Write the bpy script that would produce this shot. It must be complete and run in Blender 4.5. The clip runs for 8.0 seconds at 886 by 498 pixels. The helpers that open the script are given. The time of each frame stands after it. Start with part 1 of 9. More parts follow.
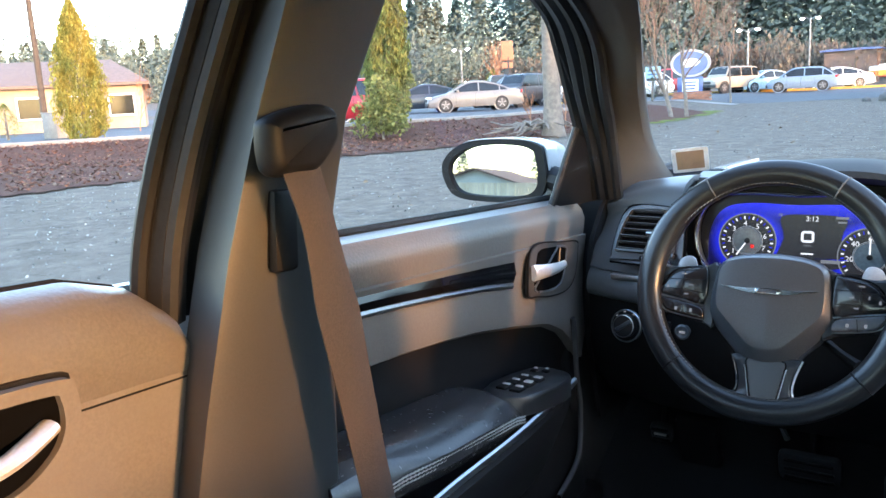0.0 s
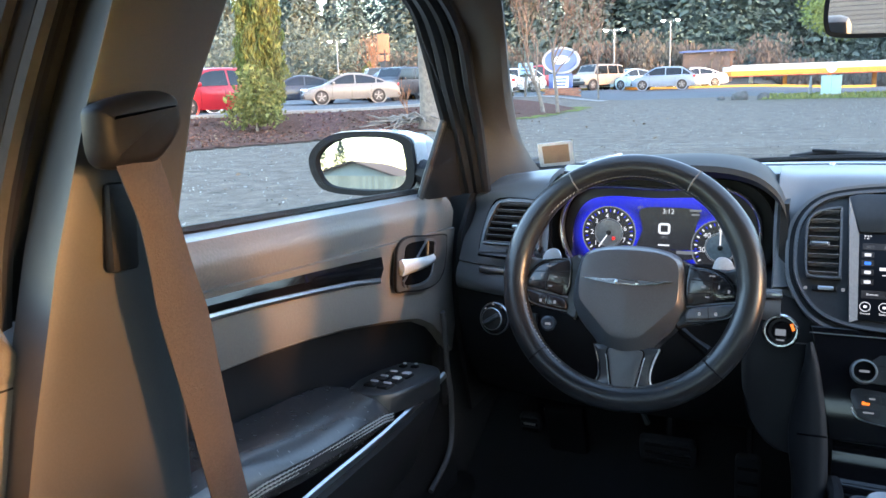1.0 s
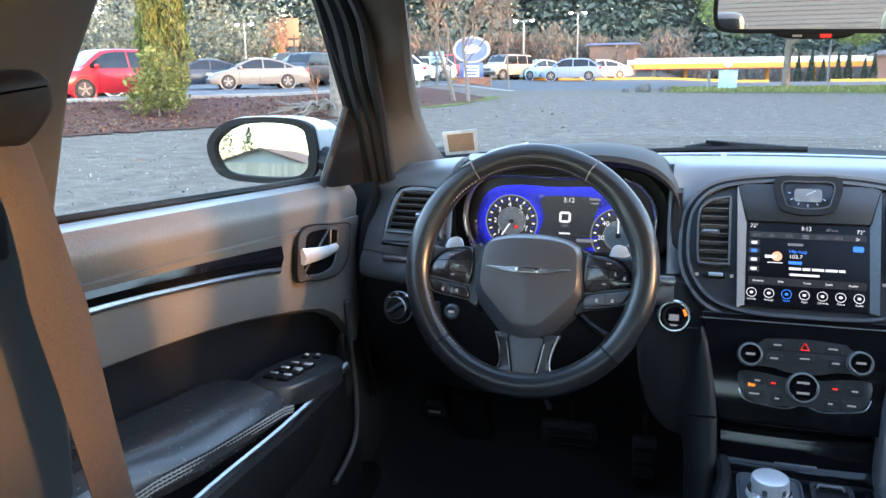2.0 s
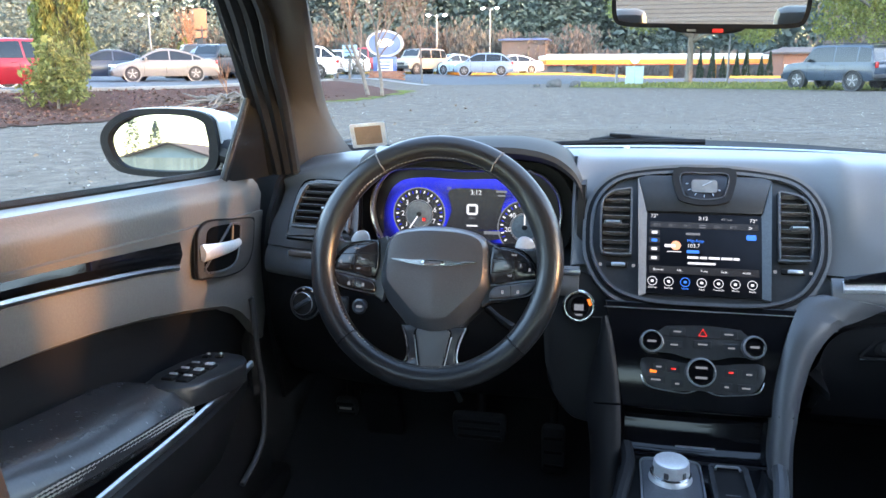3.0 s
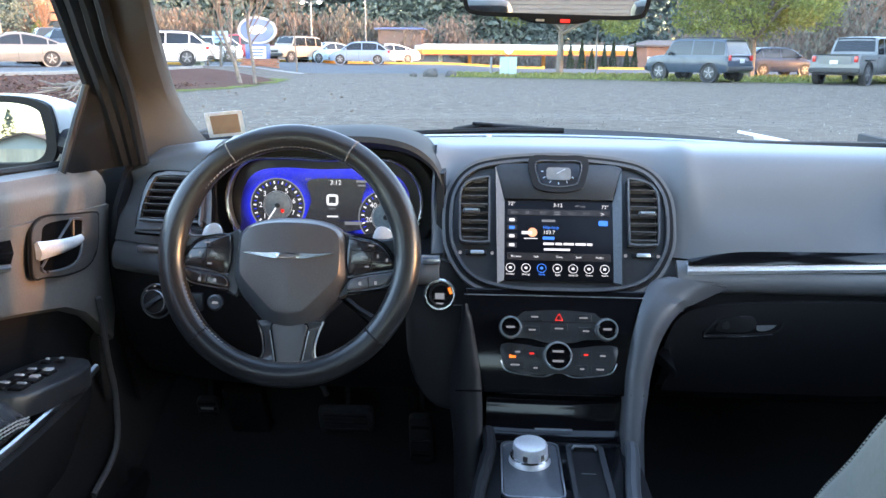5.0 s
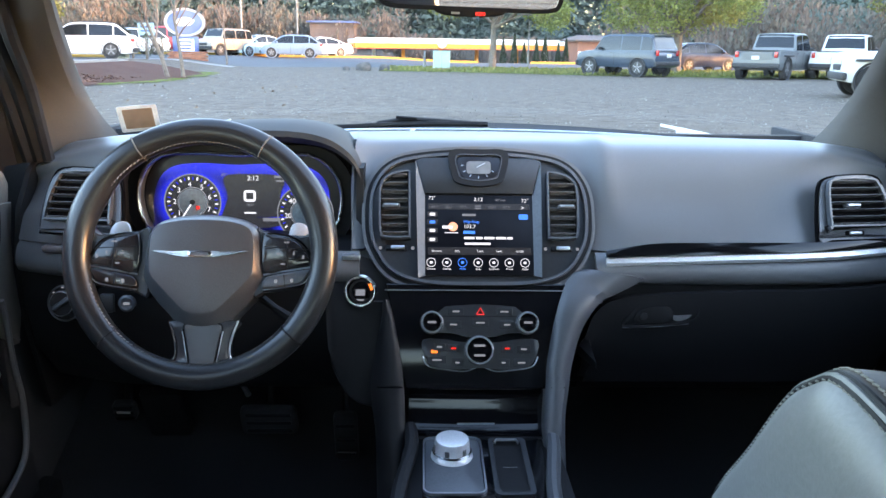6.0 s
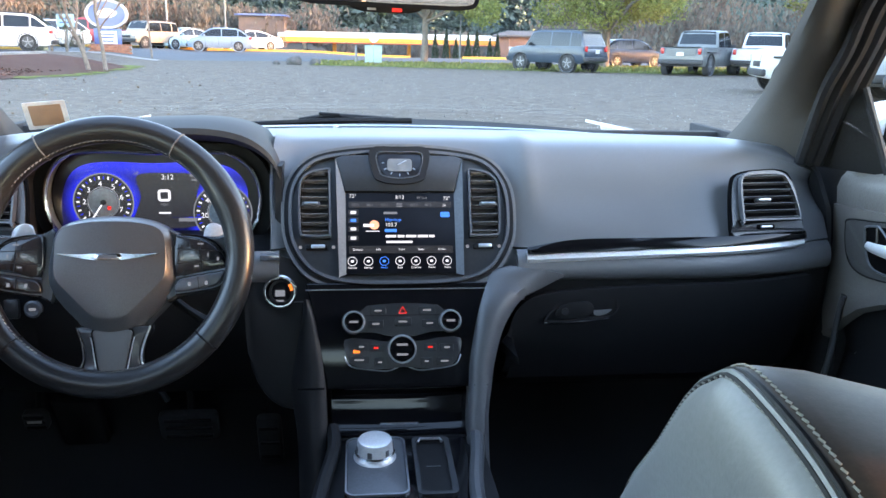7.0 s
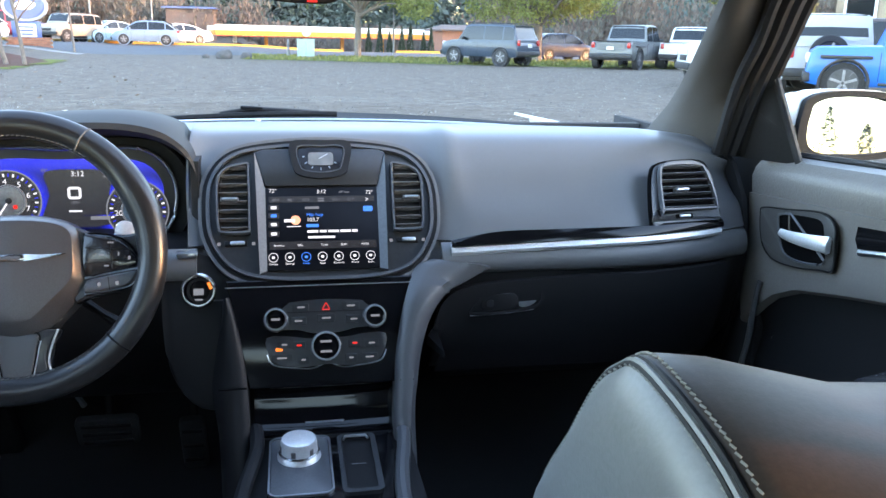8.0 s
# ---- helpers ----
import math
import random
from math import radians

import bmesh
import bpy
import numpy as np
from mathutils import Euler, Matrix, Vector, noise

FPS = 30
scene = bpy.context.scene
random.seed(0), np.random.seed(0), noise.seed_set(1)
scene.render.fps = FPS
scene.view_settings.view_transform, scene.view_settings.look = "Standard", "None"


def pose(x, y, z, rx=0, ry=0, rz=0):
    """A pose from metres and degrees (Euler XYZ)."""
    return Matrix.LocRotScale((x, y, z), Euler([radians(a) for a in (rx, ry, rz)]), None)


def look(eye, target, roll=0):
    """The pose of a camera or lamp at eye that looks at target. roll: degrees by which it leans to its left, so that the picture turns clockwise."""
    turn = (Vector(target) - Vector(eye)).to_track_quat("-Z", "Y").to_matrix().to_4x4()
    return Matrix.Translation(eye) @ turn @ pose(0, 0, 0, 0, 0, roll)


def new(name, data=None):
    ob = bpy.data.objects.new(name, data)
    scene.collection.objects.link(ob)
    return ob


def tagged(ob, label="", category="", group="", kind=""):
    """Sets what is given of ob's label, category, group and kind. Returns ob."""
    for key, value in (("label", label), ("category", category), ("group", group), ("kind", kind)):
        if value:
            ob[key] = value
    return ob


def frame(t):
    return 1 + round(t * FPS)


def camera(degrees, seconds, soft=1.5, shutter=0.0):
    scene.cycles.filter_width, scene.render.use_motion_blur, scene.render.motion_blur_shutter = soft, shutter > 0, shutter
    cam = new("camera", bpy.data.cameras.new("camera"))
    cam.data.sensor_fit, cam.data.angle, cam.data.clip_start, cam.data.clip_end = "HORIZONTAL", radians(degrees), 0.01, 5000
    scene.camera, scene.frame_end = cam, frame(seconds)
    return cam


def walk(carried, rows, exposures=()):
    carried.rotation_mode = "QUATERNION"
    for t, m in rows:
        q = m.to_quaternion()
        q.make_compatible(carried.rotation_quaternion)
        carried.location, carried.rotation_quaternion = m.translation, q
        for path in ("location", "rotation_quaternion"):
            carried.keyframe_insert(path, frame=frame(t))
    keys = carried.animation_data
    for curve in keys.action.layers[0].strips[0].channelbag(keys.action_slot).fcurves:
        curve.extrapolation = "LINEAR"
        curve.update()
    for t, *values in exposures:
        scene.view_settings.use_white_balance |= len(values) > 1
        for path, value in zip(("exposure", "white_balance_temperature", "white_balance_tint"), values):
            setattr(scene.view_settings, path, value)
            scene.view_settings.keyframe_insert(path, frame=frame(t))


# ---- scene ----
cam = camera(58.16, 8.0)
# seconds, eye x y z, yaw to the left, pitch, lean
PATH = [
    (0.0, -0.1783, 0.0182, 1.1610, 33.32, -10.81, -3.07),
    (0.5, -0.1767, 0.0349, 1.1583, 28.63, -11.24, -2.56),
    (1.0, -0.1733, 0.0483, 1.1576, 24.48, -11.68, -1.99),
    (1.5, -0.1691, 0.0558, 1.1566, 21.32, -12.28, -1.33),
    (3.0, -0.1509, 0.0777, 1.1512, 11.88, -13.14, -0.26),
    (3.5, -0.1462, 0.0852, 1.1480, 9.76, -13.55, -0.14),
    (4.0, -0.1338, 0.0883, 1.1485, 7.60, -13.72, -0.05),
    (4.5, -0.1276, 0.0917, 1.1495, 5.42, -13.80, 0.24),
    (6.0, -0.0931, 0.1096, 1.1478, -1.60, -14.24, 0.79),
    (6.5, -0.0820, 0.1145, 1.1488, -3.87, -14.52, 1.03),
    (7.0, -0.0715, 0.1185, 1.1508, -6.43, -14.52, 1.21),
    (7.5, -0.0594, 0.1225, 1.1505, -8.76, -14.67, 1.26),
    (8.0, -0.0480, 0.1255, 1.1476, -11.06, -14.83, 1.32),
]


def facing(x, y, z, yaw, pitch, roll):
    a, b = radians(yaw), radians(pitch)
    return look((x, y, z), (x - math.sin(a) * math.cos(b), y + math.cos(a) * math.cos(b), z + math.sin(b)), roll)


walk(cam, [(row[0], facing(*row[1:])) for row in PATH], exposures=[(0.0, 4.16, 6250, 14), (3.0, 4.34, 6520, 16), (8.0, 4.36, 6640, 18)])

# ---- world and sun ----
SUN_AZ, SUN_EL = 106.0, 8.5   # degrees clockwise from the car's nose, above the horizon
world = bpy.data.worlds.new("sky")
scene.world = world
world.use_nodes = True
wn = world.node_tree.nodes
sky = wn.new("ShaderNodeTexSky")
sky.sky_type = 'NISHITA'
sky.sun_disc = False
sky.sun_elevation = radians(SUN_EL)
sky.sun_rotation = radians(SUN_AZ)
sky.air_density, sky.dust_density, sky.ozone_density = 1.0, 0.5, 1.2
wn["Background"].inputs["Strength"].default_value = 0.15
world.node_tree.links.new(sky.outputs[0], wn["Background"].inputs["Color"])
sun_data = bpy.data.lights.new("sun", 'SUN')
sun_data.energy, sun_data.angle, sun_data.color = 0.80, radians(4.0), (1.0, 0.48, 0.16)
sun = new("sun", sun_data)
sd = Vector((math.sin(radians(SUN_AZ)) * math.cos(radians(SUN_EL)), math.cos(radians(SUN_AZ)) * math.cos(radians(SUN_EL)), math.sin(radians(SUN_EL))))
sun.matrix_world = look(sd * 50, (0, 0, 0))
scene.view_settings.exposure = 0.0


# ---- materials ----
def material(name, color, rough=0.5, metal=0.0, second=None, scale=20.0, detail=6.0, bump=0.0, bump_scale=None, stain=0.0, stain_scale=3.0,
             coat=0.0, vary=0.0, island=0.0, spec=0.5, sheen=0.0, grit=0.5, leaf=0.0):
    """A surface with grain at one scale, stains at a larger one and fine relief."""
    m = bpy.data.materials.new(name)
    m.use_nodes = True
    nt, b = m.node_tree, m.node_tree.nodes["Principled BSDF"]
    b.inputs["Roughness"].default_value, b.inputs["Metallic"].default_value = rough, metal
    b.inputs["Coat Weight"].default_value = coat
    b.inputs["Coat Roughness"].default_value = 0.05
    b.inputs["Specular IOR Level"].default_value = spec
    b.inputs["Sheen Weight"].default_value = sheen
    co = nt.nodes.new("ShaderNodeTexCoord")
    def noise_tex(sc, det=detail):
        n = nt.nodes.new("ShaderNodeTexNoise")
        n.inputs["Scale"].default_value, n.inputs["Detail"].default_value, n.inputs["Roughness"].default_value = sc, det, grit
        nt.links.new(co.outputs["Object"], n.inputs["Vector"])
        return n
    def mix(a, bb, f):
        x = nt.nodes.new("ShaderNodeMix")
        x.data_type = 'RGBA'
        for sock, v in ((x.inputs[6], a), (x.inputs[7], bb)):
            if hasattr(v, "links"):
                nt.links.new(v, sock)
            else:
                sock.default_value = (*v, 1)
        if hasattr(f, "links"):
            nt.links.new(f, x.inputs[0])
        else:
            x.inputs[0].default_value = f
        return x.outputs[2]
    def ramp(sock, lo, hi, k=1.0):
        r = nt.nodes.new("ShaderNodeMapRange")
        r.inputs[1].default_value, r.inputs[2].default_value, r.inputs[4].default_value = lo, hi, k
        nt.links.new(sock, r.inputs[0])
        return r.outputs[0]
    dark = second or tuple(c * 0.75 for c in color)
    g = noise_tex(scale)
    col = mix(color, dark, ramp(g.outputs["Fac"], 0.35, 0.65))
    if stain:
        s2 = noise_tex(stain_scale, 3.0)
        col = mix(col, tuple(c * (1 - stain) for c in color), ramp(s2.outputs["Fac"], 0.45, 0.7))
    if vary or island:
        src = nt.nodes.new("ShaderNodeObjectInfo").outputs["Random"] if vary else nt.nodes.new("ShaderNodeNewGeometry").outputs["Random Per Island"]
        k = vary or island
        hsv = nt.nodes.new("ShaderNodeHueSaturation")
        nt.links.new(col, hsv.inputs["Color"])
        r = nt.nodes.new("ShaderNodeMapRange")
        r.inputs[3].default_value, r.inputs[4].default_value = 1 - k, 1 + k
        nt.links.new(src, r.inputs[0])
        nt.links.new(r.outputs[0], hsv.inputs["Value"])
        col = hsv.outputs["Color"]
    nt.links.new(col, b.inputs["Base Color"])
    if leaf:
        tl, mx = nt.nodes.new("ShaderNodeBsdfTranslucent"), nt.nodes.new("ShaderNodeMixShader")
        nt.links.new(col, tl.inputs["Color"])
        mx.inputs[0].default_value = leaf
        nt.links.new(b.outputs[0], mx.inputs[1])
        nt.links.new(tl.outputs[0], mx.inputs[2])
        nt.links.new(mx.outputs[0], nt.nodes["Material Output"].inputs["Surface"])
    if rough > 0.1:
        rn = noise_tex(scale * 0.37, 3.0)
        r = nt.nodes.new("ShaderNodeMapRange")
        r.inputs[3].default_value, r.inputs[4].default_value = rough * 0.96, min(1.0, rough * 1.04)
        nt.links.new(rn.outputs["Fac"], r.inputs[0])
        nt.links.new(r.outputs[0], b.inputs["Roughness"])
    if bump:
        bn = noise_tex(bump_scale or scale, 4.0)
        bp = nt.nodes.new("ShaderNodeBump")
        bp.inputs["Strength"].default_value, bp.inputs["Distance"].default_value = bump, 0.4 / (bump_scale or scale)
        nt.links.new(bn.outputs["Fac"], bp.inputs["Height"])
        nt.links.new(bp.outputs["Normal"], b.inputs["Normal"])
    return m


def glow(name, color, strength):
    m = bpy.data.materials.new(name)
    m.use_nodes = True
    b = m.node_tree.nodes["Principled BSDF"]
    b.inputs["Base Color"].default_value = (0.01, 0.01, 0.01, 1)
    b.inputs["Roughness"].default_value = 0.25
    b.inputs["Emission Color"].default_value = (*color, 1)
    b.inputs["Emission Strength"].default_value = strength
    return m


def clear_glass(name, tint=(1, 1, 1)):
    m = bpy.data.materials.new(name)
    m.use_nodes = True
    nt = m.node_tree
    nt.nodes.remove(nt.nodes["Principled BSDF"])
    out = nt.nodes["Material Output"]
    tr, gl, mx, lw, pw, ml = (nt.nodes.new(k) for k in ("ShaderNodeBsdfTransparent", "ShaderNodeBsdfGlossy", "ShaderNodeMixShader", "ShaderNodeLayerWeight", "ShaderNodeMath", "ShaderNodeMath"))
    tr.inputs["Color"].default_value = (*tint, 1)
    gl.inputs["Roughness"].default_value = 0.02
    lw.inputs["Blend"].default_value = 0.5
    pw.operation, ml.operation = 'POWER', 'MULTIPLY_ADD'
    pw.inputs[1].default_value = 5.0
    ml.inputs[1].default_value, ml.inputs[2].default_value = 0.5, 0.012
    nt.links.new(lw.outputs["Facing"], pw.inputs[0])
    nt.links.new(pw.outputs[0], ml.inputs[0])
    nt.links.new(ml.outputs[0], mx.inputs[0])
    nt.links.new(tr.outputs[0], mx.inputs[1])
    nt.links.new(gl.outputs[0], mx.inputs[2])
    nt.links.new(mx.outputs[0], out.inputs["Surface"])
    return m


M_DASH = material("dash_soft_plastic", (0.104, 0.106, 0.111), 0.38, scale=900, second=(0.088, 0.090, 0.094), bump=0.18, bump_scale=1100, stain=0.12, stain_scale=9)
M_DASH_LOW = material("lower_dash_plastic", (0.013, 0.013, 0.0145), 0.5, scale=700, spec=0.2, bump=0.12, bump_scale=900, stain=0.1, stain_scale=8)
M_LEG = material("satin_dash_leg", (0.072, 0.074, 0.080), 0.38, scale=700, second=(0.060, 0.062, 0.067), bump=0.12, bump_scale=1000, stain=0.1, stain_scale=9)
M_BEZEL = material("satin_grey_bezel", (0.075, 0.08, 0.09), 0.33, scale=300, stain=0.1, stain_scale=12)
M_VENT = material("black_vent_plastic", (0.009, 0.009, 0.010), 0.5, scale=200, spec=0.18)
# near-black that puts the shade of wells, bowls and gaps into the colour
M_WELL = material("gap_shade_black", (0.0025, 0.0025, 0.003), 0.95, scale=200, spec=0.05)
M_SLAT = material("vent_slat_plastic", (0.11, 0.113, 0.12), 0.25, scale=200)
M_PIANO = material("piano_black", (0.005, 0.005, 0.006), 0.10, scale=60, spec=0.3)
M_CHROME = material("satin_chrome", (0.75, 0.76, 0.78), 0.18, 1.0, second=(0.68, 0.69, 0.71), scale=120)
M_SATIN = material("satin_silver", (0.55, 0.57, 0.6), 0.32, 1.0, second=(0.48, 0.5, 0.53), scale=300)
M_ALU = material("brushed_aluminium", (0.72, 0.73, 0.75), 0.38, 0.55, second=(0.64, 0.65, 0.67), scale=300)
M_GREYTHREAD = material("grey_thread", (0.12, 0.12, 0.12), 0.8, scale=500)
M_HOOD = material("matt_hood_leather", (0.028, 0.027, 0.027), 0.62, scale=500, second=(0.022, 0.021, 0.021), spec=0.22, bump=0.05, bump_scale=900, stain=0.1, stain_scale=12)
M_LEATHER = material("black_leather", (0.034, 0.034, 0.037), 0.27, scale=260, second=(0.028, 0.028, 0.031), bump=0.0, stain=0.06, stain_scale=14)
M_RIMHIDE = material("worn_rim_leather", (0.016, 0.0165, 0.018), 0.29, scale=200, second=(0.014, 0.0145, 0.016), bump=0.0, stain=0.06, stain_scale=18)
M_SPOKE = material("satin_black_spoke", (0.036, 0.038, 0.042), 0.24, scale=300, second=(0.03, 0.032, 0.035), stain=0.1, stain_scale=30)
M_AIRBAG = material("airbag_leatherette", (0.060, 0.062, 0.067), 0.32, scale=600, bump=0.12, bump_scale=1200, stain=0.12, stain_scale=20)
# seat hide paled for sky light; the face copy below browned for warm light
M_SEAT = material("seat_leather", (0.165, 0.17, 0.168), 0.40, scale=220, second=(0.145, 0.15, 0.148), bump=0.15, bump_scale=380, stain=0.15, stain_scale=10)
M_SEATFACE = material("warm_lit_seat_leather", (0.050, 0.036, 0.028), 0.46, scale=220, spec=0.4, second=(0.040, 0.029, 0.022), bump=0.1, bump_scale=500, stain=0.15, stain_scale=10)
M_DOORTOP = material("door_upper_vinyl", (0.125, 0.117, 0.110), 0.40, scale=300, second=(0.101, 0.096, 0.091), bump=0.45, bump_scale=260, stain=0.1, stain_scale=8)
M_DOORMID = material("door_mid_vinyl", (0.138, 0.130, 0.122), 0.46, scale=300, second=(0.118, 0.110, 0.104), bump=0.2, bump_scale=420, stain=0.1, stain_scale=8)
M_PILLAR = material("pillar_trim", (0.060, 0.056, 0.053), 0.7, scale=500, second=(0.050, 0.047, 0.044), bump=0.2, bump_scale=700, stain=0.08, stain_scale=9)
M_POSTTRIM = material("middle_pillar_plastic", (0.037, 0.036, 0.035), 0.5, scale=500, second=(0.031, 0.030, 0.029), bump=0.15, bump_scale=800, stain=0.1, stain_scale=9)
M_RUBBER = material("black_rubber", (0.010, 0.010, 0.011), 0.65, scale=150, spec=0.2)
M_RIBGREY = material("grey_seal_rubber", (0.018, 0.0185, 0.021), 0.5, scale=150, spec=0.25)
M_BEZELDOOR = material("satin_door_bezel", (0.060, 0.058, 0.057), 0.38, scale=300, stain=0.1, stain_scale=12)
M_CARPET = material("black_carpet", (0.022, 0.022, 0.024), 0.95, scale=700, bump=0.8, bump_scale=600)
M_FABRIC = material("headliner_cloth", (0.05, 0.045, 0.04), 0.9, scale=700, bump=0.3, bump_scale=900)
M_BELT = material("belt_webbing", (0.034, 0.026, 0.024), 0.75, scale=420, second=(0.020, 0.016, 0.015), bump=0.6, bump_scale=500, stain=0.15, stain_scale=20)
M_SEATTHREAD = material("grey_green_thread", (0.27, 0.27, 0.25), 0.8, scale=500)
M_THREAD = material("pale_thread", (0.42, 0.41, 0.39), 0.8, scale=500)
M_WHITEPAINT = material("white_car_paint", (0.72, 0.73, 0.74), 0.2, coat=0.8, scale=40, second=(0.7, 0.71, 0.72))
M_INMIRROR = material("inside_mirror_silver", (0.85, 0.85, 0.84), 0.015, 1.0, second=(0.85, 0.85, 0.84), scale=5)
M_MIRROR = material("mirror_silver", (0.44, 0.50, 0.53), 0.015, 1.0, second=(0.44, 0.50, 0.53), scale=5)
M_GLASS = clear_glass("window_glass", (0.985, 0.99, 0.99))
M_TINT = clear_glass("tinted_glass", (0.88, 0.88, 0.86))
M_STICKER = material("brown_sticker", (0.34, 0.22, 0.13), 0.6, second=(0.27, 0.17, 0.1), scale=30)
M_FILM = material("sticker_film", (0.75, 0.76, 0.76), 0.5, scale=40)
M_SCREEN = material("screen_glass", (0.006, 0.006, 0.008), 0.3, scale=40, spec=0.12)
M_GAUGE = material("gauge_black", (0.008, 0.008, 0.012), 0.3, scale=40)
M_BLUE = glow("blue_backlight", (0.05, 0.05, 1.0), 0.06)
_n, _l = M_BLUE.node_tree.nodes, M_BLUE.node_tree.links
_co, _sep = _n.new("ShaderNodeTexCoord"), _n.new("ShaderNodeSeparateXYZ")
_l.new(_co.outputs["Object"], _sep.inputs[0])


def _fade(sock, lo, hi, a, b):
    """A soft step of the display's brightness."""
    q = _n.new("ShaderNodeMapRange")
    q.interpolation_type = 'SMOOTHSTEP'
    for k, v in zip((1, 2, 3, 4), (lo, hi, a, b)):
        q.inputs[k].default_value = v
    _l.new(sock, q.inputs[0])
    return q.outputs[0]


def _most(a, b):
    q = _n.new("ShaderNodeMath")
    q.operation = 'MAXIMUM'
    _l.new(a, q.inputs[0])
    _l.new(b, q.inputs[1])
    return q.outputs[0]


_flat = _n.new("ShaderNodeCombineXYZ")
_l.new(_sep.outputs[0], _flat.inputs[0])
_l.new(_sep.outputs[2], _flat.inputs[2])
_sum = _fade(_sep.outputs[2], 0.405, 0.450, 0.004, 0.050)     # brightest along the display's top edge
for _cx, _cz in ((-0.4888, 0.3819), (-0.2951, 0.364)):         # and round both dials
    _d = _n.new("ShaderNodeVectorMath")
    _d.operation = 'DISTANCE'
    _d.inputs[1].default_value = (_cx, 0, _cz)
    _l.new(_flat.outputs[0], _d.inputs[0])
    _sum = _most(_sum, _fade(_d.outputs["Value"], 0.044, 0.070, 0.050, 0.003))
_l.new(_sum, _n["Principled BSDF"].inputs["Emission Strength"])
_n["Principled BSDF"].inputs["Emission Color"].default_value = (0.03, 0.045, 1.0, 1)
M_BLUE_DIM = glow("dim_blue_backlight", (0.02, 0.04, 0.5), 0.0329)
M_NAVY = glow("navy_screen", (0.004, 0.010, 0.06), 0.02)
M_LIT = glow("white_lit", (0.9, 0.95, 1.0), 0.064)
M_LIT_DIM = glow("grey_lit", (0.5, 0.55, 0.62), 0.024)
M_LIT_BLUE = glow("blue_lit", (0.05, 0.25, 1.0), 0.078)
M_LIT_ORANGE = glow("orange_lit", (1.0, 0.2, 0.02), 0.099)
M_LIT_RED = glow("red_lit", (1.0, 0.03, 0.02), 0.0638)
M_PADBLACK = material("gloss_button_black", (0.016, 0.016, 0.018), 0.22, scale=150, coat=0.3)
M_GREYBTN = material("dark_button", (0.02, 0.021, 0.023), 0.35, scale=150)


# ---- building helpers ----
ORG = {}


def thing(name, base=(0, 0, 0), label="", category="", group="", kind="", local=False):
    """A top-level empty at its base. Parts are given in world places, or round the base when local."""
    ob = new(name)
    ob.empty_display_size = 0.1
    ob.location = base
    ORG[ob] = Matrix.Identity(4) if local else Matrix.Translation(base)
    return tagged(ob, label, category, group, kind)


def finish(ob, bm, mat, angle=35):
    bmesh.ops.recalc_face_normals(bm, faces=bm.faces)
    bm.to_mesh(ob.data)
    bm.free()
    ob.data.materials.append(mat)
    ob.data.shade_smooth()
    ob.data.set_sharp_from_angle(angle=radians(angle))


def part(name, bm, mat, parent, label="", angle=35):
    ob = new(name, bpy.data.meshes.new(name))
    bm.transform(ORG[parent].inverted())
    finish(ob, bm, mat, angle)
    ob.parent = parent
    ORG[ob] = ORG[parent]
    return tagged(ob, label) if label else ob


def solo(name, bm, mat, label="", category="", group="", kind="", angle=35):
    """A top-level thing that is one mesh, in world places."""
    ob = new(name, bpy.data.meshes.new(name))
    finish(ob, bm, mat, angle)
    ORG[ob] = Matrix.Identity(4)
    return tagged(ob, label, category, group, kind)


def plane_at(o, u, v):
    """A frame with its origin o, u to the right, v up, and w out of the panel."""
    u = Vector(u).normalized()
    v = (Vector(v) - Vector(v).dot(u) * u).normalized()
    w = u.cross(v)
    return Matrix(((u.x, v.x, w.x, o[0]), (u.y, v.y, w.y, o[1]), (u.z, v.z, w.z, o[2]), (0, 0, 0, 1)))


def join(*bms):
    out = bms[0]
    for b in bms[1:]:
        me = bpy.data.meshes.new("joined")
        b.to_mesh(me)
        b.free()
        out.from_mesh(me)
        bpy.data.meshes.remove(me)
    return out


def box(sx, sy, sz, m=Matrix.Identity(4), bevel=0.0, seg=2):
    bm = bmesh.new()
    bmesh.ops.create_cube(bm, size=1)
    bmesh.ops.scale(bm, vec=(sx, sy, sz), verts=bm.verts)
    if bevel:
        bmesh.ops.bevel(bm, geom=bm.edges[:], offset=bevel, segments=seg, affect='EDGES', profile=0.5)
    bm.transform(m)
    return bm


def prism(outline, depth, m=Matrix.Identity(4), bevel=0.0, base=0.0, seg=2, taper=1.0):
    """A flat outline in u, v pushed out along w from base to base + depth, its front edge rounded."""
    bm = bmesh.new()
    n = len(outline)
    cu, cv = sum(p[0] for p in outline) / n, sum(p[1] for p in outline) / n
    lo = [bm.verts.new((u, v, base)) for u, v in outline]
    hi = [bm.verts.new((cu + (u - cu) * taper, cv + (v - cv) * taper, base + depth)) for u, v in outline]
    bm.faces.new(lo[::-1])
    top = bm.faces.new(hi)
    for i in range(n):
        bm.faces.new((lo[i], lo[(i + 1) % n], hi[(i + 1) % n], hi[i]))
    if bevel:
        bmesh.ops.bevel(bm, geom=list(top.edges), offset=bevel, segments=seg, affect='EDGES', profile=0.5)
    bm.transform(m)
    return bm


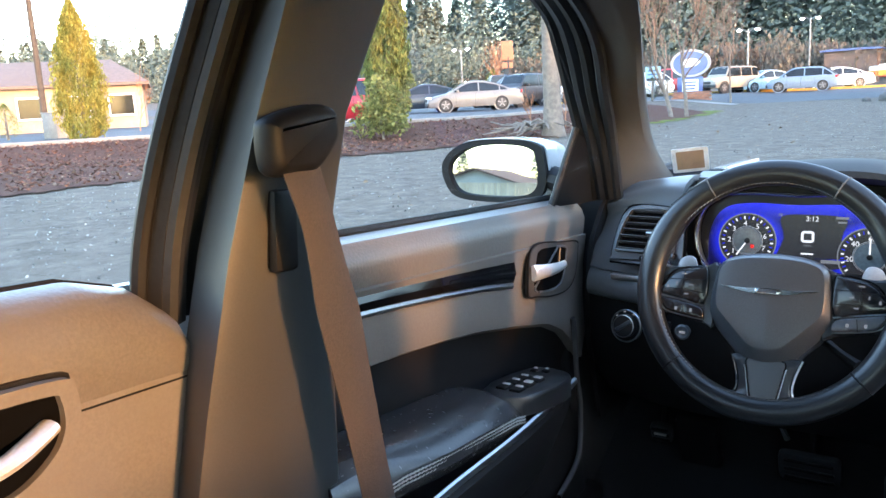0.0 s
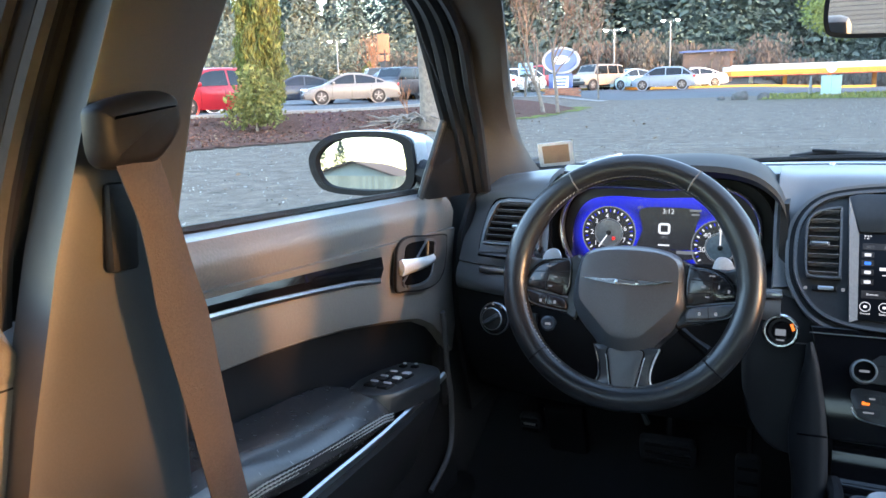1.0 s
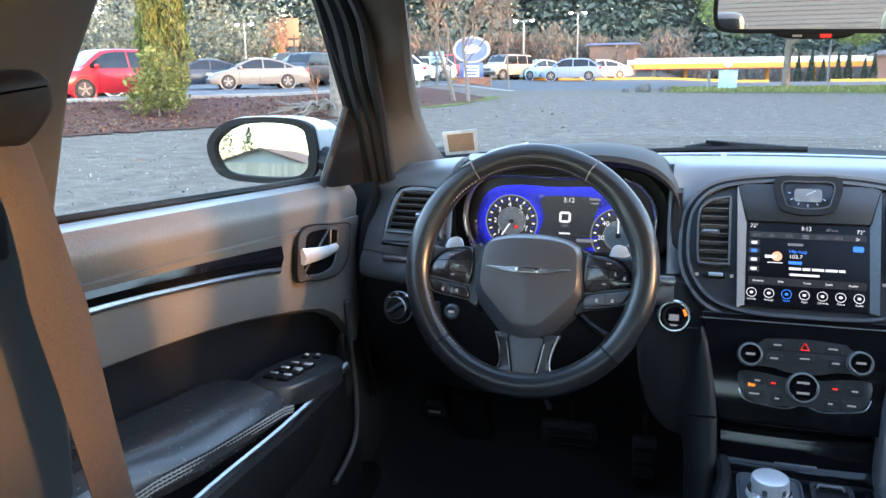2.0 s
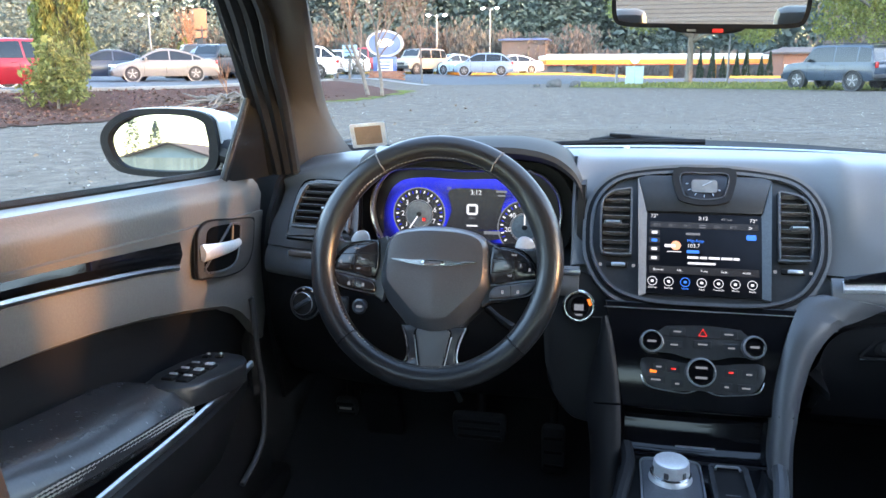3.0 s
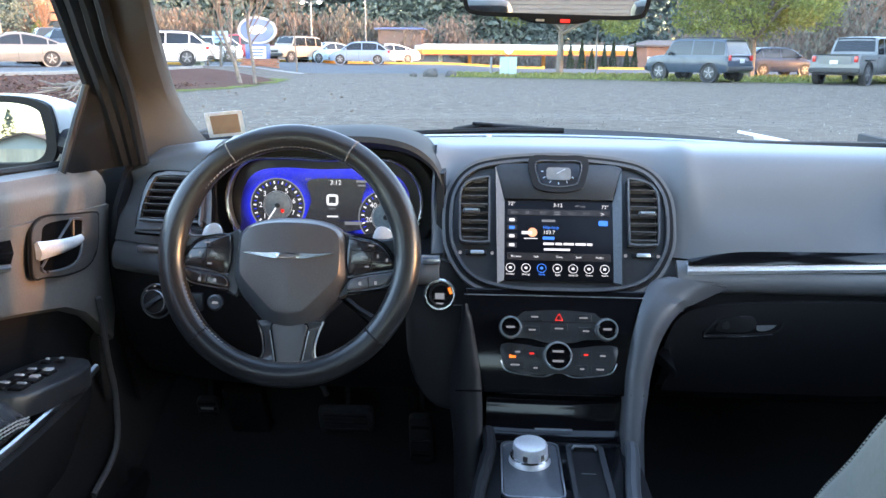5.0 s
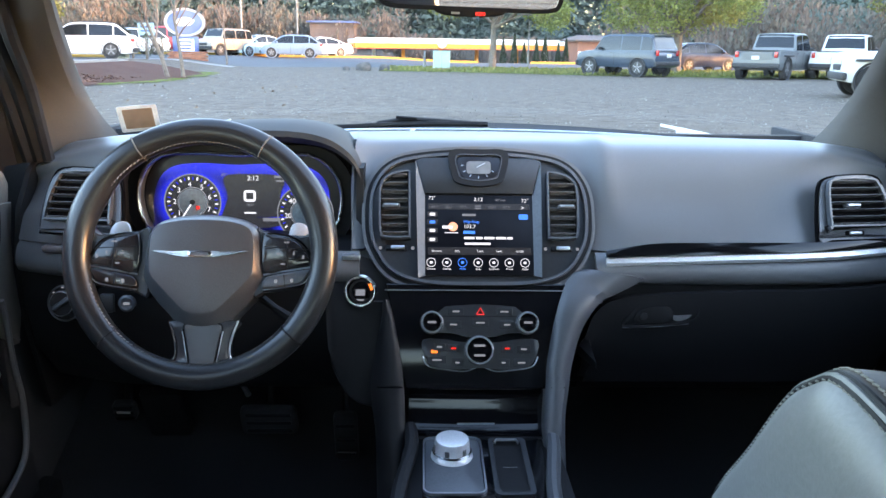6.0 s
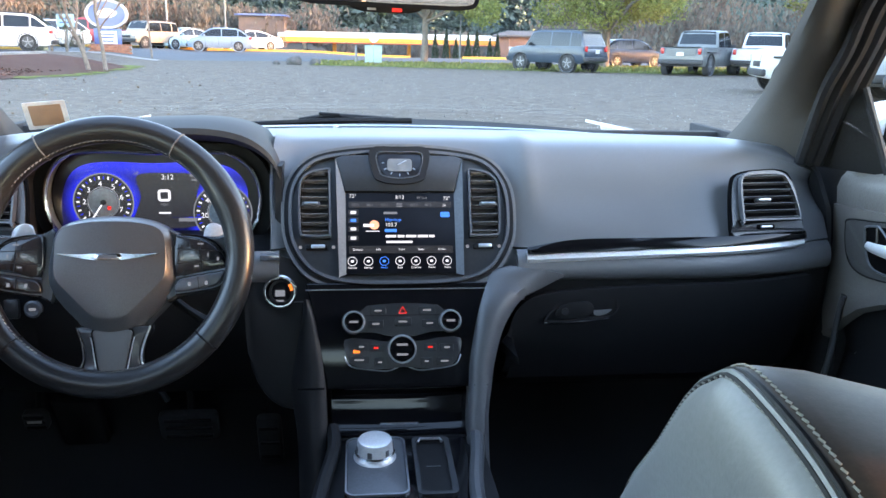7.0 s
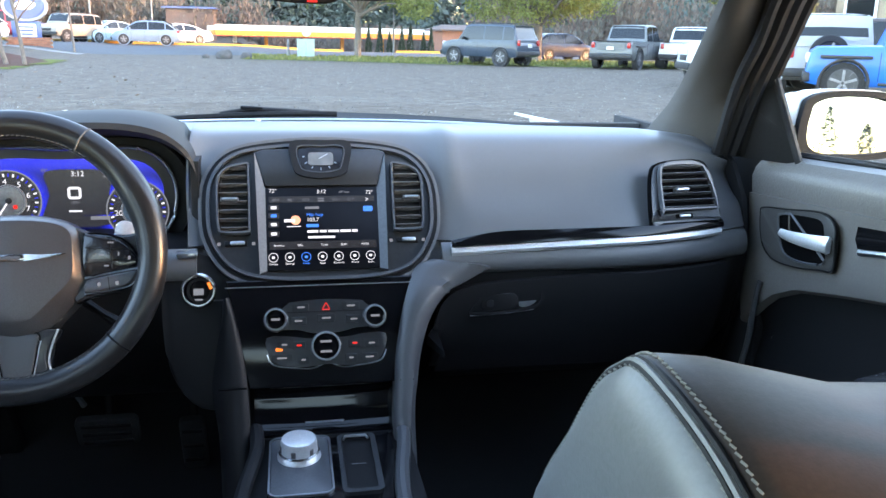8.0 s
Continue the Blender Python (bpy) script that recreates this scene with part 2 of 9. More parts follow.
def ring(outer, inner, depth, m=Matrix.Identity(4), base=0.0, bevel=0.0):
    """A frame between two outlines of equal count."""
    bm = bmesh.new()
    n = len(outer)
    a, b, c, d = ([bm.verts.new((u, v, w)) for u, v in o] for o, w in ((outer, base), (outer, base + depth), (inner, base + depth), (inner, base)))
    for i in range(n):
        j = (i + 1) % n
        for p, q in ((a, b), (b, c), (c, d), (d, a)):
            bm.faces.new((p[i], p[j], q[j], q[i]))
    if bevel:
        es = [e for e in bm.edges if all(v.co.z > base + depth * 0.5 for v in e.verts) and len(e.link_faces) == 2 and e.calc_face_angle(0) > 0.5]
        bmesh.ops.bevel(bm, geom=es, offset=bevel, segments=2, affect='EDGES', profile=0.5)
    bm.transform(m)
    return bm


def loft(rings, closed=True, caps=True):
    bm = bmesh.new()
    vs = [[bm.verts.new(p) for p in r] for r in rings]
    n = len(rings[0])
    for a, b in zip(vs, vs[1:]):
        for i in range(n if closed else n - 1):
            j = (i + 1) % n
            bm.faces.new((a[i], a[j], b[j], b[i]))
    if caps and closed:
        bm.faces.new(vs[0][::-1])
        bm.faces.new(vs[-1])
    return bm


def slab(rings, thick):
    """An open lofted sheet given thickness."""
    bm = loft(rings, closed=False)
    bmesh.ops.recalc_face_normals(bm, faces=bm.faces)
    bmesh.ops.solidify(bm, geom=bm.faces[:], thickness=thick)
    return bm


def smooth(points, n=6, closed=False):
    """A rounded run through points of any dimension."""
    ps = [Vector(p) for p in points]
    k, out = len(ps), []
    for i in range(k if closed else k - 1):
        p0 = ps[(i - 1) % k] if closed or i > 0 else ps[0]
        p1, p2 = ps[i], ps[(i + 1) % k]
        p3 = ps[(i + 2) % k] if closed or i + 2 < k else ps[-1]
        for s in range(n):
            t = s / n
            out.append(0.5 * ((2 * p1) + (p2 - p0) * t + (2 * p0 - 5 * p1 + 4 * p2 - p3) * t * t + (3 * p1 - p0 - 3 * p2 + p3) * t ** 3))
    if not closed:
        out.append(ps[-1])
    return [tuple(p) for p in out]


def rrect(w, h, r, n=4, cx=0.0, cy=0.0):
    out = []
    for sx, sy, a0 in ((1, 1, 0), (-1, 1, 90), (-1, -1, 180), (1, -1, 270)):
        for i in range(n + 1):
            a = radians(a0 + 90 * i / n)
            out.append((cx + sx * (w / 2 - r) + r * math.cos(a), cy + sy * (h / 2 - r) + r * math.sin(a)))
    return out


def scaled(outline, k, dx=0.0, dy=0.0):
    n = len(outline)
    cx, cy = sum(p[0] for p in outline) / n, sum(p[1] for p in outline) / n
    ky = k if not isinstance(k, tuple) else k[1]
    kx = k if not isinstance(k, tuple) else k[0]
    return [(cx + (p[0] - cx) * kx + dx, cy + (p[1] - cy) * ky + dy) for p in outline]


def inset(outline, d):
    """The outline drawn in by about d metres."""
    n = len(outline)
    area = sum(outline[i][0] * outline[(i + 1) % n][1] - outline[(i + 1) % n][0] * outline[i][1] for i in range(n))
    sgn, out = (1 if area > 0 else -1), []
    for i in range(n):
        a, b, c = (Vector(outline[(i + k) % n][:2]) for k in (-1, 0, 1))
        e = (b - a).normalized() + (c - b).normalized()
        e.normalize()
        out.append((b.x - e.y * d * sgn, b.y + e.x * d * sgn))
    return out


def sweep(path, radius, sides=8, closed=False, flat=1.0):
    """A round or flattened bar along a path."""
    ps = [Vector(p) for p in path]
    n, rings, up = len(ps), [], Vector((0, 0, 1))
    for i, p in enumerate(ps):
        d = (ps[(i + 1) % n] - ps[i - 1]) if closed else (ps[min(i + 1, n - 1)] - ps[max(i - 1, 0)])
        d.normalize()
        if abs(d.dot(up)) > 0.95:
            up = Vector((1, 0, 0)) if abs(d.x) < 0.9 else Vector((0, 1, 0))
        s = d.cross(up).normalized()
        q = s.cross(d)
        r = radius[i] if isinstance(radius, (list, tuple)) else radius
        rings.append([p + s * math.cos(a) * r + q * math.sin(a) * r * flat for a in (2 * math.pi * k / sides for k in range(sides))])
    if closed:
        rings.append(rings[0])
        bm = loft(rings, caps=False)
        bmesh.ops.remove_doubles(bm, verts=bm.verts, dist=1e-6)
        return bm
    return loft(rings)


def lathe(profile, m=Matrix.Identity(4), n=24):
    """Turned round w: pairs of radius and height."""
    rings = [[(r * math.cos(2 * math.pi * k / n), r * math.sin(2 * math.pi * k / n), w) for k in range(n)] for r, w in profile]
    bm = loft(rings, caps=min(profile[0][0], profile[-1][0]) < 0.002)
    bm.transform(m)
    return bm


def lettering(words, size, m, depth=0.0004, align='CENTER'):
    cu = bpy.data.curves.new("lettering", 'FONT')
    cu.body, cu.size, cu.extrude, cu.align_x, cu.align_y, cu.resolution_u = words, size, depth, align, 'CENTER', 3
    ob = bpy.data.objects.new("lettering", cu)
    me = bpy.data.meshes.new_from_object(ob)
    bm = bmesh.new()
    bm.from_mesh(me)
    bm.transform(m)
    bpy.data.objects.remove(ob)
    bpy.data.curves.remove(cu)
    bpy.data.meshes.remove(me)
    return bm


def at(m, u, v, w=0.0):
    return m @ Matrix.Translation((u, v, w))


def step(a, b, v):
    t = max(0.0, min(1.0, (v - a) / (b - a)))
    return t * t * (3 - 2 * t)


# ---- the car: shell, glass and floor ----
def wind_y(x):
    return 1.95 - 0.55 * x * x


def wind_edge(k):
    """The windscreen's side edge from its foot (0) to its head (1), on the right."""
    pts = ((0.70, 1.72, 0.95), (0.703, 1.567, 1.06), (0.60, 1.22, 1.267), (0.53, 1.0, 1.385))
    run = smooth(pts, 8)
    i = k * (len(run) - 1)
    a, f = int(min(i, len(run) - 2)), i - int(min(i, len(run) - 2))
    return Vector(run[a]).lerp(Vector(run[a + 1]), f)


car = thing("car_body", (0, 0.6, 0.2), "white sedan body shell with dark cabin lining, standing on gravel", "car body", kind="structure")

# roof lining and roof skin
rows_in, rows_out = [], []
for y, z, hw in ((1.02, 1.385, 0.53), (0.8, 1.405, 0.60), (0.4, 1.415, 0.64), (-0.1, 1.40, 0.64), (-0.6, 1.35, 0.60), (-0.95, 1.28, 0.56)):
    rows_in.append([(hw * k / 6, y, z - 0.05 * (k / 6) ** 4) for k in range(-6, 7)])
    rows_out.append([((hw + 0.04) * k / 6, y, z + 0.045 - 0.06 * (k / 6) ** 4) for k in range(-6, 7)])
part("roof_lining", slab(rows_in, 0.012), M_FABRIC, car)
part("roof_skin", slab(rows_out, 0.008), M_WHITEPAINT, car)

# floor with footwells
floor_rows = []
for y, z in ((-1.2, 0.34), (0.3, 0.30), (0.9, 0.28), (1.45, 0.28), (1.75, 0.42), (1.95, 0.70), (1.97, 0.93)):
    floor_rows.append([(x, y, z + (0.12 if abs(x) < 0.1 and y < 1.5 else 0.0)) for x in (-0.82, -0.5, -0.14, -0.09, 0.09, 0.14, 0.5, 0.82)])
part("floor_pan", slab(floor_rows, 0.02), M_CARPET, car)
part("firewall_cover", box(1.6, 0.03, 0.55, pose(0, 1.99, 0.68)), M_CARPET, car)

PILLAR_REAR = smooth([(0.735, 1.50, 0.952), (0.72, 1.425, 1.077), (0.697, 1.338, 1.155), (0.676, 1.275, 1.232), (0.655, 1.02, 1.352)], 6)
for s in (-1, 1):
    # front pillar: lining on the cabin side, black seal by the door
    rings = []
    for k in range(13):
        f = k / 12
        g = wind_edge(0.03 + 0.97 * f) + Vector((-0.020 if s > 0 else -0.018 * (1 - f), 0, 0))
        rear = Vector(PILLAR_REAR[k * (len(PILLAR_REAR) - 1) // 12])
        mid = g.lerp(rear, 0.5) + Vector((-0.026, -0.012, -0.006))
        back = g.lerp(rear, 0.5) + Vector((0.05, 0.02, 0.02))
        a = [g, g.lerp(mid, 0.55) + Vector((-0.006, -0.004, 0)), mid, mid.lerp(rear, 0.5) + Vector((-0.004, -0.006, 0)), rear, rear + Vector((0.03, 0.01, 0)), back, g + Vector((0.03, 0.01, 0.01))]
        rings.append([(p.x * s, p.y, p.z) for p in a])
    part("front_pillar_trim", loft(rings), M_PILLAR, car, "fabric-grained front pillar lining")
    # rail over the doors
    rail = [(s * x, y, z) for x, y, z in smooth([(0.66, 1.02, 1.345), (0.675, 0.75, 1.365), (0.685, 0.35, 1.365), (0.675, -0.2, 1.345), (0.63, -0.8, 1.28)], 5)]
    part("roof_rail_trim", sweep(rail, 0.04, 10, flat=0.8), M_FABRIC, car)
    # middle pillar
    rings = []
    for z, fy, ry, x in ((0.30, 0.66, 0.40, 0.755), (0.74, 0.628, 0.425, 0.725), (0.90, 0.62, 0.456, 0.71), (1.03, 0.618, 0.488, 0.70), (1.15, 0.640, 0.522, 0.685), (1.26, 0.686, 0.553, 0.662), (1.37, 0.745, 0.58, 0.635)):
        rings.append([(s * a, b, z) for a, b in ((x + 0.085, ry + 0.028), (x + 0.045, ry + 0.012), (x + 0.006, ry - 0.006), (x, ry + 0.008), (x - 0.004, (fy + ry) / 2), (x, fy - 0.012), (x + 0.008, fy), (x + 0.07, fy + 0.012), (x + 0.10, fy))])
    part("middle_pillar_trim", loft(rings), M_POSTTRIM, car, "grained grey middle pillar lining")
    # rear pillar
    rings = []
    for z, y0, y1, x in ((0.5, -0.62, -1.3, 0.78), (1.0, -0.50, -1.25, 0.74), (1.2, -0.55, -1.05, 0.66), (1.33, -0.50, -0.85, 0.61)):
        rings.append([(s * a, b, z) for a, b in ((x, y0), (x + 0.09, y0 - 0.02), (x + 0.08, y1), (x - 0.12, y1), (x - 0.03, (y0 + y1) / 2))])
    part("rear_pillar_trim", loft(rings), M_FABRIC, car)
    # sill under the doors and wing in front of them
    part("door_sill", box(0.12, 2.4, 0.16, pose(s * 0.83, 0.3, 0.27), 0.02), M_RUBBER, car)
    wing = [[(s * (0.86 + 0.04 * math.sin(q * 3)), 1.60 + 1.5 * f, 0.45 + 0.47 * q - 0.05 * f) for q in (0, 0.25, 0.5, 0.75, 0.95, 1.0)] + [(s * 0.80, 1.60 + 1.5 * f, 0.93 - 0.05 * f)] for f in (0, 0.33, 0.66, 1)]
    part("front_wing", slab(wing, 0.01), M_WHITEPAINT, car)
# thin strip added to draw the sky's reflection on the dashboard's far edge
part("screen_edge_trim", sweep([(0.66 * k / 12, wind_y(0.66 * k / 12) - 0.016, 0.966 - 0.012 * (k / 12) ** 4) for k in range(-12, 13)], 0.0032, 6), M_SATIN, car, "pale strip for the sky's reflection along the windscreen's foot")
# kick panels beside the footwells
for s in (-1, 1):
    part("kick_side", box(0.02, 0.75, 0.72, pose(s * 0.815, 1.78, 0.60), 0.004), M_CARPET, car)
# shelf and lower bulkhead behind the rear seat
part("rear_shelf", box(1.4, 0.6, 0.03, pose(0, -1.15, 1.0), 0.01), M_CARPET, car)
part("rear_bulkhead", box(1.6, 0.05, 0.75, pose(0, -1.35, 0.66), 0.01), M_CARPET, car)

for s in (-1, 1):
    for yw_ in (2.35, -0.75):
        m = pose(s * 0.84, yw_, 0.355, 0, 90 * s, 0)
        wh = part("wheel", lathe([(0.24, -0.11), (0.335, -0.11), (0.355, -0.08), (0.355, 0.085), (0.335, 0.11), (0.25, 0.112), (0.23, 0.09), (0.001, 0.085)], m, 30), M_RUBBER, car, "black tyre with silver rim")
        for k in range(7):
            part("rim_spoke", box(0.19, 0.05, 0.02, m @ pose(0, 0, 0.10, 0, 0, 360 / 7 * k) @ pose(0.125, 0, 0), 0.008, 1), M_SATIN, wh)
rings = []
for y, z, hw in ((-1.15, 1.0, 0.80), (-1.35, 1.02, 0.84), (-1.7, 1.03, 0.84), (-2.0, 1.0, 0.80), (-2.08, 0.85, 0.76), (-2.10, 0.45, 0.74)):
    rings.append([(-hw, y, 0.34), (-hw - 0.04, y, 0.6), (-hw, y, z - 0.08), (-hw * 0.9, y, z), (hw * 0.9, y, z), (hw, y, z - 0.08), (hw + 0.04, y, 0.6), (hw, y, 0.34)])
part("boot", loft(rings), M_WHITEPAINT, car, "white boot and tail")
rings = []
for y, z, hw in ((2.0, 0.5, 0.84), (2.9, 0.62, 0.86), (3.05, 0.78, 0.80), (3.18, 0.72, 0.74), (3.22, 0.45, 0.72)):
    rings.append([(-hw, y, 0.26), (-hw, y, z), (-hw * 0.7, y, z + 0.05), (hw * 0.7, y, z + 0.05), (hw, y, z), (hw, y, 0.26)])
part("nose", loft(rings), M_WHITEPAINT, car, "white nose and bumper")

# bonnet, nearly hidden below the scuttle
hood = []
for f in (0, 0.1, 0.3, 0.6, 1.0):
    hood.append([(0.80 * k / 8, wind_y(0.8 * k / 8) + 0.13 + 1.1 * f, 0.9590 - 0.16 * f ** 1.6 - 0.036 * (k / 8) ** 2) for k in range(-8, 9)])
part("bonnet", slab(hood, 0.012), M_WHITEPAINT, car, "glossy white bonnet")
cowl = [[(0.79 * k / 8, wind_y(0.79 * k / 8) + dy, z - 0.03 * (k / 8) ** 2) for k in range(-8, 9)] for dy, z in ((-0.02, 0.955), (0.06, 0.955), (0.125, 0.97))]
part("scuttle_panel", slab(cowl, 0.008), M_RUBBER, car)


def windscreen_grid(lift=0.0):
    rows = []
    for k in range(11):
        f = k / 10
        e = wind_edge(f)
        bow = (wind_y(0) - wind_y(0.70)) * (1 - 0.55 * f)
        rows.append([(e.x * q, e.y + bow * (1 - q * q), e.z + lift + 0.012 * (1 - q * q)) for q in (i / 8 for i in range(-8, 9))])
    return rows


glass = solo("windscreen", slab(windscreen_grid(0.006), 0.004), M_GLASS, "clear curved windscreen glass", "windscreen", kind="structure")
glass.visible_shadow = False
rear_rows = [[(0.55 * q * (1 - 0.06 * f), -0.93 - 0.42 * f - 0.05 * (1 - q * q), 1.29 - 0.27 * f) for q in (i / 6 for i in range(-6, 7))] for f in (0, 0.25, 0.5, 0.75, 1)]
rg = solo("rear_window", slab(rear_rows, 0.004), M_TINT, "rear window glass with fine heater lines", "window", kind="structure")
rg.visible_shadow = False
for k in range(14):
    f = (k + 0.5) / 14
    part("heater_line", sweep([(0.53 * q * (1 - 0.06 * f), -0.925 - 0.42 * f - 0.05 * (1 - q * q), 1.284 - 0.27 * f) for q in (i / 6 for i in range(-6, 7))], 0.0008, 4), M_RUBBER, rg)


# ---- doors ----
def sill_z(y):
    return 0.993 + (0.777 - y) * 0.06


BAND_Y = (0.55, 0.76, 0.88, 1.016, 1.186, 1.29, 1.36, 1.42, 1.48)
BAND_Z = (0.850, 0.837, 0.826, 0.809, 0.774, 0.749, 0.716, 0.655, 0.60)


def band_z(y):
    """Lower edge of the door's middle band."""
    return float(np.interp(y, BAND_Y, BAND_Z))


def front_door(s):
    """A front door, closed; s is -1 on the driver's side."""
    side = "driver" if s < 0 else "passenger"
    d = thing("front_door", (s * 0.80, 1.0, 0.35), "closed %s door with grained dark vinyl, black gloss strip and bright handle" % side, "car door", "front doors")
    P = lambda x, y, z: (s * x, y, z)
    ys = [0.60, 0.72, 0.85, 0.95, 1.05, 1.12, 1.18, 1.24, 1.29, 1.32, 1.35, 1.38, 1.41, 1.435]

    def wall(y, prof):
        return [P(x, y, z) for x, z in prof]
    # upper roll
    rows = []
    for y in ys:
        z = sill_z(y)
        rows.append(wall(y, [(0.845, z - 0.004), (0.825, z + 0.002), (0.800, z - 0.003), (0.786, z - 0.018), (0.780, z - 0.035), (0.784, z - 0.058 - 0.012 * (y - 0.75))]))
    part("upper_panel", slab(rows, 0.006), M_DOORTOP, d, "grained vinyl top roll")
    # band that carries the gloss strip, the bright line and the handle
    rows = []
    for y in ys:
        z = sill_z(y)
        zt, zb = z - 0.058 - 0.012 * (y - 0.75), band_z(y)
        rows.append(wall(y, [(0.784, zt), (0.792, zt - 0.25 * (zt - zb)), (0.794, zt - 0.5 * (zt - zb)), (0.790, zt - 0.8 * (zt - zb)), (0.797, zb), (0.81, zb - 0.006)]))
    part("middle_panel", slab(rows, 0.006), M_DOORMID, d)
    part("band_edge", sweep([P(0.794, y, band_z(y) + 0.001) for y in ys], 0.0032, 6), M_DOORTOP, d, "rolled lower edge of the band")
    # recessed dark lower panel
    rows = []
    for y in ys:
        zb = band_z(y)
        rows.append(wall(y, [(0.81, zb - 0.004), (0.822, zb - 0.03), (0.83, zb - 0.07), (0.825, 0.62), (0.80, 0.5), (0.79, 0.36), (0.80, 0.30)]))
    part("lower_panel", slab(rows, 0.006), M_DASH_LOW, d, "dark recessed lower panel")
    # outer skin
    part("outer_skin", slab([[P(0.86 + 0.05 * math.sin(q * 2.6), y, 0.28 + q * (sill_z(y) - 0.30)) for q in (0, 0.2, 0.4, 0.6, 0.8, 0.95, 1)] for y in (0.55, 1.0, 1.5)], 0.008), M_WHITEPAINT, d, "white outer skin")
    # gloss strip and bright line
    top = smooth([(0.60, 0.943), (0.75, 0.932), (0.89, 0.919), (1.05, 0.902), (1.148, 0.890)], 5)
    bot = smooth([(0.60, 0.922), (0.75, 0.911), (0.886, 0.896), (1.05, 0.874), (1.140, 0.858)], 5)
    rows = [[P(0.789, a[0], a[1]), P(0.784, a[0] * 0.5 + b[0] * 0.5, a[1] * 0.4 + b[1] * 0.6), P(0.787, b[0], b[1])] for a, b in zip(top, bot)]
    part("gloss_strip", slab(rows, 0.006), M_PIANO, d, "piano-black trim strip")
    line = [P(0.785, y, z - 0.007) for y, z in bot]
    part("bright_line", sweep(line, 0.0042, 8, flat=1.3), M_SATIN, d, "satin silver line")
    # handle in its bowl
    hm = plane_at(P(0.771, 1.281, 0.856 if s < 0 else 0.843), (0, -s, 0), (0, 0, 1))
    out = smooth([(-0.103, -0.024), (-0.099, 0.010), (-0.090, 0.040), (-0.054, 0.049), (0.030, 0.036), (0.096, 0.026), (0.102, 0.015), (0.095, -0.017), (0.078, -0.043), (0.042, -0.054), (-0.020, -0.049), (-0.075, -0.037), (-0.096, -0.034)][::-1], 4, True)
    mouth = smooth([(-0.084, -0.020), (-0.074, 0.018), (-0.062, 0.038), (-0.020, 0.037), (0.040, 0.027), (0.044, 0.015), (0.036, -0.010), (0.018, -0.034), (-0.020, -0.038), (-0.070, -0.030)][::-1], 4, True)
    if s > 0:
        out, mouth = ([(-u, v) for u, v in q][::-1] for q in (out, mouth))
    flip = 1 if s < 0 else -1
    bowl = part("handle_bowl", prism(out, 0.007, hm, 0.002, base=-0.009), M_BEZELDOOR, d, "satin grey handle bowl")
    part("bowl_edge", ring(inset(out, -0.003), inset(out, -0.0002), 0.004, hm, -0.006), M_VENT, bowl)
    # flat dark mouth: the bowl's inner shade is painted, not deep
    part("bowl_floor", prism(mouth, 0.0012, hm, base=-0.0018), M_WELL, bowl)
    part("bowl_lip", sweep([hm @ Vector((u, v, 0.0)) for u, v in inset(mouth, -0.001) if u * flip > 0.0 or v < -0.02], 0.0022, 6), M_BEZEL, bowl)
    part("bowl_web", box(0.004, 0.040, 0.006, at(hm, flip * 0.010, 0.012, 0.001) @ pose(0, 0, 0, 0, 0, -flip * 12), 0.0015, 1), M_GREYBTN, bowl)
    run = smooth([(-0.096, 0.007), (-0.080, 0.006), (-0.040, 0.002), (0.0, -0.001), (0.028, -0.002)], 4)
    rings = []
    for k, (u, v) in enumerate(run):
        f = k / (len(run) - 1)
        hh = 0.0145 - 0.0075 * f
        ww = 0.010 + 0.006 * math.sin(f * math.pi)
        rings.append([hm @ Vector((flip * (u + (0.002 if abs(q) > 0.8 else 0)), v + hh * q, ww - 0.006 * q * q)) for q in (-1, -0.8, -0.3, 0.3, 0.8, 1)] + [hm @ Vector((flip * u, v + hh * q, ww - 0.010)) for q in (0.8, -0.8)])
    part("lever", loft(rings), M_ALU, bowl, "satin silver pull lever", 50)
    # small speaker at the window's front corner
    part("tweeter_cover", lathe([(0.001, 0.004), (0.02, 0.004), (0.026, 0.002), (0.028, -0.004)], pose(s * 0.797, 1.357, 0.9465) @ Matrix.Rotation(-s * radians(58), 4, 'Y') @ Matrix.Diagonal((0.62, 2.5, 1, 1))), M_DOORTOP, d, "oval speaker cover")
    # armrest
    rings = []
    for y, z, x in ((0.60, 0.752, 0.715), (0.70, 0.747, 0.70), (0.80, 0.733, 0.697), (0.90, 0.722, 0.698), (0.98, 0.713, 0.70), (1.012, 0.704, 0.705), (1.03, 0.692, 0.715)):
        rings.append(wall(y, [(0.815, z + 0.012), (0.76, z + 0.014), (0.72, z + 0.006), (x, z - 0.012), (x - 0.002, z - 0.028), (x + 0.01, z - 0.045), (0.82, z - 0.05)]))
    arm = part("armrest", loft(rings), M_LEATHER, d, "black leather armrest with double stitching")
    for dz in (-0.0155, -0.020, -0.0245):
        for i in range(50):
            y = 0.61 + i * 0.0080
            z = float(np.interp(y, (0.60, 0.70, 0.80, 0.90, 0.98, 1.012), (0.752, 0.747, 0.733, 0.722, 0.713, 0.704)))
            part("stitch", box(0.0022, 0.0062, 0.0011, pose(s * 0.6975, y, z + dz, 3, 0, 0)), M_THREAD, arm)
    # switch console
    sm = plane_at(P(0.738, 1.10 if s < 0 else 0.93, 0.708 if s < 0 else 0.675), (1, 0, 0), (0, 1, -0.10))
    outl = [(-0.036, -0.095), (0.036, -0.092), (0.056, 0.020), (0.036, 0.075), (0.0, 0.085), (-0.036, 0.065)]
    if s > 0:
        outl = [(-u, v) for u, v in outl][::-1]
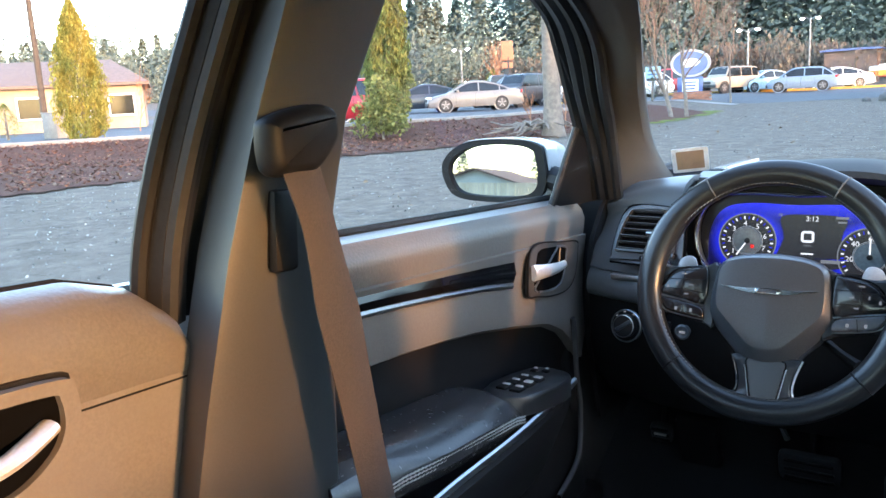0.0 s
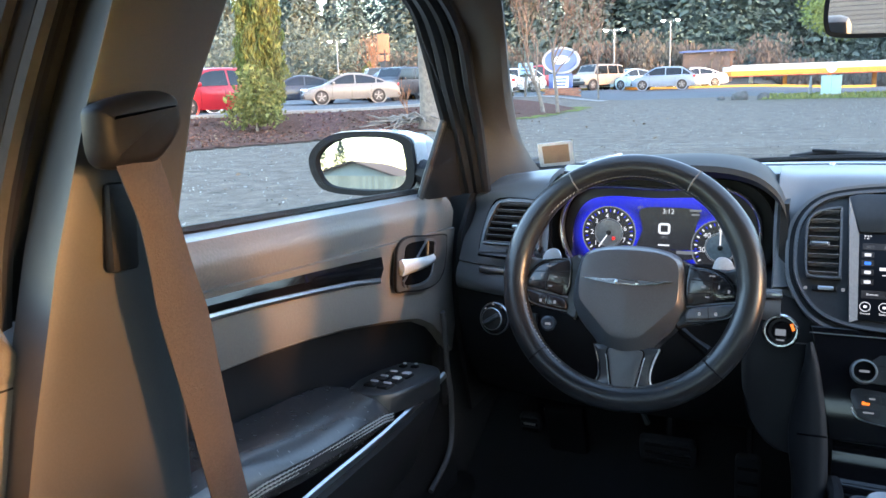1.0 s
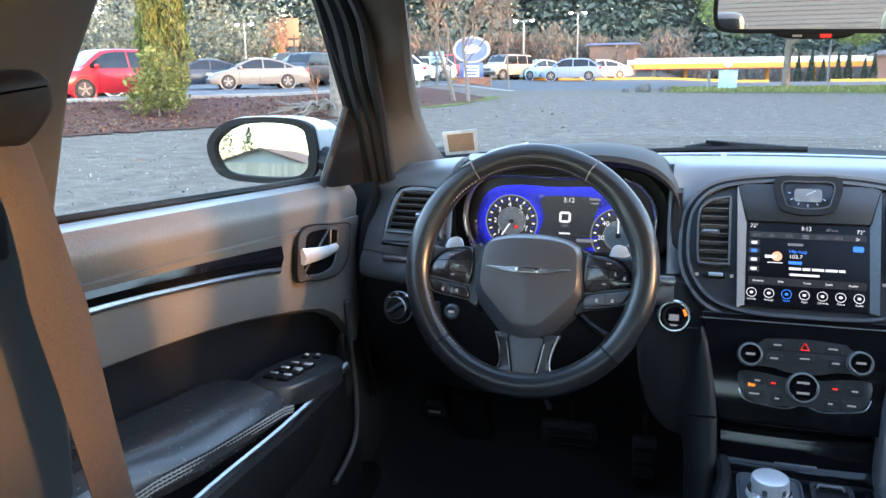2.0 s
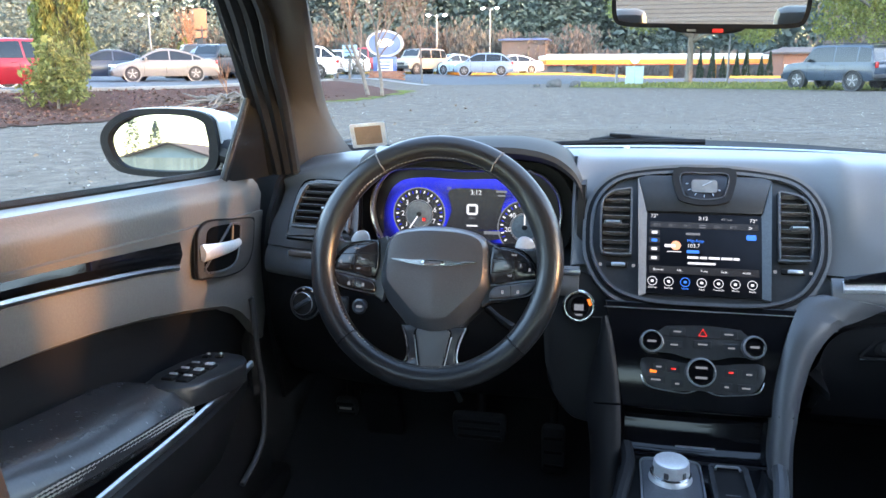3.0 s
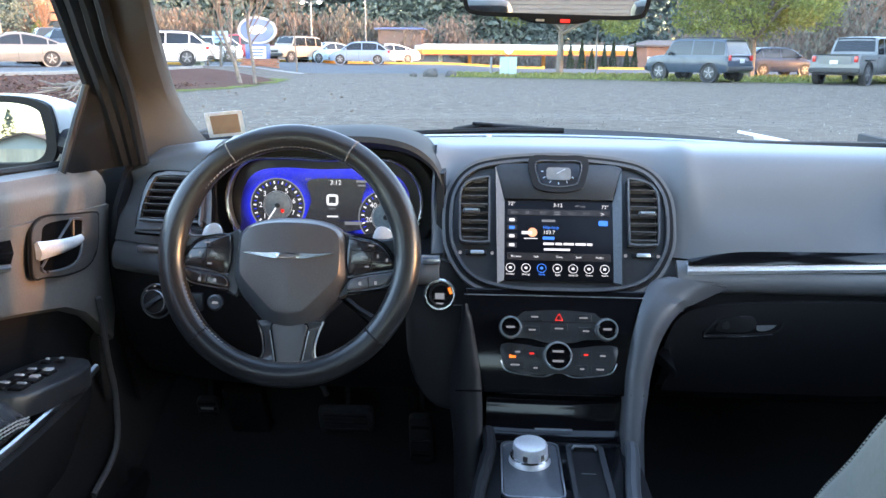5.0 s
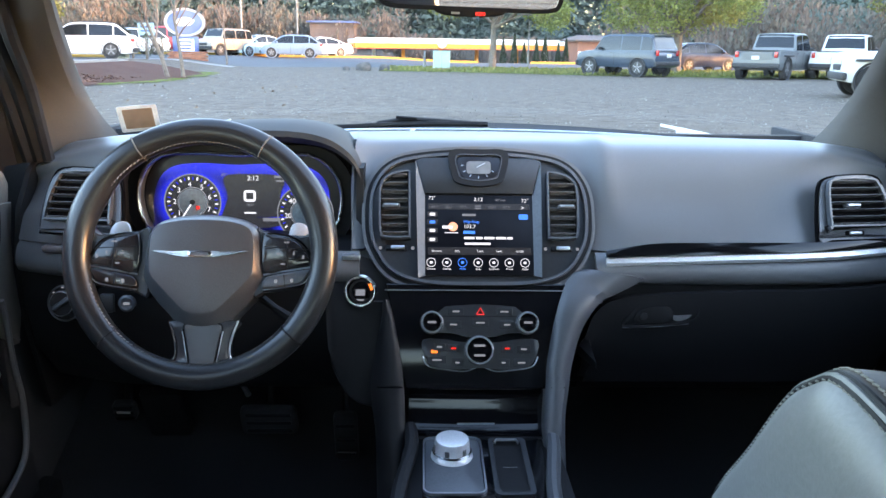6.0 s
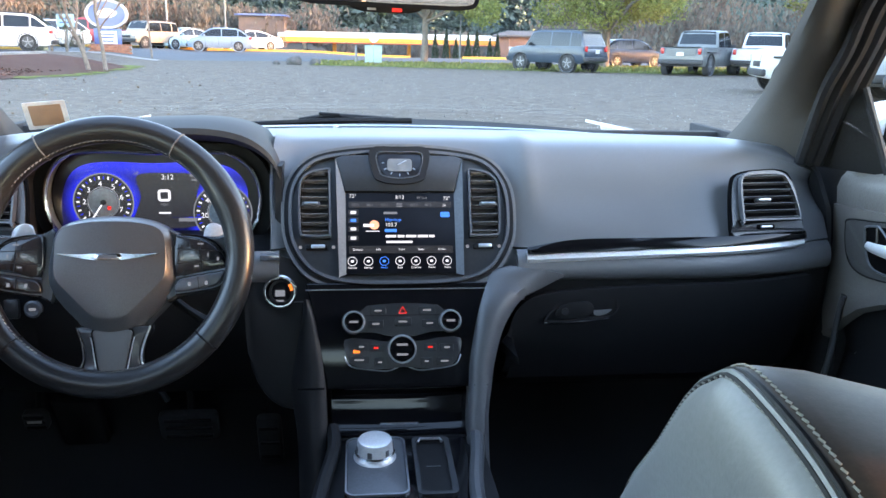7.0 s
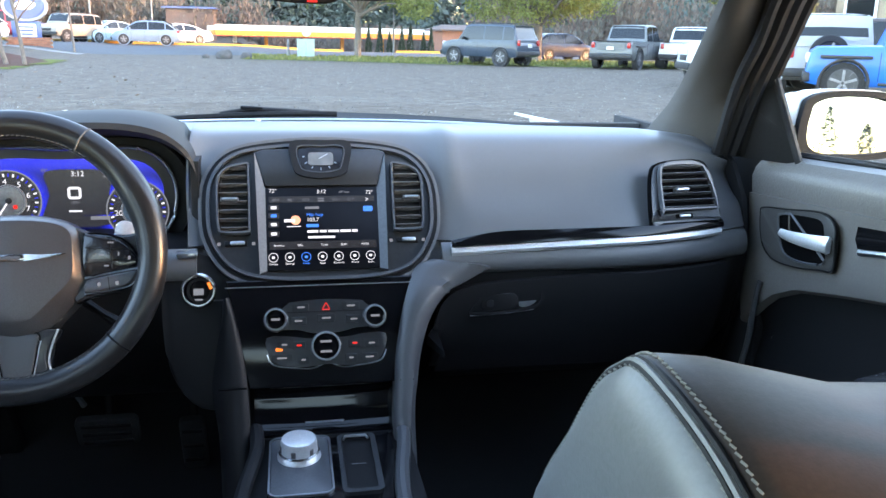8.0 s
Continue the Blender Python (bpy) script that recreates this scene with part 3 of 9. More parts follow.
    sw = part("switch_panel", prism(smooth(outl, 3, True), 0.03, sm, 0.005, base=-0.028), M_GREYBTN, d, "satin black switch panel")
    for i, (u, v) in enumerate(((-0.011, -0.062), (0.0125, -0.064), (-0.011, -0.030), (0.0125, -0.033), (-0.0105, 0.000), (0.0135, -0.001), (0.002, 0.056), (-0.016, 0.050))):
        u = u * (1 if s < 0 else -1)
        b = part("switch", box(0.019 if i < 6 else 0.012, 0.026 if i < 6 else 0.012, 0.008, at(sm, u, v, 0.002), 0.002), M_VENT, sw)
        part("switch_tip", prism(rrect(0.013 if i < 6 else 0.006, 0.011 if i in (3, 5) else 0.005, 0.002), 0.0024, at(sm, u, v + 0.006, 0.0058), 0.001), M_ALU, b, "silver switch tip")
    rows = smooth([(0.60, 0.672), (0.783, 0.678), (0.96, 0.676), (1.10, 0.682), (1.175, 0.69)], 5)
    part("pull_trim", sweep([P(0.692, y, z) for y, z in rows if s < 0 or y < 0.9], 0.0045, 8, flat=1.4), M_SATIN, d, "bright trim under the armrest")
    rings = []
    for y, z in ((0.60, 0.667), (0.8, 0.671), (1.0, 0.670), (1.12, 0.676), (1.165, 0.684)) if s < 0 else ((0.60, 0.66), (0.8, 0.66), (0.95, 0.645), (1.05, 0.615), (1.12, 0.58)):
        rings.append(wall(y, [(0.82, z), (0.705, z - 0.002), (0.694, z - 0.014), (0.70, z - 0.04), (0.75, z - 0.16), (0.80, z - 0.2)]))
    part("armrest_base", loft(rings), M_DASH_LOW, d)
    # edge in paler plastic than the panel: its highlight is in the colour
    part("panel_edge", sweep([P(0.782, y, z) for y, z in smooth([(1.372, 0.735), (1.380, 0.700), (1.386, 0.618), (1.400, 0.540), (1.384, 0.445), (1.290, 0.405)], 5)], 0.0055, 8), M_LEG, d, "rounded front edge of the door panel, paled for its highlight")
    # map pocket lip
    part("pocket_lip", sweep([P(0.735, y, 0.43 - 0.03 * math.sin((y - 0.7) * 4)) for y in (0.65, 0.8, 0.95, 1.1, 1.22)], 0.014, 8), M_DOORTOP, d)
    # window frame: seal along the sill, rear post, front post, black corner triangle
    part("sill_seal", sweep([P(0.838, y, sill_z(y) + 0.004) for y in ys], 0.007, 6), M_RUBBER, d)
    inner_e = [(0.728, 1.475, 0.955), (0.716, 1.412, 1.077), (0.694, 1.325, 1.155), (0.680, 1.262, 1.232), (0.668, 1.16, 1.290), (0.664, 1.02, 1.335), (0.664, 0.85, 1.345), (0.664, 0.72, 1.345)]
    outer_e = [(0.772, 1.470, 0.955), (0.770, 1.398, 1.088), (0.768, 1.352, 1.1625), (0.765, 1.308, 1.228), (0.757, 1.250, 1.284), (0.742, 1.12, 1.325), (0.728, 0.90, 1.338), (0.722, 0.72, 1.338)]
    for f, r, mat_, nm in ((0.0, 0.0125, M_RUBBER, "window_frame"), (0.34, 0.0135, M_RIBGREY, "frame_rib"), (0.68, 0.0130, M_RUBBER, "frame_rib"), (1.0, 0.0110, M_RIBGREY, "inner_seal")):
        part(nm, sweep(smooth([P(*(a + (b - a) * f for a, b in zip(p, q))) for p, q in zip(outer_e, inner_e)], 5), r, 8), mat_, d, "ribbed black window frame" if f == 0 else "")
    # near-black sheet paints the shade between the ribs
    part("frame_backing", slab([[P(*(a + (b - a) * f + (0.008, 0.012, 0)[k] for k, (a, b) in enumerate(zip(p, q)))) for f in (-0.05, 0.5, 1.1)] for p, q in zip(smooth(outer_e, 4), smooth(inner_e, 4))], 0.006), M_WELL, d)
    part("rear_post", sweep([P(0.80, 0.635, 0.97), P(0.775, 0.64, 1.10), P(0.745, 0.67, 1.22), P(0.72, 0.715, 1.32)], 0.022, 8), M_RUBBER, d)
    tri = [P(0.80, 1.337, 0.952), P(0.765, 1.50, 0.945), P(0.755, 1.405, 1.085), P(0.770, 1.388, 1.095)]
    bm = bmesh.new()
    lo = [bm.verts.new(p) for p in tri]
    hi = [bm.verts.new((p[0] + s * 0.008, p[1], p[2])) for p in tri]
    bm.faces.new(lo)
    bm.faces.new(hi[::-1])
    for i in range(4):
        bm.faces.new((lo[i], lo[(i + 1) % 4], hi[(i + 1) % 4], hi[i]))
    cor = part("corner_cover", bm, M_VENT, d, "black plastic corner cover")
    part("mirror_knob", lathe([(0.001, 0.007), (0.004, 0.006), (0.006, 0.0)], pose(s * 0.795, 1.405, 0.985, 0, -s * 90, 0), 10), M_CHROME, cor)
    part("quarter_post", sweep([P(0.802, 1.335, 0.955), P(0.772, 1.385, 1.092)], 0.007, 8), M_RIBGREY, d)
    # window glass, fully up
    gl = [[P(0.832 - 0.02 * q - 0.09 * q * q, y, sill_z(y) - 0.01 + q * (min(1.33, 1.33 - 1.15 * max(0, y - 1.12)) - sill_z(y))) for q in (0, 0.25, 0.5, 0.75, 1)] for y in (0.63, 0.8, 1.0, 1.12, 1.2, 1.3, 1.36)]
    pane = part("side_glass", slab(gl, 0.004), M_GLASS, d)
    pane.visible_shadow = False
    # outside mirror
    cx, cz = 0.965, 1.008
    sh = [(-0.105, 0.03), (-0.095, 0.05), (-0.05, 0.062), (0.05, 0.062), (0.10, 0.045), (0.128, 0.015), (0.125, -0.02), (0.10, -0.052), (0.04, -0.062), (-0.05, -0.062), (-0.095, -0.05), (-0.11, -0.02)]
    sh = smooth([(u * s, v) for u, v in sh][::s], 4, True)
    mm = plane_at((s * cx, 1.43, cz), (1, 0, 0), (0, 0.02, 1))
    rings = []
    for w, k in ((-0.05, 0.99), (-0.07, 0.95), (-0.095, 0.78), (-0.115, 0.35)):
        rings.append([mm @ Vector((u * k + (0 if w > -0.06 else -s * 0.02), v * k, w)) for u, v in sh])
    mir = part("side_mirror", loft(rings), M_WHITEPAINT, d, "white side mirror housing")
    part("mirror_shell", ring([(u * 1.03, v * 1.03) for u, v in sh], [(u * 0.985, v * 0.985) for u, v in sh], 0.048, mm, -0.056, 0.004), M_WHITEPAINT, mir)
    part("mirror_rim", ring([(u * 1.004, v * 1.004) for u, v in sh], [(u * 0.86 + s * 0.002, v * 0.83) for u, v in sh], 0.05, mm, -0.045, 0.004), M_RUBBER, mir, "black rim")
    yawm, pit = MIRROR_TURN[s]
    part("mirror_glass", prism([(u * 0.875 + s * 0.002, v * 0.85) for u, v in sh], 0.002, at(mm, 0, 0, -0.018) @ pose(0, 0, 0, pit, yawm, 0)), M_MIRROR, mir, "silvered mirror glass")
    stalk = [P(0.80, 1.44, 0.975), P(0.83, 1.45, 0.985), P(0.87, 1.46, 0.995)]
    part("mirror_foot", sweep(stalk, [0.035, 0.03, 0.03], 10, flat=0.8), M_VENT, mir, "black mirror foot")
    return d


MIRROR_TURN = {-1: (5.2, -2.7), 1: (-8.5, -3.0)}
for s in (-1, 1):
    front_door(s)


def rear_door(s):
    d = thing("rear_door", (s * 0.80, -0.05, 0.35), "closed rear door with grained dark vinyl panel and silver handle", "car door", "rear doors")
    P = lambda x, y, z: (s * x, y, z)
    ys = [-0.62, -0.4, -0.2, 0.0, 0.15, 0.3, 0.40, 0.455, 0.48, 0.492]
    sz = lambda y: 1.016 - 0.058 * (y - 0.44)
    drop = lambda y: 0.0 if y < 0.40 else 0.045 * ((y - 0.40) / 0.092) ** 2.2
    rows = []
    for y in ys:
        z, k = sz(y), drop(y)
        rows.append([P(x, y, q) for x, q in ((0.845, z - k), (0.82, z + 0.003 - k), (0.798, z - 0.004 - k), (0.784, z - 0.022 - k), (0.778, z - 0.045 - k * 0.6), (0.777, z - 0.075 - k * 0.3), (0.781, 0.915 - 0.05 * (y - 0.5) + 0.002))])
    part("upper_panel", slab(rows, 0.006), M_DOORTOP, d, "grained vinyl top roll")
    rows = []
    for y in ys[:-1] + [0.497]:
        zt = 0.913 - 0.05 * (y - 0.5)
        rows.append([P(x, y + 0.012 * (zt - q) / 0.13 * (1 if y > 0.4 else 0), q) for x, q in ((0.789, zt + 0.014), (0.7835, zt - 0.002), (0.784, 0.86), (0.786, 0.78), (0.79, 0.65), (0.79, 0.45), (0.80, 0.30))])
    part("lower_panel", slab(rows, 0.006), M_DOORMID, d)
    part("panel_seam", sweep([P(0.7795, y, 0.9145 - 0.05 * (y - 0.5)) for y in (-0.4, -0.1, 0.2, 0.35, 0.45, 0.49)], 0.0016, 6), M_VENT, d)
    part("outer_skin", slab([[P(0.86 + 0.05 * math.sin(q * 2.6), y, 0.28 + q * (sz(y) - 0.30)) for q in (0, 0.2, 0.4, 0.6, 0.8, 0.95, 1)] for y in (-0.65, 0.0, 0.53)], 0.008), M_WHITEPAINT, d)
    hm = plane_at(P(0.766, 0.285, 0.922), (0, 1, 0), (0, 0.05, 1))
    out = smooth([(-0.075, 0.01), (-0.06, 0.038), (0.0, 0.042), (0.066, 0.037), (0.076, 0.028), (0.076, -0.002), (0.06, -0.028), (0.02, -0.05), (-0.04, -0.05), (-0.07, -0.03)][::-s], 4, True)
    if s > 0:
        hm = plane_at(P(0.766, 0.285, 0.922), (0, -1, 0), (0, 0.05, 1))
        out = smooth([(-0.075, 0.028), (-0.066, 0.037), (0.0, 0.042), (0.06, 0.038), (0.075, 0.01), (0.07, -0.03), (0.04, -0.05), (-0.02, -0.05), (-0.06, -0.028), (-0.076, -0.002)], 4, True)
    lip = [(u * 0.82, (v + 0.004) * 0.76 - 0.004) for u, v in out]
    groove = [(u * 1.05, (v + 0.004) * 1.06 - 0.004) for u, v in out]
    bowl = part("handle_bowl", ring(out, lip, 0.010, hm, -0.004, 0.002), M_DOORMID, d)
    # shallow floor, coloured near-black for the bowl's shade
    part("bowl_floor", prism(lip, 0.002, hm, base=-0.0035), M_WELL, bowl)
    part("bowl_groove", ring(groove, out, 0.004, hm, -0.011), M_VENT, bowl)
    k = -s
    lever = [(-0.055 * k, -0.022, 0.004), (-0.03 * k, -0.014, 0.016), (0.01 * k, -0.006, 0.019), (0.05 * k, 0.004, 0.006)]
    part("lever", sweep([hm @ Vector(p) for p in smooth(lever, 5)], 0.0100, 10, flat=0.7), M_ALU, bowl, "satin silver pull lever")
    part("sill_seal", sweep([P(0.842, y, sz(y) - drop(y) + 0.001) for y in ys], 0.004, 6), M_RUBBER, d)
    frame_run = [P(0.828, 0.500, 0.96), P(0.815, 0.505, 1.04), P(0.79, 0.522, 1.14), P(0.75, 0.548, 1.26), P(0.715, 0.565, 1.345)]
    part("front_post", sweep(smooth(frame_run, 4), 0.021, 8), M_RUBBER, d, "black window post")
    part("post_seal", sweep([(p[0] + s * 0.010, p[1] + 0.034, p[2]) for p in smooth(frame_run, 4)], 0.018, 8), M_RUBBER, d, "black rubber seal")
    part("post_rib", sweep([(p[0] - s * 0.016, p[1] - 0.004, p[2]) for p in smooth(frame_run, 4)], 0.010, 8), M_RIBGREY, d)
    part("glass_seal", sweep([(p[0] + s * 0.006, p[1] - 0.024, p[2]) for p in smooth(frame_run, 4)], 0.009, 8), M_RUBBER, d)
    part("top_frame", sweep(smooth([P(0.715, 0.54, 1.345), P(0.725, 0.2, 1.352), P(0.72, -0.2, 1.335), P(0.70, -0.5, 1.28), P(0.75, -0.62, 1.12), P(0.80, -0.66, 1.0)], 5), 0.022, 8), M_RUBBER, d)
    gl = [[P(0.832 - 0.11 * q * q, y, sz(y) - 0.01 + q * (min(1.345, 1.345 - 0.4 * max(0, -0.25 - y)) - sz(y))) for q in (0, 0.25, 0.5, 0.75, 1)] for y in (-0.6, -0.3, 0.0, 0.25, 0.42)]
    pane = part("side_glass", slab(gl, 0.004), M_GLASS, d)
    pane.visible_shadow = False
    return d


for s in (-1, 1):
    rear_door(s)


# ---- dashboard ----
PB = plane_at((0, 1.40, 0.905), (1, 0, 0), (0, 0.513, 0.858))     # plane of the screen and its surround
PH = plane_at((0, 1.295, 0.727), (1, 0, 0), (0, 0.40, 0.917))     # plane of the heater panel
dash = thing("dashboard", (0, 1.6, 0.5), "dark grey soft-touch dashboard with oval centre surround and bright trim", "dashboard")


def dash_profile(x):
    """The padded top and front at a place across the car, from the windscreen down to the trim strip."""
    yw, a = wind_y(x), abs(x)
    drop = 0.55 * max(0.0, a - 0.58) ** 1.5
    back = 0.9 * max(0.0, a - 0.50) ** 2
    bulge = -0.030 * math.exp(-(x / 0.195) ** 6)
    ridge = 0.011 * math.exp(-((a - 0.212) / 0.022) ** 2)
    return [(yw, 0.950), (yw - 0.02, 0.962), (1.70 - 0.3 * a * a, 0.985 - 0.4 * drop), (1.58 - 0.12 * a * a, 0.992 - 0.6 * drop + 0.3 * ridge), (1.50 - 0.5 * bulge, 0.990 - drop + 0.6 * ridge), (1.455 - bulge + back * 0.3 - 0.6 * ridge, 0.978 - drop + 0.4 * ridge),
            (1.425 - bulge + back - ridge, 0.948 - drop * 0.8), (1.398 - bulge + back - 0.7 * ridge, 0.905 - drop * 0.5), (1.372 - bulge + back, 0.868), (1.356 - bulge + back, 0.842), (1.348 - bulge + back, 0.830)]


xs_right = [-0.205 + 0.965 * k / 84 for k in range(85)]
xs_left = [-0.76 + 0.165 * k / 8 for k in range(9)]
for xs in (xs_right, xs_left):
    rows = [[(x, y, z) for y, z in smooth(dash_profile(x), 3)] for x in xs]
    part("top_pad", slab(rows, 0.01), M_DASH, dash, "soft grained dashboard pad")
# pad in front of and below the instruments
rows = []
for x in [-0.60 + 0.40 * k / 14 for k in range(15)]:
    yw = wind_y(x)
    rows.append([(x, yw, 0.950), (x, yw - 0.02, 0.962), (x, 1.70 - 0.3 * x * x, 0.985), (x, 1.60, 0.992), (x, 1.55, 0.985), (x, 1.54, 0.93)])
part("top_pad", slab(rows, 0.008), M_DASH, dash)

# lower dashboard: knee roll, glove box door, kick panels
for x0, x1 in ((-0.76, -0.192), (0.188, 0.76)):
    rows = []
    for k in range(15):
        x = x0 + (x1 - x0) * k / 14
        back = 0.9 * max(0.0, abs(x) - 0.50) ** 2
        rows.append([(x, y + back, z) for y, z in smooth([(1.352, 0.828), (1.338, 0.818), (1.330, 0.80), (1.333, 0.785), (1.345, 0.777), (1.36, 0.774)], 3)])
    part("knee_roll", slab(rows, 0.01), M_DASH, dash)
    rows = []
    for k in range(15):
        x = x0 + (x1 - x0) * k / 14
        back = 0.9 * max(0.0, abs(x) - 0.50) ** 2
        rows.append([(x, y + back, z) for y, z in ((1.36, 0.78), (1.36, 0.72), (1.38, 0.64), (1.45, 0.56), (1.6, 0.50), (1.9, 0.50))])
    part("kick_panel", slab(rows, 0.01), M_DASH_LOW, dash)
gb = smooth([(0.176, 0.66), (0.178, 0.70), (0.192, 0.738), (0.237, 0.760), (0.385, 0.770), (0.55, 0.773), (0.705, 0.776)], 4)
rows = [[(x, 1.333 + 0.9 * max(0, x - 0.5) ** 2 + 0.004 * (1 - f) + 0.05 * f * f, z + (0.60 - z) * f) for f in (0, 0.04, 0.2, 0.45, 0.75, 1.0)] for x, z in gb]
glove = part("glove_box_lid", slab(rows, 0.012), M_DASH_LOW, dash, "dark glove box lid")
gm = plane_at((0.295, 1.330, 0.733), (1, 0, 0.06), (0, 0.10, 1))
go = smooth([(-0.062, -0.018), (-0.045, 0.006), (-0.03, 0.016), (0.05, 0.02), (0.062, 0.012), (0.062, -0.006), (0.045, -0.018), (0.0, -0.02)][::-1], 4, True)
part("latch_bowl", ring(go, inset(go, 0.004), 0.006, gm, 0.0, 0.001), M_DASH_LOW, glove)
part("latch", prism(smooth([(-0.04, -0.012), (-0.034, 0.008), (0.012, 0.012), (0.016, -0.012)][::-1], 4, True), 0.007, gm, 0.002), M_VENT, glove, "black latch")
part("lock_cylinder", lathe([(0.001, 0.009), (0.006, 0.009), (0.007, 0.0)], at(gm, -0.028, -0.002), 14), M_GREYBTN, glove)
part("latch_edge", sweep([gm @ Vector(p) for p in ((-0.062, -0.02, 0.003), (0.0, -0.021, 0.004), (0.045, -0.019, 0.004))], 0.0012, 6), M_SATIN, glove)
part("latch_hollow", prism(smooth([(0.022, -0.012), (0.022, 0.014), (0.05, 0.014), (0.055, 0.0), (0.042, -0.012)], 4, True)[::-1], 0.003, gm), M_SATIN, glove)


def trim_strip(x0, x1, y0):
    """The dark gloss inlay with a bright bar below it, on the passenger's side."""
    n, dark, bright = 24, [], []
    for k in range(n + 1):
        f = k / n
        x = x0 + (x1 - x0) * f
        back = 0.9 * max(0.0, abs(x) - 0.50) ** 2
        zt = 0.826 + 0.017 * (1 - (1 - min(1.0, f * 4)) ** 2.5) + 0.004 * f
        zb = 0.826 + 0.016 * f
        zt = max(zt, zb + 0.002)
        dark.append([(x, y0 + back + 0.004, zb - 0.002), (x, y0 + back + 0.004 + 0.5 * (zt - zb) * 0.4, (zt + zb) / 2), (x, y0 + back + 0.006 + (zt - zb) * 0.4, zt)])
        bright.append([(x, y0 + back - 0.001, zb - 0.016), (x, y0 + back - 0.004, zb - 0.010), (x, y0 + back, zb - 0.003), (x, y0 + back + 0.01, zb)])
    part("gloss_inlay", slab(dark, 0.008), M_PIANO, dash, "piano-black inlay")
    part("bright_bar", slab(bright, 0.006), M_ALU, dash, "satin silver trim bar")


trim_strip(0.203, 0.69, 1.334)
# short bright pieces each side of the wheel
part("bright_bar", box(0.03, 0.012, 0.009, pose(-0.205, 1.338, 0.822), 0.003), M_SATIN, dash)
part("bright_bar", box(0.085, 0.012, 0.011, pose(-0.66, 1.363, 0.825, 0, 0, -8), 0.003), M_SATIN, dash)


def louvres(m, outline, rows_n, host, knob=(0.0, 0.0), depth=0.03, slant=25):
    """A vent: dark well, frame, slats cut to the outline and a thumb knob."""
    v = part("air_vent", ring(outline, inset(outline, 0.003), 0.012, m, -0.004, 0.001), M_BEZEL, host, "air vent with black slats")
    part("well", prism(inset(outline, 0.003), 0.002, m, base=-depth), M_VENT, v)
    part("well_wall", ring(inset(outline, 0.002), inset(outline, 0.006), depth, m, -depth), M_VENT, v)
    vs = [p[1] for p in outline]
    lo, hi = min(vs), max(vs)
    n = len(outline)
    for k in range(rows_n):
        y = lo + (hi - lo) * (k + 0.6) / (rows_n + 0.2)
        cuts = []
        for i in range(n):
            a, b = outline[i], outline[(i + 1) % n]
            if (a[1] - y) * (b[1] - y) < 0:
                cuts.append(a[0] + (b[0] - a[0]) * (y - a[1]) / (b[1] - a[1]))
        if len(cuts) >= 2:
            x0, x1 = min(cuts) + 0.004, max(cuts) - 0.004
            part("slat", box(x1 - x0, 0.0017, 0.011, at(m, (x0 + x1) / 2, y, 0.0025) @ pose(0, 0, 0, slant, 0, 0), 0.0008, 1), M_SLAT, v)
    part("knob", box(0.028, 0.008, 0.012, at(m, knob[0], knob[1], 0.006), 0.0035), M_BEZEL, v)
    part("knob_face", box(0.022, 0.003, 0.002, at(m, knob[0], knob[1], 0.0125), 0.0008, 1), M_SATIN, v)
    return v


# centre surround
oval = smooth([(-0.001, 0.080), (-0.095, 0.073), (-0.145, 0.057), (-0.173, 0.018), (-0.178, -0.037), (-0.170, -0.083), (-0.140, -0.126), (-0.086, -0.145), (-0.001, -0.148),
               (0.086, -0.145), (0.140, -0.126), (0.170, -0.083), (0.178, -0.037), (0.173, 0.018), (0.145, 0.057), (0.095, 0.073)][::-1], 5, True)
stack = part("centre_surround", prism(inset(oval, 0.004), 0.016, PB, 0.004, base=-0.012), M_GREYBTN, dash, "dark oval centre surround")
part("surround_rim", ring(oval, inset(oval, 0.005), 0.020, PB, -0.008, 0.003), M_BEZEL, dash, "satin grey rim")
part("surround_groove", ring(inset(oval, -0.007), inset(oval, -0.0005), 0.016, PB, -0.010), M_VENT, dash)
part("surround_lip", ring(inset(oval, -0.012), inset(oval, -0.0072), 0.020, PB, -0.014, 0.004), M_DASH, dash)
part("stack_backing", prism([(-0.20, 0.0), (-0.20, -0.17), (0.20, -0.17), (0.20, 0.0)], 0.004, PB, base=-0.020), M_DASH, dash)
hole_l = smooth([(-0.1130, 0.0430), (-0.1120, 0.0300), (-0.1110, -0.0600), (-0.1150, -0.0715), (-0.1500, -0.0715), (-0.1595, -0.0655), (-0.1620, -0.0355), (-0.1625, 0.0070), (-0.1575, 0.0265), (-0.1430, 0.0385), (-0.1220, 0.0435)], 3, True)
for sgn in (-1, 1):
    o = [(-u if sgn > 0 else u, v) for u, v in hole_l]
    o = o if sgn > 0 else o[::-1]
    o = o[::-1]
    # plate close behind the slats, near-black in place of a shaded depth
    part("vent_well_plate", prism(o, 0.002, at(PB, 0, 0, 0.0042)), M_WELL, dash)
    louvres(at(PB, 0, 0, 0.010), o, 8, dash, (sgn * 0.142, -0.018), 0.0055, -16)
    sl = part("slider_slot", box(0.034, 0.008, 0.004, at(PB, sgn * 0.133, -0.086, 0.006), 0.0015), M_VENT, dash)
    part("slider", box(0.022, 0.006, 0.006, at(PB, sgn * 0.133 + 0.002, -0.086, 0.009), 0.002), M_SATIN, sl)
    for q in (-0.026, 0.026):
        part("slider_mark", box(0.005, 0.005, 0.0006, at(PB, sgn * 0.133 + q, -0.086, 0.0047)), M_LIT_DIM, sl)

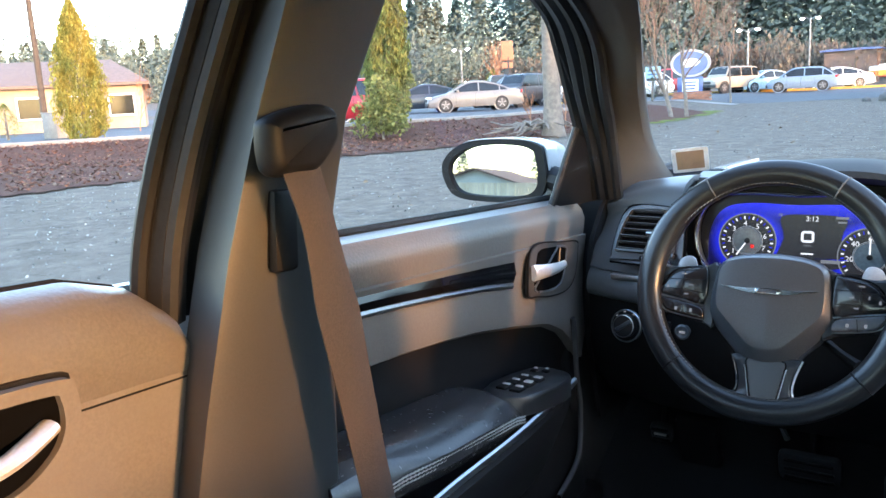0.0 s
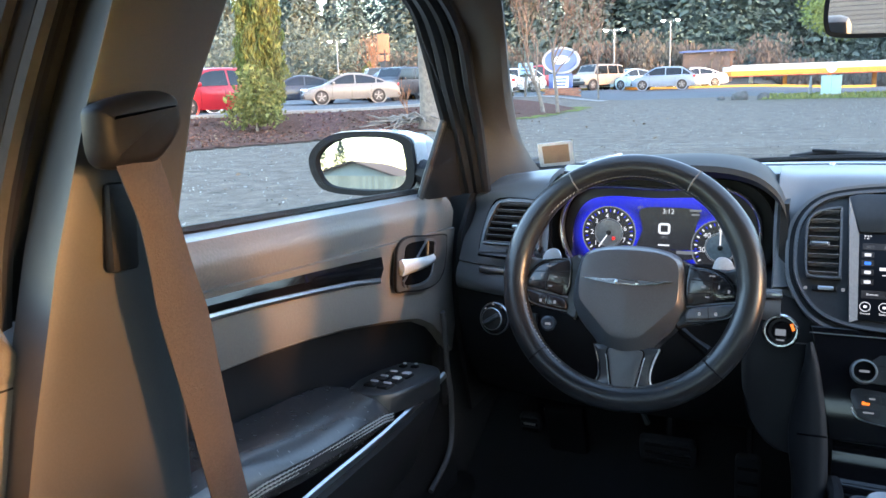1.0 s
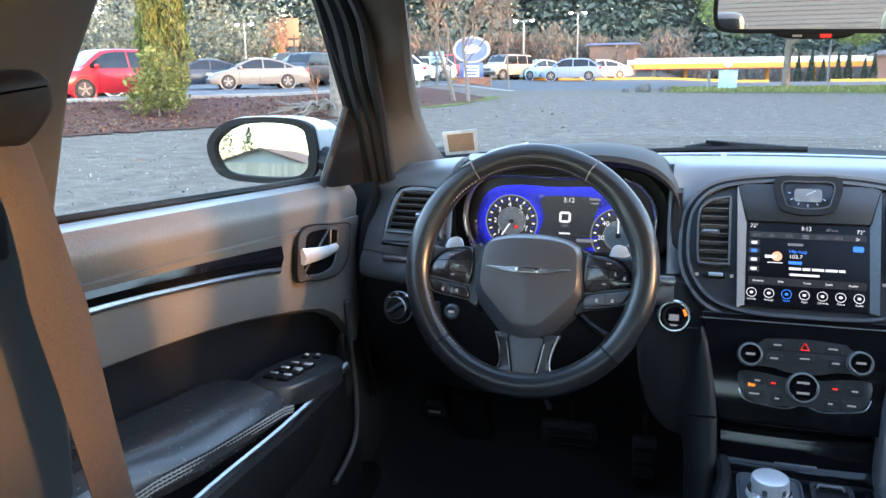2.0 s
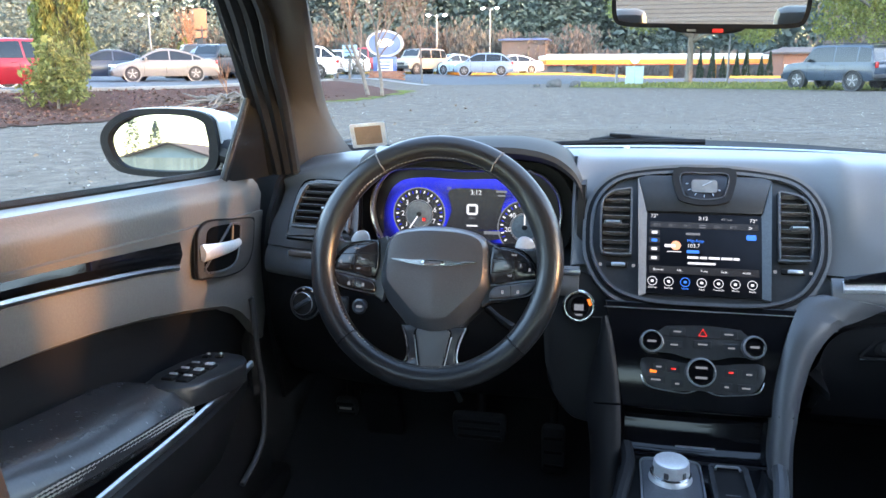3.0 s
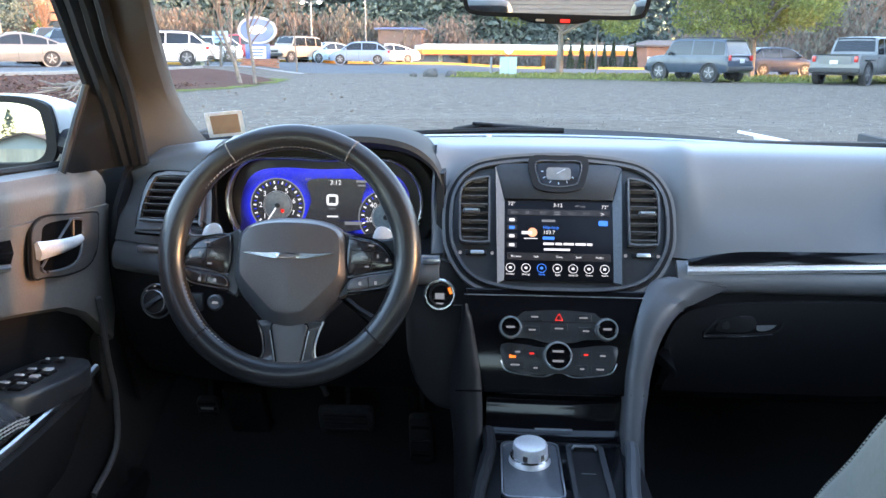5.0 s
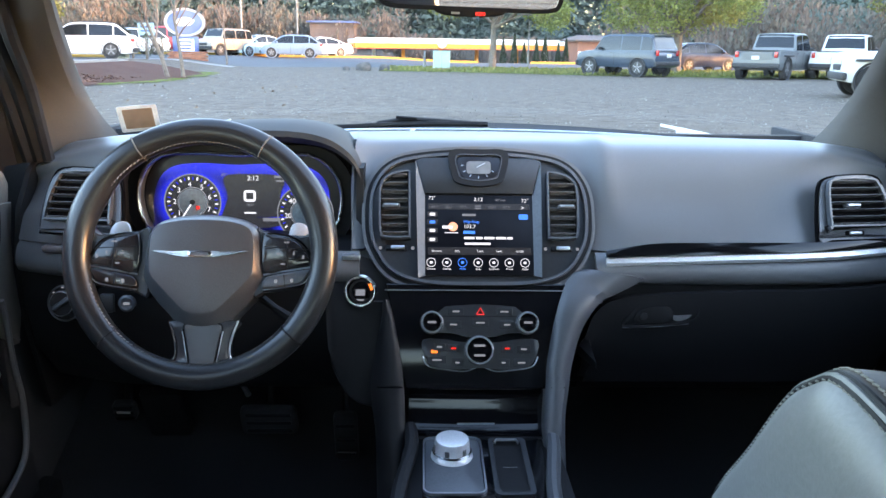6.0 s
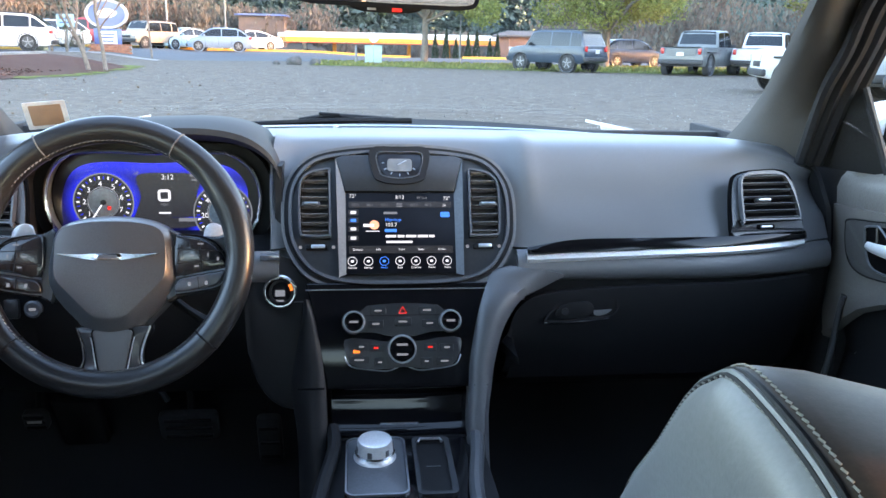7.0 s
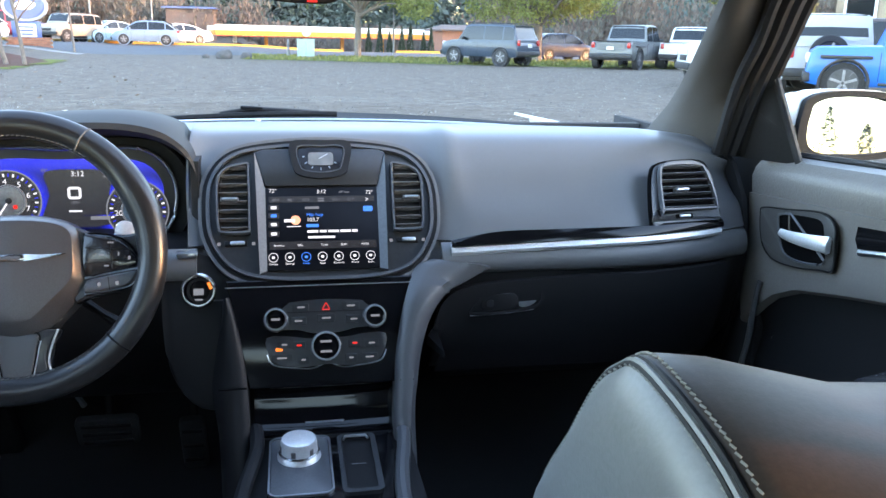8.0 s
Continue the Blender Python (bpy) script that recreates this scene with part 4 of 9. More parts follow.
# screen with its tapered frame
fr_out = [(-0.104, 0.062), (-0.098, -0.137), (0.098, -0.137), (0.104, 0.062)]
fr_in = [(-0.088, 0.004), (-0.086, -0.131), (0.086, -0.131), (0.088, 0.004)]
for a, b in ((0, 1), (2, 3)):
    q = [fr_out[a], fr_out[b], fr_in[b], fr_in[a]]
    bm = bmesh.new()
    lo = [bm.verts.new((*p, 0.004)) for p in q]
    hi = [bm.verts.new((*p, w)) for p, w in zip(q, (0.018, 0.012, 0.008, 0.008))]
    bm.faces.new(hi)
    bm.faces.new(lo[::-1])
    for i in range(4):
        bm.faces.new((lo[i], lo[(i + 1) % 4], hi[(i + 1) % 4], hi[i]))
    bm.transform(PB)
    part("screen_cheek", bm, M_BEZEL, dash, "satin grey screen cheek")
part("brow_panel", prism([(-0.104, 0.064), (-0.088, 0.006), (0.088, 0.006), (0.104, 0.064), (0.09, 0.069), (-0.09, 0.069)], 0.008, PB, 0.002, base=0.004), M_GREYBTN, dash)
PS = at(PB, 0, -0.0635, 0.0085)     # middle of the screen face
touch = part("touchscreen", prism(rrect(0.176, 0.136, 0.003), 0.005, at(PB, 0, -0.0635, 0.0035), 0.001), M_SCREEN, dash, "lit touchscreen with radio page")


def panel_bar(u, v, w, h, mat, host, base, lift=0.0003, label="", r=0.0):
    o = rrect(w, h, r) if r else [(-w / 2, -h / 2), (w / 2, -h / 2), (w / 2, h / 2), (-w / 2, h / 2)]
    return part("screen_mark", prism(o, 0.0003, at(base, u, v, lift)), mat, host)


def words(txt, size, u, v, mat, host, base, align='CENTER', lift=0.0007):
    return part("lettering", lettering(txt, size, at(base, u, v, lift), 0.0001, align), mat, host)


M_DISPLAY = glow("display_grey", (0.8, 0.85, 1.0), 0.0022)
M_SCR_GREY = glow("screen_grey", (0.05, 0.05, 0.055), 0.0247)
M_SCR_BLUE = glow("screen_blue_haze", (0.008, 0.02, 0.14), 0.016)
W = lambda px: -0.0855 + (px - 958.0) / 190.0 * 0.171           # screen layout on a 190 by 137 raster
H = lambda py: 0.0655 - (py - 365.0) / 137.0 * 0.131
panel_bar(0, H(384), 0.166, 0.0105, M_SCR_GREY, touch, PS)
panel_bar(0, H(463), 0.166, 0.0125, M_SCR_GREY, touch, PS)
words("72°", 0.0085, W(968), H(369), M_LIT, touch, PS)
words("3:12", 0.0088, W(1052), H(371), M_LIT, touch, PS)
words("49°out", 0.0062, W(1092), H(372), M_LIT_DIM, touch, PS)
words("72°", 0.0085, W(1137), H(373), M_LIT, touch, PS)
for i, (tx, px) in enumerate((("87.9", 973), ("88.1", 999), ("97.5", 1025), ("103.1", 1077), ("87.9", 1103))):
    words(tx, 0.0062, W(px), H(385), M_LIT_DIM, touch, PS)
panel_bar(W(1051), H(383), 0.010, 0.0018, M_LIT_DIM, touch, PS, 0.0006)
panel_bar(W(1051), H(387), 0.010, 0.0018, M_LIT_DIM, touch, PS, 0.0006)
words(">", 0.011, W(1132), H(386), M_LIT, touch, PS)
for py, mat in ((398, M_LIT), (412, M_LIT_BLUE), (427, M_LIT), (443, M_LIT)):
    panel_bar(W(969), H(py), 0.017, 0.0095, M_SCR_GREY, touch, PS)
    panel_bar(W(969), H(py), 0.009, 0.005, mat, touch, PS, 0.0006, r=0.001)
part("screen_mark", lathe([(0.0005, 0.0004), (0.0075, 0.0004), (0.0078, 0.0)], at(PS, W(1006), H(420), 0.0003), 20), glow("station_mark", (1.0, 0.42, 0.25), 0.09), touch, "round orange and white emblem")
panel_bar(W(996), H(421), 0.017, 0.005, M_LIT, touch, PS, 0.0009)
panel_bar(W(1003), H(431), 0.022, 0.0014, M_LIT, touch, PS, 0.0006)
panel_bar(W(1035), H(399), 0.022, 0.004, M_LIT_DIM, touch, PS, 0.0006)
words("Hip-hop", 0.0078, W(1025), H(411), M_LIT_BLUE, touch, PS, 'LEFT')
words("103.7", 0.0088, W(1025), H(420), M_LIT, touch, PS, 'LEFT')
panel_bar(W(1035), H(430), 0.019, 0.005, M_LIT_BLUE, touch, PS, 0.0006)
for px, wd in ((1035, 0.017), (1053, 0.011), (1071, 0.017), (1092, 0.017), (1108, 0.009)):
    panel_bar(W(px), H(440), wd, 0.0040, M_LIT, touch, PS, 0.0006)
panel_bar(W(1050), H(450), 0.042, 0.0036, M_LIT, touch, PS, 0.0006)
panel_bar(W(1133), H(402), 0.015, 0.009, M_LIT_BLUE, touch, PS, 0.0006, r=0.002)
for tx, px in (("Browse", 977), ("Info", 1013), ("Tune", 1054), ("Seek", 1088), ("Audio", 1125)):
    words(tx, 0.0052, W(px), H(463), M_LIT, touch, PS)
for i, tx in enumerate(("Climate", "Settings", "Media", "Apps", "Controls", "Phone", "Audio")):
    px = 967 + i * 27.8
    col = M_LIT_BLUE if i == 2 else M_LIT
    part("screen_icon", lathe([(0.0066, 0.0), (0.0066, 0.0005), (0.0075, 0.0005), (0.0075, 0.0)], at(PS, W(px), H(483), 0.0003), 18), col, touch)
    panel_bar(W(px), H(483), 0.0048, 0.004, col, touch, PS, 0.0006, r=0.001)
    words(tx, 0.0044, W(px), H(494), col, touch, PS)

# clock in the brow
co = smooth([(-0.037, 0.071), (-0.034, 0.040), (-0.026, 0.030), (0.0, 0.026), (0.026, 0.030), (0.034, 0.040), (0.037, 0.071), (0.0, 0.073)][::-1], 4, True)
clock = part("dash_clock", prism(inset(co, 0.003), 0.006, PB, 0.001, base=0.008), M_GAUGE, dash, "small analogue clock with chrome ring")
part("clock_surround", ring([(u * 1.28, (v - 0.05) * 1.38 + 0.05) for u, v in co], inset(co, 0.0), 0.006, PB, 0.010, 0.002), M_DASH_LOW, clock)
part("clock_ring", ring(co, inset(co, 0.0016), 0.008, PB, 0.009, 0.0006), M_BEZEL, clock, "chrome clock ring")
part("clock_face", prism(rrect(0.040, 0.022, 0.005, 4, 0, 0.050), 0.0012, PB, base=0.0145), material("pale_clock_face", (0.16, 0.17, 0.18), 0.4, scale=80), clock)
for a in range(0, 180, 30):
    c, q = math.cos(radians(a + 180)), math.sin(radians(a + 180))
    part("hour_mark", box(0.0014, 0.004, 0.0008, at(PB, 0.027 * c, 0.054 + 0.021 * q, 0.0148) @ pose(0, 0, 0, 0, 0, a + 90)), M_SATIN, clock)
part("clock_hand", box(0.0012, 0.016, 0.0008, at(PB, 0.004, 0.054, 0.0165) @ pose(0, 0, 0, 0, 0, -60)), M_SATIN, clock)

# heater panel in gloss black
pan = [(-0.150, 0.062), (-0.134, 0.0), (-0.118, -0.102), (0.118, -0.102), (0.134, 0.0), (0.150, 0.062)]
heat = part("heater_panel", prism(pan, 0.014, PH, 0.003, base=-0.012), M_PIANO, dash, "piano-black heater and audio control panel")
# bright strip drawn in for the gloss reflection along the panel's top
part("panel_line", prism([(-0.150, 0.052), (-0.150, 0.0505), (0.150, 0.0505), (0.150, 0.052)][::-1], 0.0012, at(PH, 0, 0, 0.002)), M_SATIN, heat)
hexo = smooth([(-0.058, 0.022), (-0.050, 0.026), (0.0, 0.029), (0.050, 0.026), (0.058, 0.022), (0.088, 0.0), (0.086, -0.014), (0.045, -0.016), (0.02, -0.022), (-0.02, -0.022), (-0.045, -0.016), (-0.086, -0.014), (-0.088, 0.0)][::-1], 3, True)
part("upper_button_panel", prism(hexo, 0.003, at(PH, 0, 0, 0.002), 0.001), M_GREYBTN, heat)
hexl = smooth([(-0.090, -0.027), (-0.055, -0.026), (-0.028, -0.030), (0.028, -0.030), (0.055, -0.026), (0.090, -0.027), (0.086, -0.055), (0.070, -0.070), (0.03, -0.073), (0.0, -0.070), (-0.03, -0.073), (-0.070, -0.070), (-0.086, -0.055)][::-1], 3, True)
part("lower_button_panel", prism(hexl, 0.003, at(PH, 0, 0, 0.002), 0.001), M_GREYBTN, heat)
part("chin_line", sweep([PH @ Vector((u, v, 0.004)) for u, v in smooth([(-0.090, -0.052), (-0.080, -0.068), (-0.045, -0.074), (-0.022, -0.075), (0.0, -0.068), (0.022, -0.075), (0.045, -0.074), (0.080, -0.068), (0.090, -0.052)], 4)], 0.0010, 6), M_SATIN, heat)
part("button_gap", box(0.118, 0.0012, 0.0008, at(PH, 0, 0.010, 0.0052)), M_VENT, heat)
for u, v, w, col in ((-0.038, 0.0175, 0.014, M_LIT_DIM), (0.038, 0.0175, 0.016, M_LIT_DIM), (-0.042, -0.003, 0.014, M_LIT_DIM), (0.0, 0.0, 0.017, M_LIT_DIM), (0.042, -0.003, 0.013, M_LIT_DIM),
                     (-0.064, -0.038, 0.010, M_LIT_DIM), (-0.042, -0.040, 0.009, M_LIT_RED), (0.042, -0.040, 0.009, M_LIT_RED), (0.068, -0.041, 0.011, M_LIT_DIM),
                     (-0.068, -0.058, 0.018, M_LIT_DIM), (-0.036, -0.062, 0.008, M_LIT_DIM), (0.036, -0.062, 0.008, M_LIT_DIM), (0.064, -0.062, 0.015, M_LIT_DIM)):
    b = part("button", box(w + 0.010, 0.012, 0.002, at(PH, u, v, 0.0052), 0.0006, 1), M_GREYBTN, heat)
    part("button_mark", box(w * 0.8, 0.0026, 0.0005, at(PH, u, v, 0.0064)), col, b)
for p, q in (((-0.006, 0.013), (0.0, 0.0235)), ((0.0, 0.0235), (0.006, 0.013)), ((-0.006, 0.013), (0.006, 0.013))):
    part("hazard_mark", sweep([at(PH, *p, 0.0056).translation, at(PH, *q, 0.0056).translation], 0.0007, 4), M_LIT_RED, heat)
part("seat_heat_lamp", box(0.010, 0.005, 0.001, at(PH, -0.072, -0.045, 0.0055)), M_LIT_ORANGE, heat, "orange indicator lamp")
for u, v, r in ((-0.076, 0.0, 0.0165), (0.074, 0.0, 0.0165), (-0.002, -0.043, 0.0215)):
    kn = part("control_knob", lathe([(r, 0.002), (r, 0.014), (r - 0.0015, 0.017), (r - 0.004, 0.0175), (r - 0.0045, 0.016), (0.001, 0.016)], at(PH, u, v), 32), M_PIANO, heat, "black knob with chrome ring")
    part("knob_ring", lathe([(r + 0.0004, 0.014), (r, 0.0175), (r - 0.0006, 0.0184), (r - 0.0022, 0.0184), (r - 0.0026, 0.0155)], at(PH, u, v), 32), M_SATIN, kn, "chrome ring")
    part("knob_foot", lathe([(r + 0.002, 0.0), (r + 0.002, 0.006), (r, 0.007), (r - 0.002, 0.0)], at(PH, u, v), 32), M_SLAT, kn)
    for dv in ((0.0,) if r < 0.02 else (0.007, -0.008)):
        part("knob_mark", box(r * 0.8, 0.0035, 0.0006, at(PH, u, v + dv, 0.0163)), M_LIT_DIM, kn)

# legs that run down each side of the controls
for sgn in (-1, 1):
    if sgn > 0:
        inner = smooth([(0.176, 0.082), (0.149, 0.073), (0.134, 0.040), (0.1225, 0.0), (0.1105, -0.061), (0.1070, -0.102), (0.1015, -0.170), (0.1005, -0.240), (0.100, -0.40)], 5)
        outer = smooth([(0.262, 0.076), (0.222, 0.056), (0.186, 0.038), (0.1545, -0.005), (0.1365, -0.060), (0.1295, -0.102), (0.1225, -0.150), (0.1215, -0.240), (0.121, -0.40)], 5)
    else:
        inner = smooth([(0.1450, 0.036), (0.1420, 0.028), (0.1365, 0.010), (0.1275, -0.035), (0.1195, -0.096), (0.1165, -0.156), (0.1150, -0.255), (0.113, -0.40)], 5)
        outer = smooth([(0.1520, 0.034), (0.1530, 0.026), (0.1540, 0.008), (0.1620, -0.035), (0.1700, -0.085), (0.1690, -0.120), (0.1600, -0.192), (0.154, -0.40)], 5)
    rows = []
    for (a, va), (b, vb) in zip(inner, outer):
        sag = 0.05 * max(0, -0.1 - va)
        w_ = 0.013 * step(0.085, 0.01, va) if sgn > 0 else 0.011
        f = lambda u, v, w: tuple(PH @ Vector((sgn * u, v, w)))
        fall = 0.0 if sgn > 0 else 0.022 * step(0.03, -0.10, va)
        rows.append([f(a, va, -0.03), f(a, va, w_ - 0.006 + sag), f(a * 0.9 + b * 0.1, va * 0.9 + vb * 0.1, w_ - 0.002 + sag), f(a * 0.75 + b * 0.25, va * 0.75 + vb * 0.25, w_ + sag), f(a * 0.5 + b * 0.5, va * 0.5 + vb * 0.5, w_ + 0.001 + sag - fall * 0.2), f(a * 0.2 + b * 0.8, va * 0.2 + vb * 0.8, w_ - 0.001 + sag - fall * 0.7), f(b + 0.001, vb, w_ - 0.008 + sag - fall), f(b + 0.002, vb, -0.10)])
    # left leg gets the near-black plastic: its shade is put into the colour
    part("stack_leg", slab(rows, 0.006), M_LEG if sgn > 0 else M_DASH_LOW, dash, "curved leg beside the controls, shade painted into the left one")
    seam_p = [PH @ Vector((sgn * u, -0.100, 0.0165)) for u in ((0.108, 0.113, 0.118, 0.124, 0.129) if sgn > 0 else (0.120, 0.130, 0.140, 0.150, 0.160))]
    part("leg_seam", sweep(seam_p, 0.0016, 5), M_WELL, dash)

# start button pod
pm = plane_at((-0.190, 1.328, 0.768), (1, 0, 0.0), (0, 0.30, 1))
pod = part("start_pod", prism(smooth([(-0.045, 0.058), (0.02, 0.050), (0.050, 0.02), (0.060, -0.03), (0.062, -0.10), (0.062, -0.17), (0.0, -0.18), (-0.045, -0.12), (-0.055, 0.0)][::-1], 4, True), 0.02, pm, 0.006, base=-0.024), M_DASH_LOW, dash)
sb = part("start_button", lathe([(0.026, 0.0), (0.0265, 0.006), (0.024, 0.0085), (0.0215, 0.0085), (0.021, 0.005)], at(pm, 0, 0, -0.004), 36), M_CHROME, dash, "round start button with chrome ring")
part("button_face", lathe([(0.001, 0.006), (0.0205, 0.006), (0.0215, 0.002)], at(pm, 0, 0, -0.004), 30), M_PIANO, sb)
part("button_mark", box(0.015, 0.010, 0.0006, at(pm, 0, -0.002, 0.0025), 0.0), M_LIT_DIM, sb)
part("button_mark", box(0.012, 0.003, 0.0006, at(pm, 0, -0.014, 0.0025)), M_LIT_DIM, sb)
part("button_lamp", lathe([(0.0155, 0.0), (0.0155, 0.0008), (0.0195, 0.0008), (0.0195, 0.0)], at(pm, 0.002, 0.0, 0.002) @ pose(0, 0, 0, 0, 0, 0) @ Matrix.Diagonal((1, 1, 1, 1)), 24), M_VENT, sb)
part("button_lamp", box(0.0045, 0.011, 0.001, at(pm, 0.0165, 0.007, 0.0032) @ pose(0, 0, 0, 0, 0, 22), 0.0), M_LIT_ORANGE, sb, "orange run lamp")

# outer vents
def outer_vent(sgn):
    m = plane_at((0.615 if sgn > 0 else -0.633, 1.372, 0.904), (1, sgn * 0.13, 0), (0, 0.42, 1))
    o = smooth([(-0.0545, -0.0345), (-0.0540, 0.0060), (-0.0515, 0.0300), (-0.0440, 0.0425), (-0.0140, 0.0462), (0.0280, 0.0440), (0.0390, 0.0350), (0.0480, 0.0120), (0.0535, -0.0120), (0.0548, -0.0330), (0.0500, -0.0350), (0.0, -0.0350), (-0.0500, -0.0350)], 3, True)
    case_ = smooth([(-0.0690, -0.0530), (-0.0660, -0.0100), (-0.0600, 0.0260), (-0.0490, 0.0450), (-0.0140, 0.0512), (0.0380, 0.0500), (0.0530, 0.0340), (0.0605, 0.0050), (0.0635, -0.0250), (0.0630, -0.0510), (0.0580, -0.0535), (0.0, -0.0545), (-0.0640, -0.0545)], 3, True)
    if sgn < 0:
        o, case_ = ([(-u, v) for u, v in q][::-1] for q in (o, case_))
    turn = lambda q: q if sum(q[i][0] * q[(i + 1) % len(q)][1] - q[(i + 1) % len(q)][0] * q[i][1] for i in range(len(q))) > 0 else q[::-1]
    o, case_ = turn(o), turn(case_)
    part("vent_surround", prism(case_, 0.014, m, 0.004, base=-0.012), M_BEZEL, dash, "satin grey vent surround")
    part("vent_groove", ring([(u * 1.045, v * 1.05) for u, v in case_], case_, 0.008, m, -0.008), M_WELL, dash)
    # shaded depth of the outer vent, painted as a near-black plate
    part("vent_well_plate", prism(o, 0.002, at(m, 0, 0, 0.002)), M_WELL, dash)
    louvres(at(m, 0, 0, 0.006), o, 7, dash, (sgn * -0.014, -0.001), 0.0045, -12)
    sl = part("slider_slot", prism(rrect(0.034, 0.008, 0.003), 0.0012, at(m, sgn * -0.008, -0.0445, 0.0016)), M_WELL, dash)
    part("slider", box(0.022, 0.005, 0.005, at(m, sgn * -0.007, -0.0445, 0.0035), 0.0018), M_SATIN, sl)


for sgn in (-1, 1):
    outer_vent(sgn)
# seam between the dashboard's end and each door
for sgn in (-1, 1):
    part("end_cap", slab([[(sgn * x, y, z) for x, y, z in ((0.752, 1.50, 0.965), (0.757, 1.455, 0.94), (0.765, 1.42, 0.88), (0.772, 1.41, 0.80), (0.775, 1.42, 0.68), (0.775, 1.47, 0.5))],
                          [(sgn * x, y, z) for x, y, z in ((0.752, 1.60, 0.975), (0.757, 1.60, 0.95), (0.765, 1.60, 0.88), (0.772, 1.60, 0.80), (0.775, 1.60, 0.68), (0.775, 1.60, 0.5))]], 0.008), M_DASH_LOW, dash)

# ---- instruments ----
hood_lip = smooth([(-0.605, 0.915), (-0.592, 0.95), (-0.555, 0.984), (-0.49, 1.003), (-0.40, 1.010), (-0.31, 1.012), (-0.25, 1.002), (-0.212, 0.979), (-0.194, 0.950), (-0.188, 0.918)], 5)
rows = []
for x, z in hood_lip:
    f = (x + 0.605) / 0.415
    k = math.sin(math.pi * min(1, max(0, f)))
    y0 = 1.415 - 0.02 * f
    rows.append([(x, y0 + 0.10, z - 0.028 - 0.004 * k), (x, y0 + 0.02, z - 0.018), (x, y0, z - 0.008), (x, y0 + 0.004, z + 0.001), (x, y0 + 0.04, z + 0.006 + 0.004 * k), (x - 0.003 * k, y0 + 0.11, z + 0.006 + 0.004 * k), (x, y0 + 0.20, z - 0.005 * (1 - k) + 0.004), (x, y0 + 0.28, min(z, 0.99) - 0.01)])
part("instrument_hood", slab(rows, 0.006), M_HOOD, dash, "stitched leather instrument hood")
PC = plane_at((-0.402, 1.475, 0.89), (1, 0, 0), (0, 0.10, 1))
cl = smooth([(-0.172, 0.0), (-0.160, 0.048), (-0.128, 0.074), (-0.07, 0.079), (0.0, 0.076), (0.07, 0.079), (0.128, 0.074), (0.162, 0.045), (0.174, 0.0), (0.16, -0.05), (0.12, -0.08), (0.0, -0.09), (-0.12, -0.08), (-0.158, -0.05)][::-1], 4, True)
cluster = part("instrument_panel", prism(inset(cl, 0.004), 0.01, PC, base=-0.012), M_GAUGE, dash, "blue-lit instrument panel with two dials")
part("panel_ring", sweep([PC @ Vector((u, v, 0.024)) for u, v in inset(cl, 0.001)], 0.0034, 8, closed=True), M_CHROME, cluster, "chrome ring")
part("ring_wall", ring(cl, inset(cl, 0.0016), 0.026, PC, -0.004), M_BEZEL, cluster)
part("panel_shroud", ring([(u * 1.12, v * 1.16) for u, v in cl], inset(cl, -0.001), 0.022, PC, -0.004), M_VENT, cluster)
part("panel_back", prism([(u * 1.3, v * 1.25) for u, v in cl], 0.004, PC, base=-0.03), M_VENT, cluster)
GX = lambda px: -0.5585 + (px - 615.0) * 0.001025 + 0.402
GZ = lambda py: 0.948 - (py - 305.0) * 0.00105 - 0.89
band = smooth([(GX(622), GZ(345)), (GX(645), GZ(313)), (GX(690), GZ(304)), (GX(760), GZ(306)), (GX(830), GZ(304)), (GX(885), GZ(312)), (GX(912), GZ(345)), (GX(905), GZ(395)), (GX(880), GZ(420)), (GX(640), GZ(420)), (GX(618), GZ(395))][::-1], 4, True)
part("blue_field", prism(band, 0.0006, PC, base=-0.0018), M_BLUE, cluster, "glowing blue field")
part("centre_display", prism(smooth([(GX(735), GZ(330)), (GX(748), GZ(322)), (GX(780), GZ(321)), (GX(820), GZ(322)), (GX(838), GZ(330)), (GX(830), GZ(360)), (GX(838), GZ(405)), (GX(735), GZ(405)), (GX(742), GZ(360))][::-1], 3, True), 0.0006, PC, base=-0.001), M_DISPLAY, cluster)
words("3:12", 0.012, GX(785), GZ(328), M_LIT, cluster, PC, lift=0.0006)
words("49°", 0.008, GX(737), GZ(323), M_LIT_DIM, cluster, PC, lift=0.0006)
panel_bar(GX(830), GZ(325), 0.02, 0.004, M_LIT_DIM, cluster, PC, 0.0)
panel_bar(GX(830), GZ(332), 0.014, 0.003, M_LIT_DIM, cluster, PC, 0.0)
zo = rrect(0.021, 0.020, 0.005)
part("speed_figure", ring(zo, inset(zo, 0.0042), 0.0006, at(PC, GX(779), GZ(357), 0.0003)), M_LIT, cluster, "white zero speed figure")
words("MPH", 0.006, GX(779), GZ(372), M_LIT_DIM, cluster, PC, lift=0.0006)
panel_bar(GX(779), GZ(385), 0.02, 0.0028, M_LIT, cluster, PC, 0.0)
panel_bar(GX(815), GZ(396), 0.03, 0.006, M_LIT_DIM, cluster, PC, 0.0)
panel_bar(GX(815), GZ(392), 0.05, 0.0012, M_BLUE, cluster, PC, 0.0008)


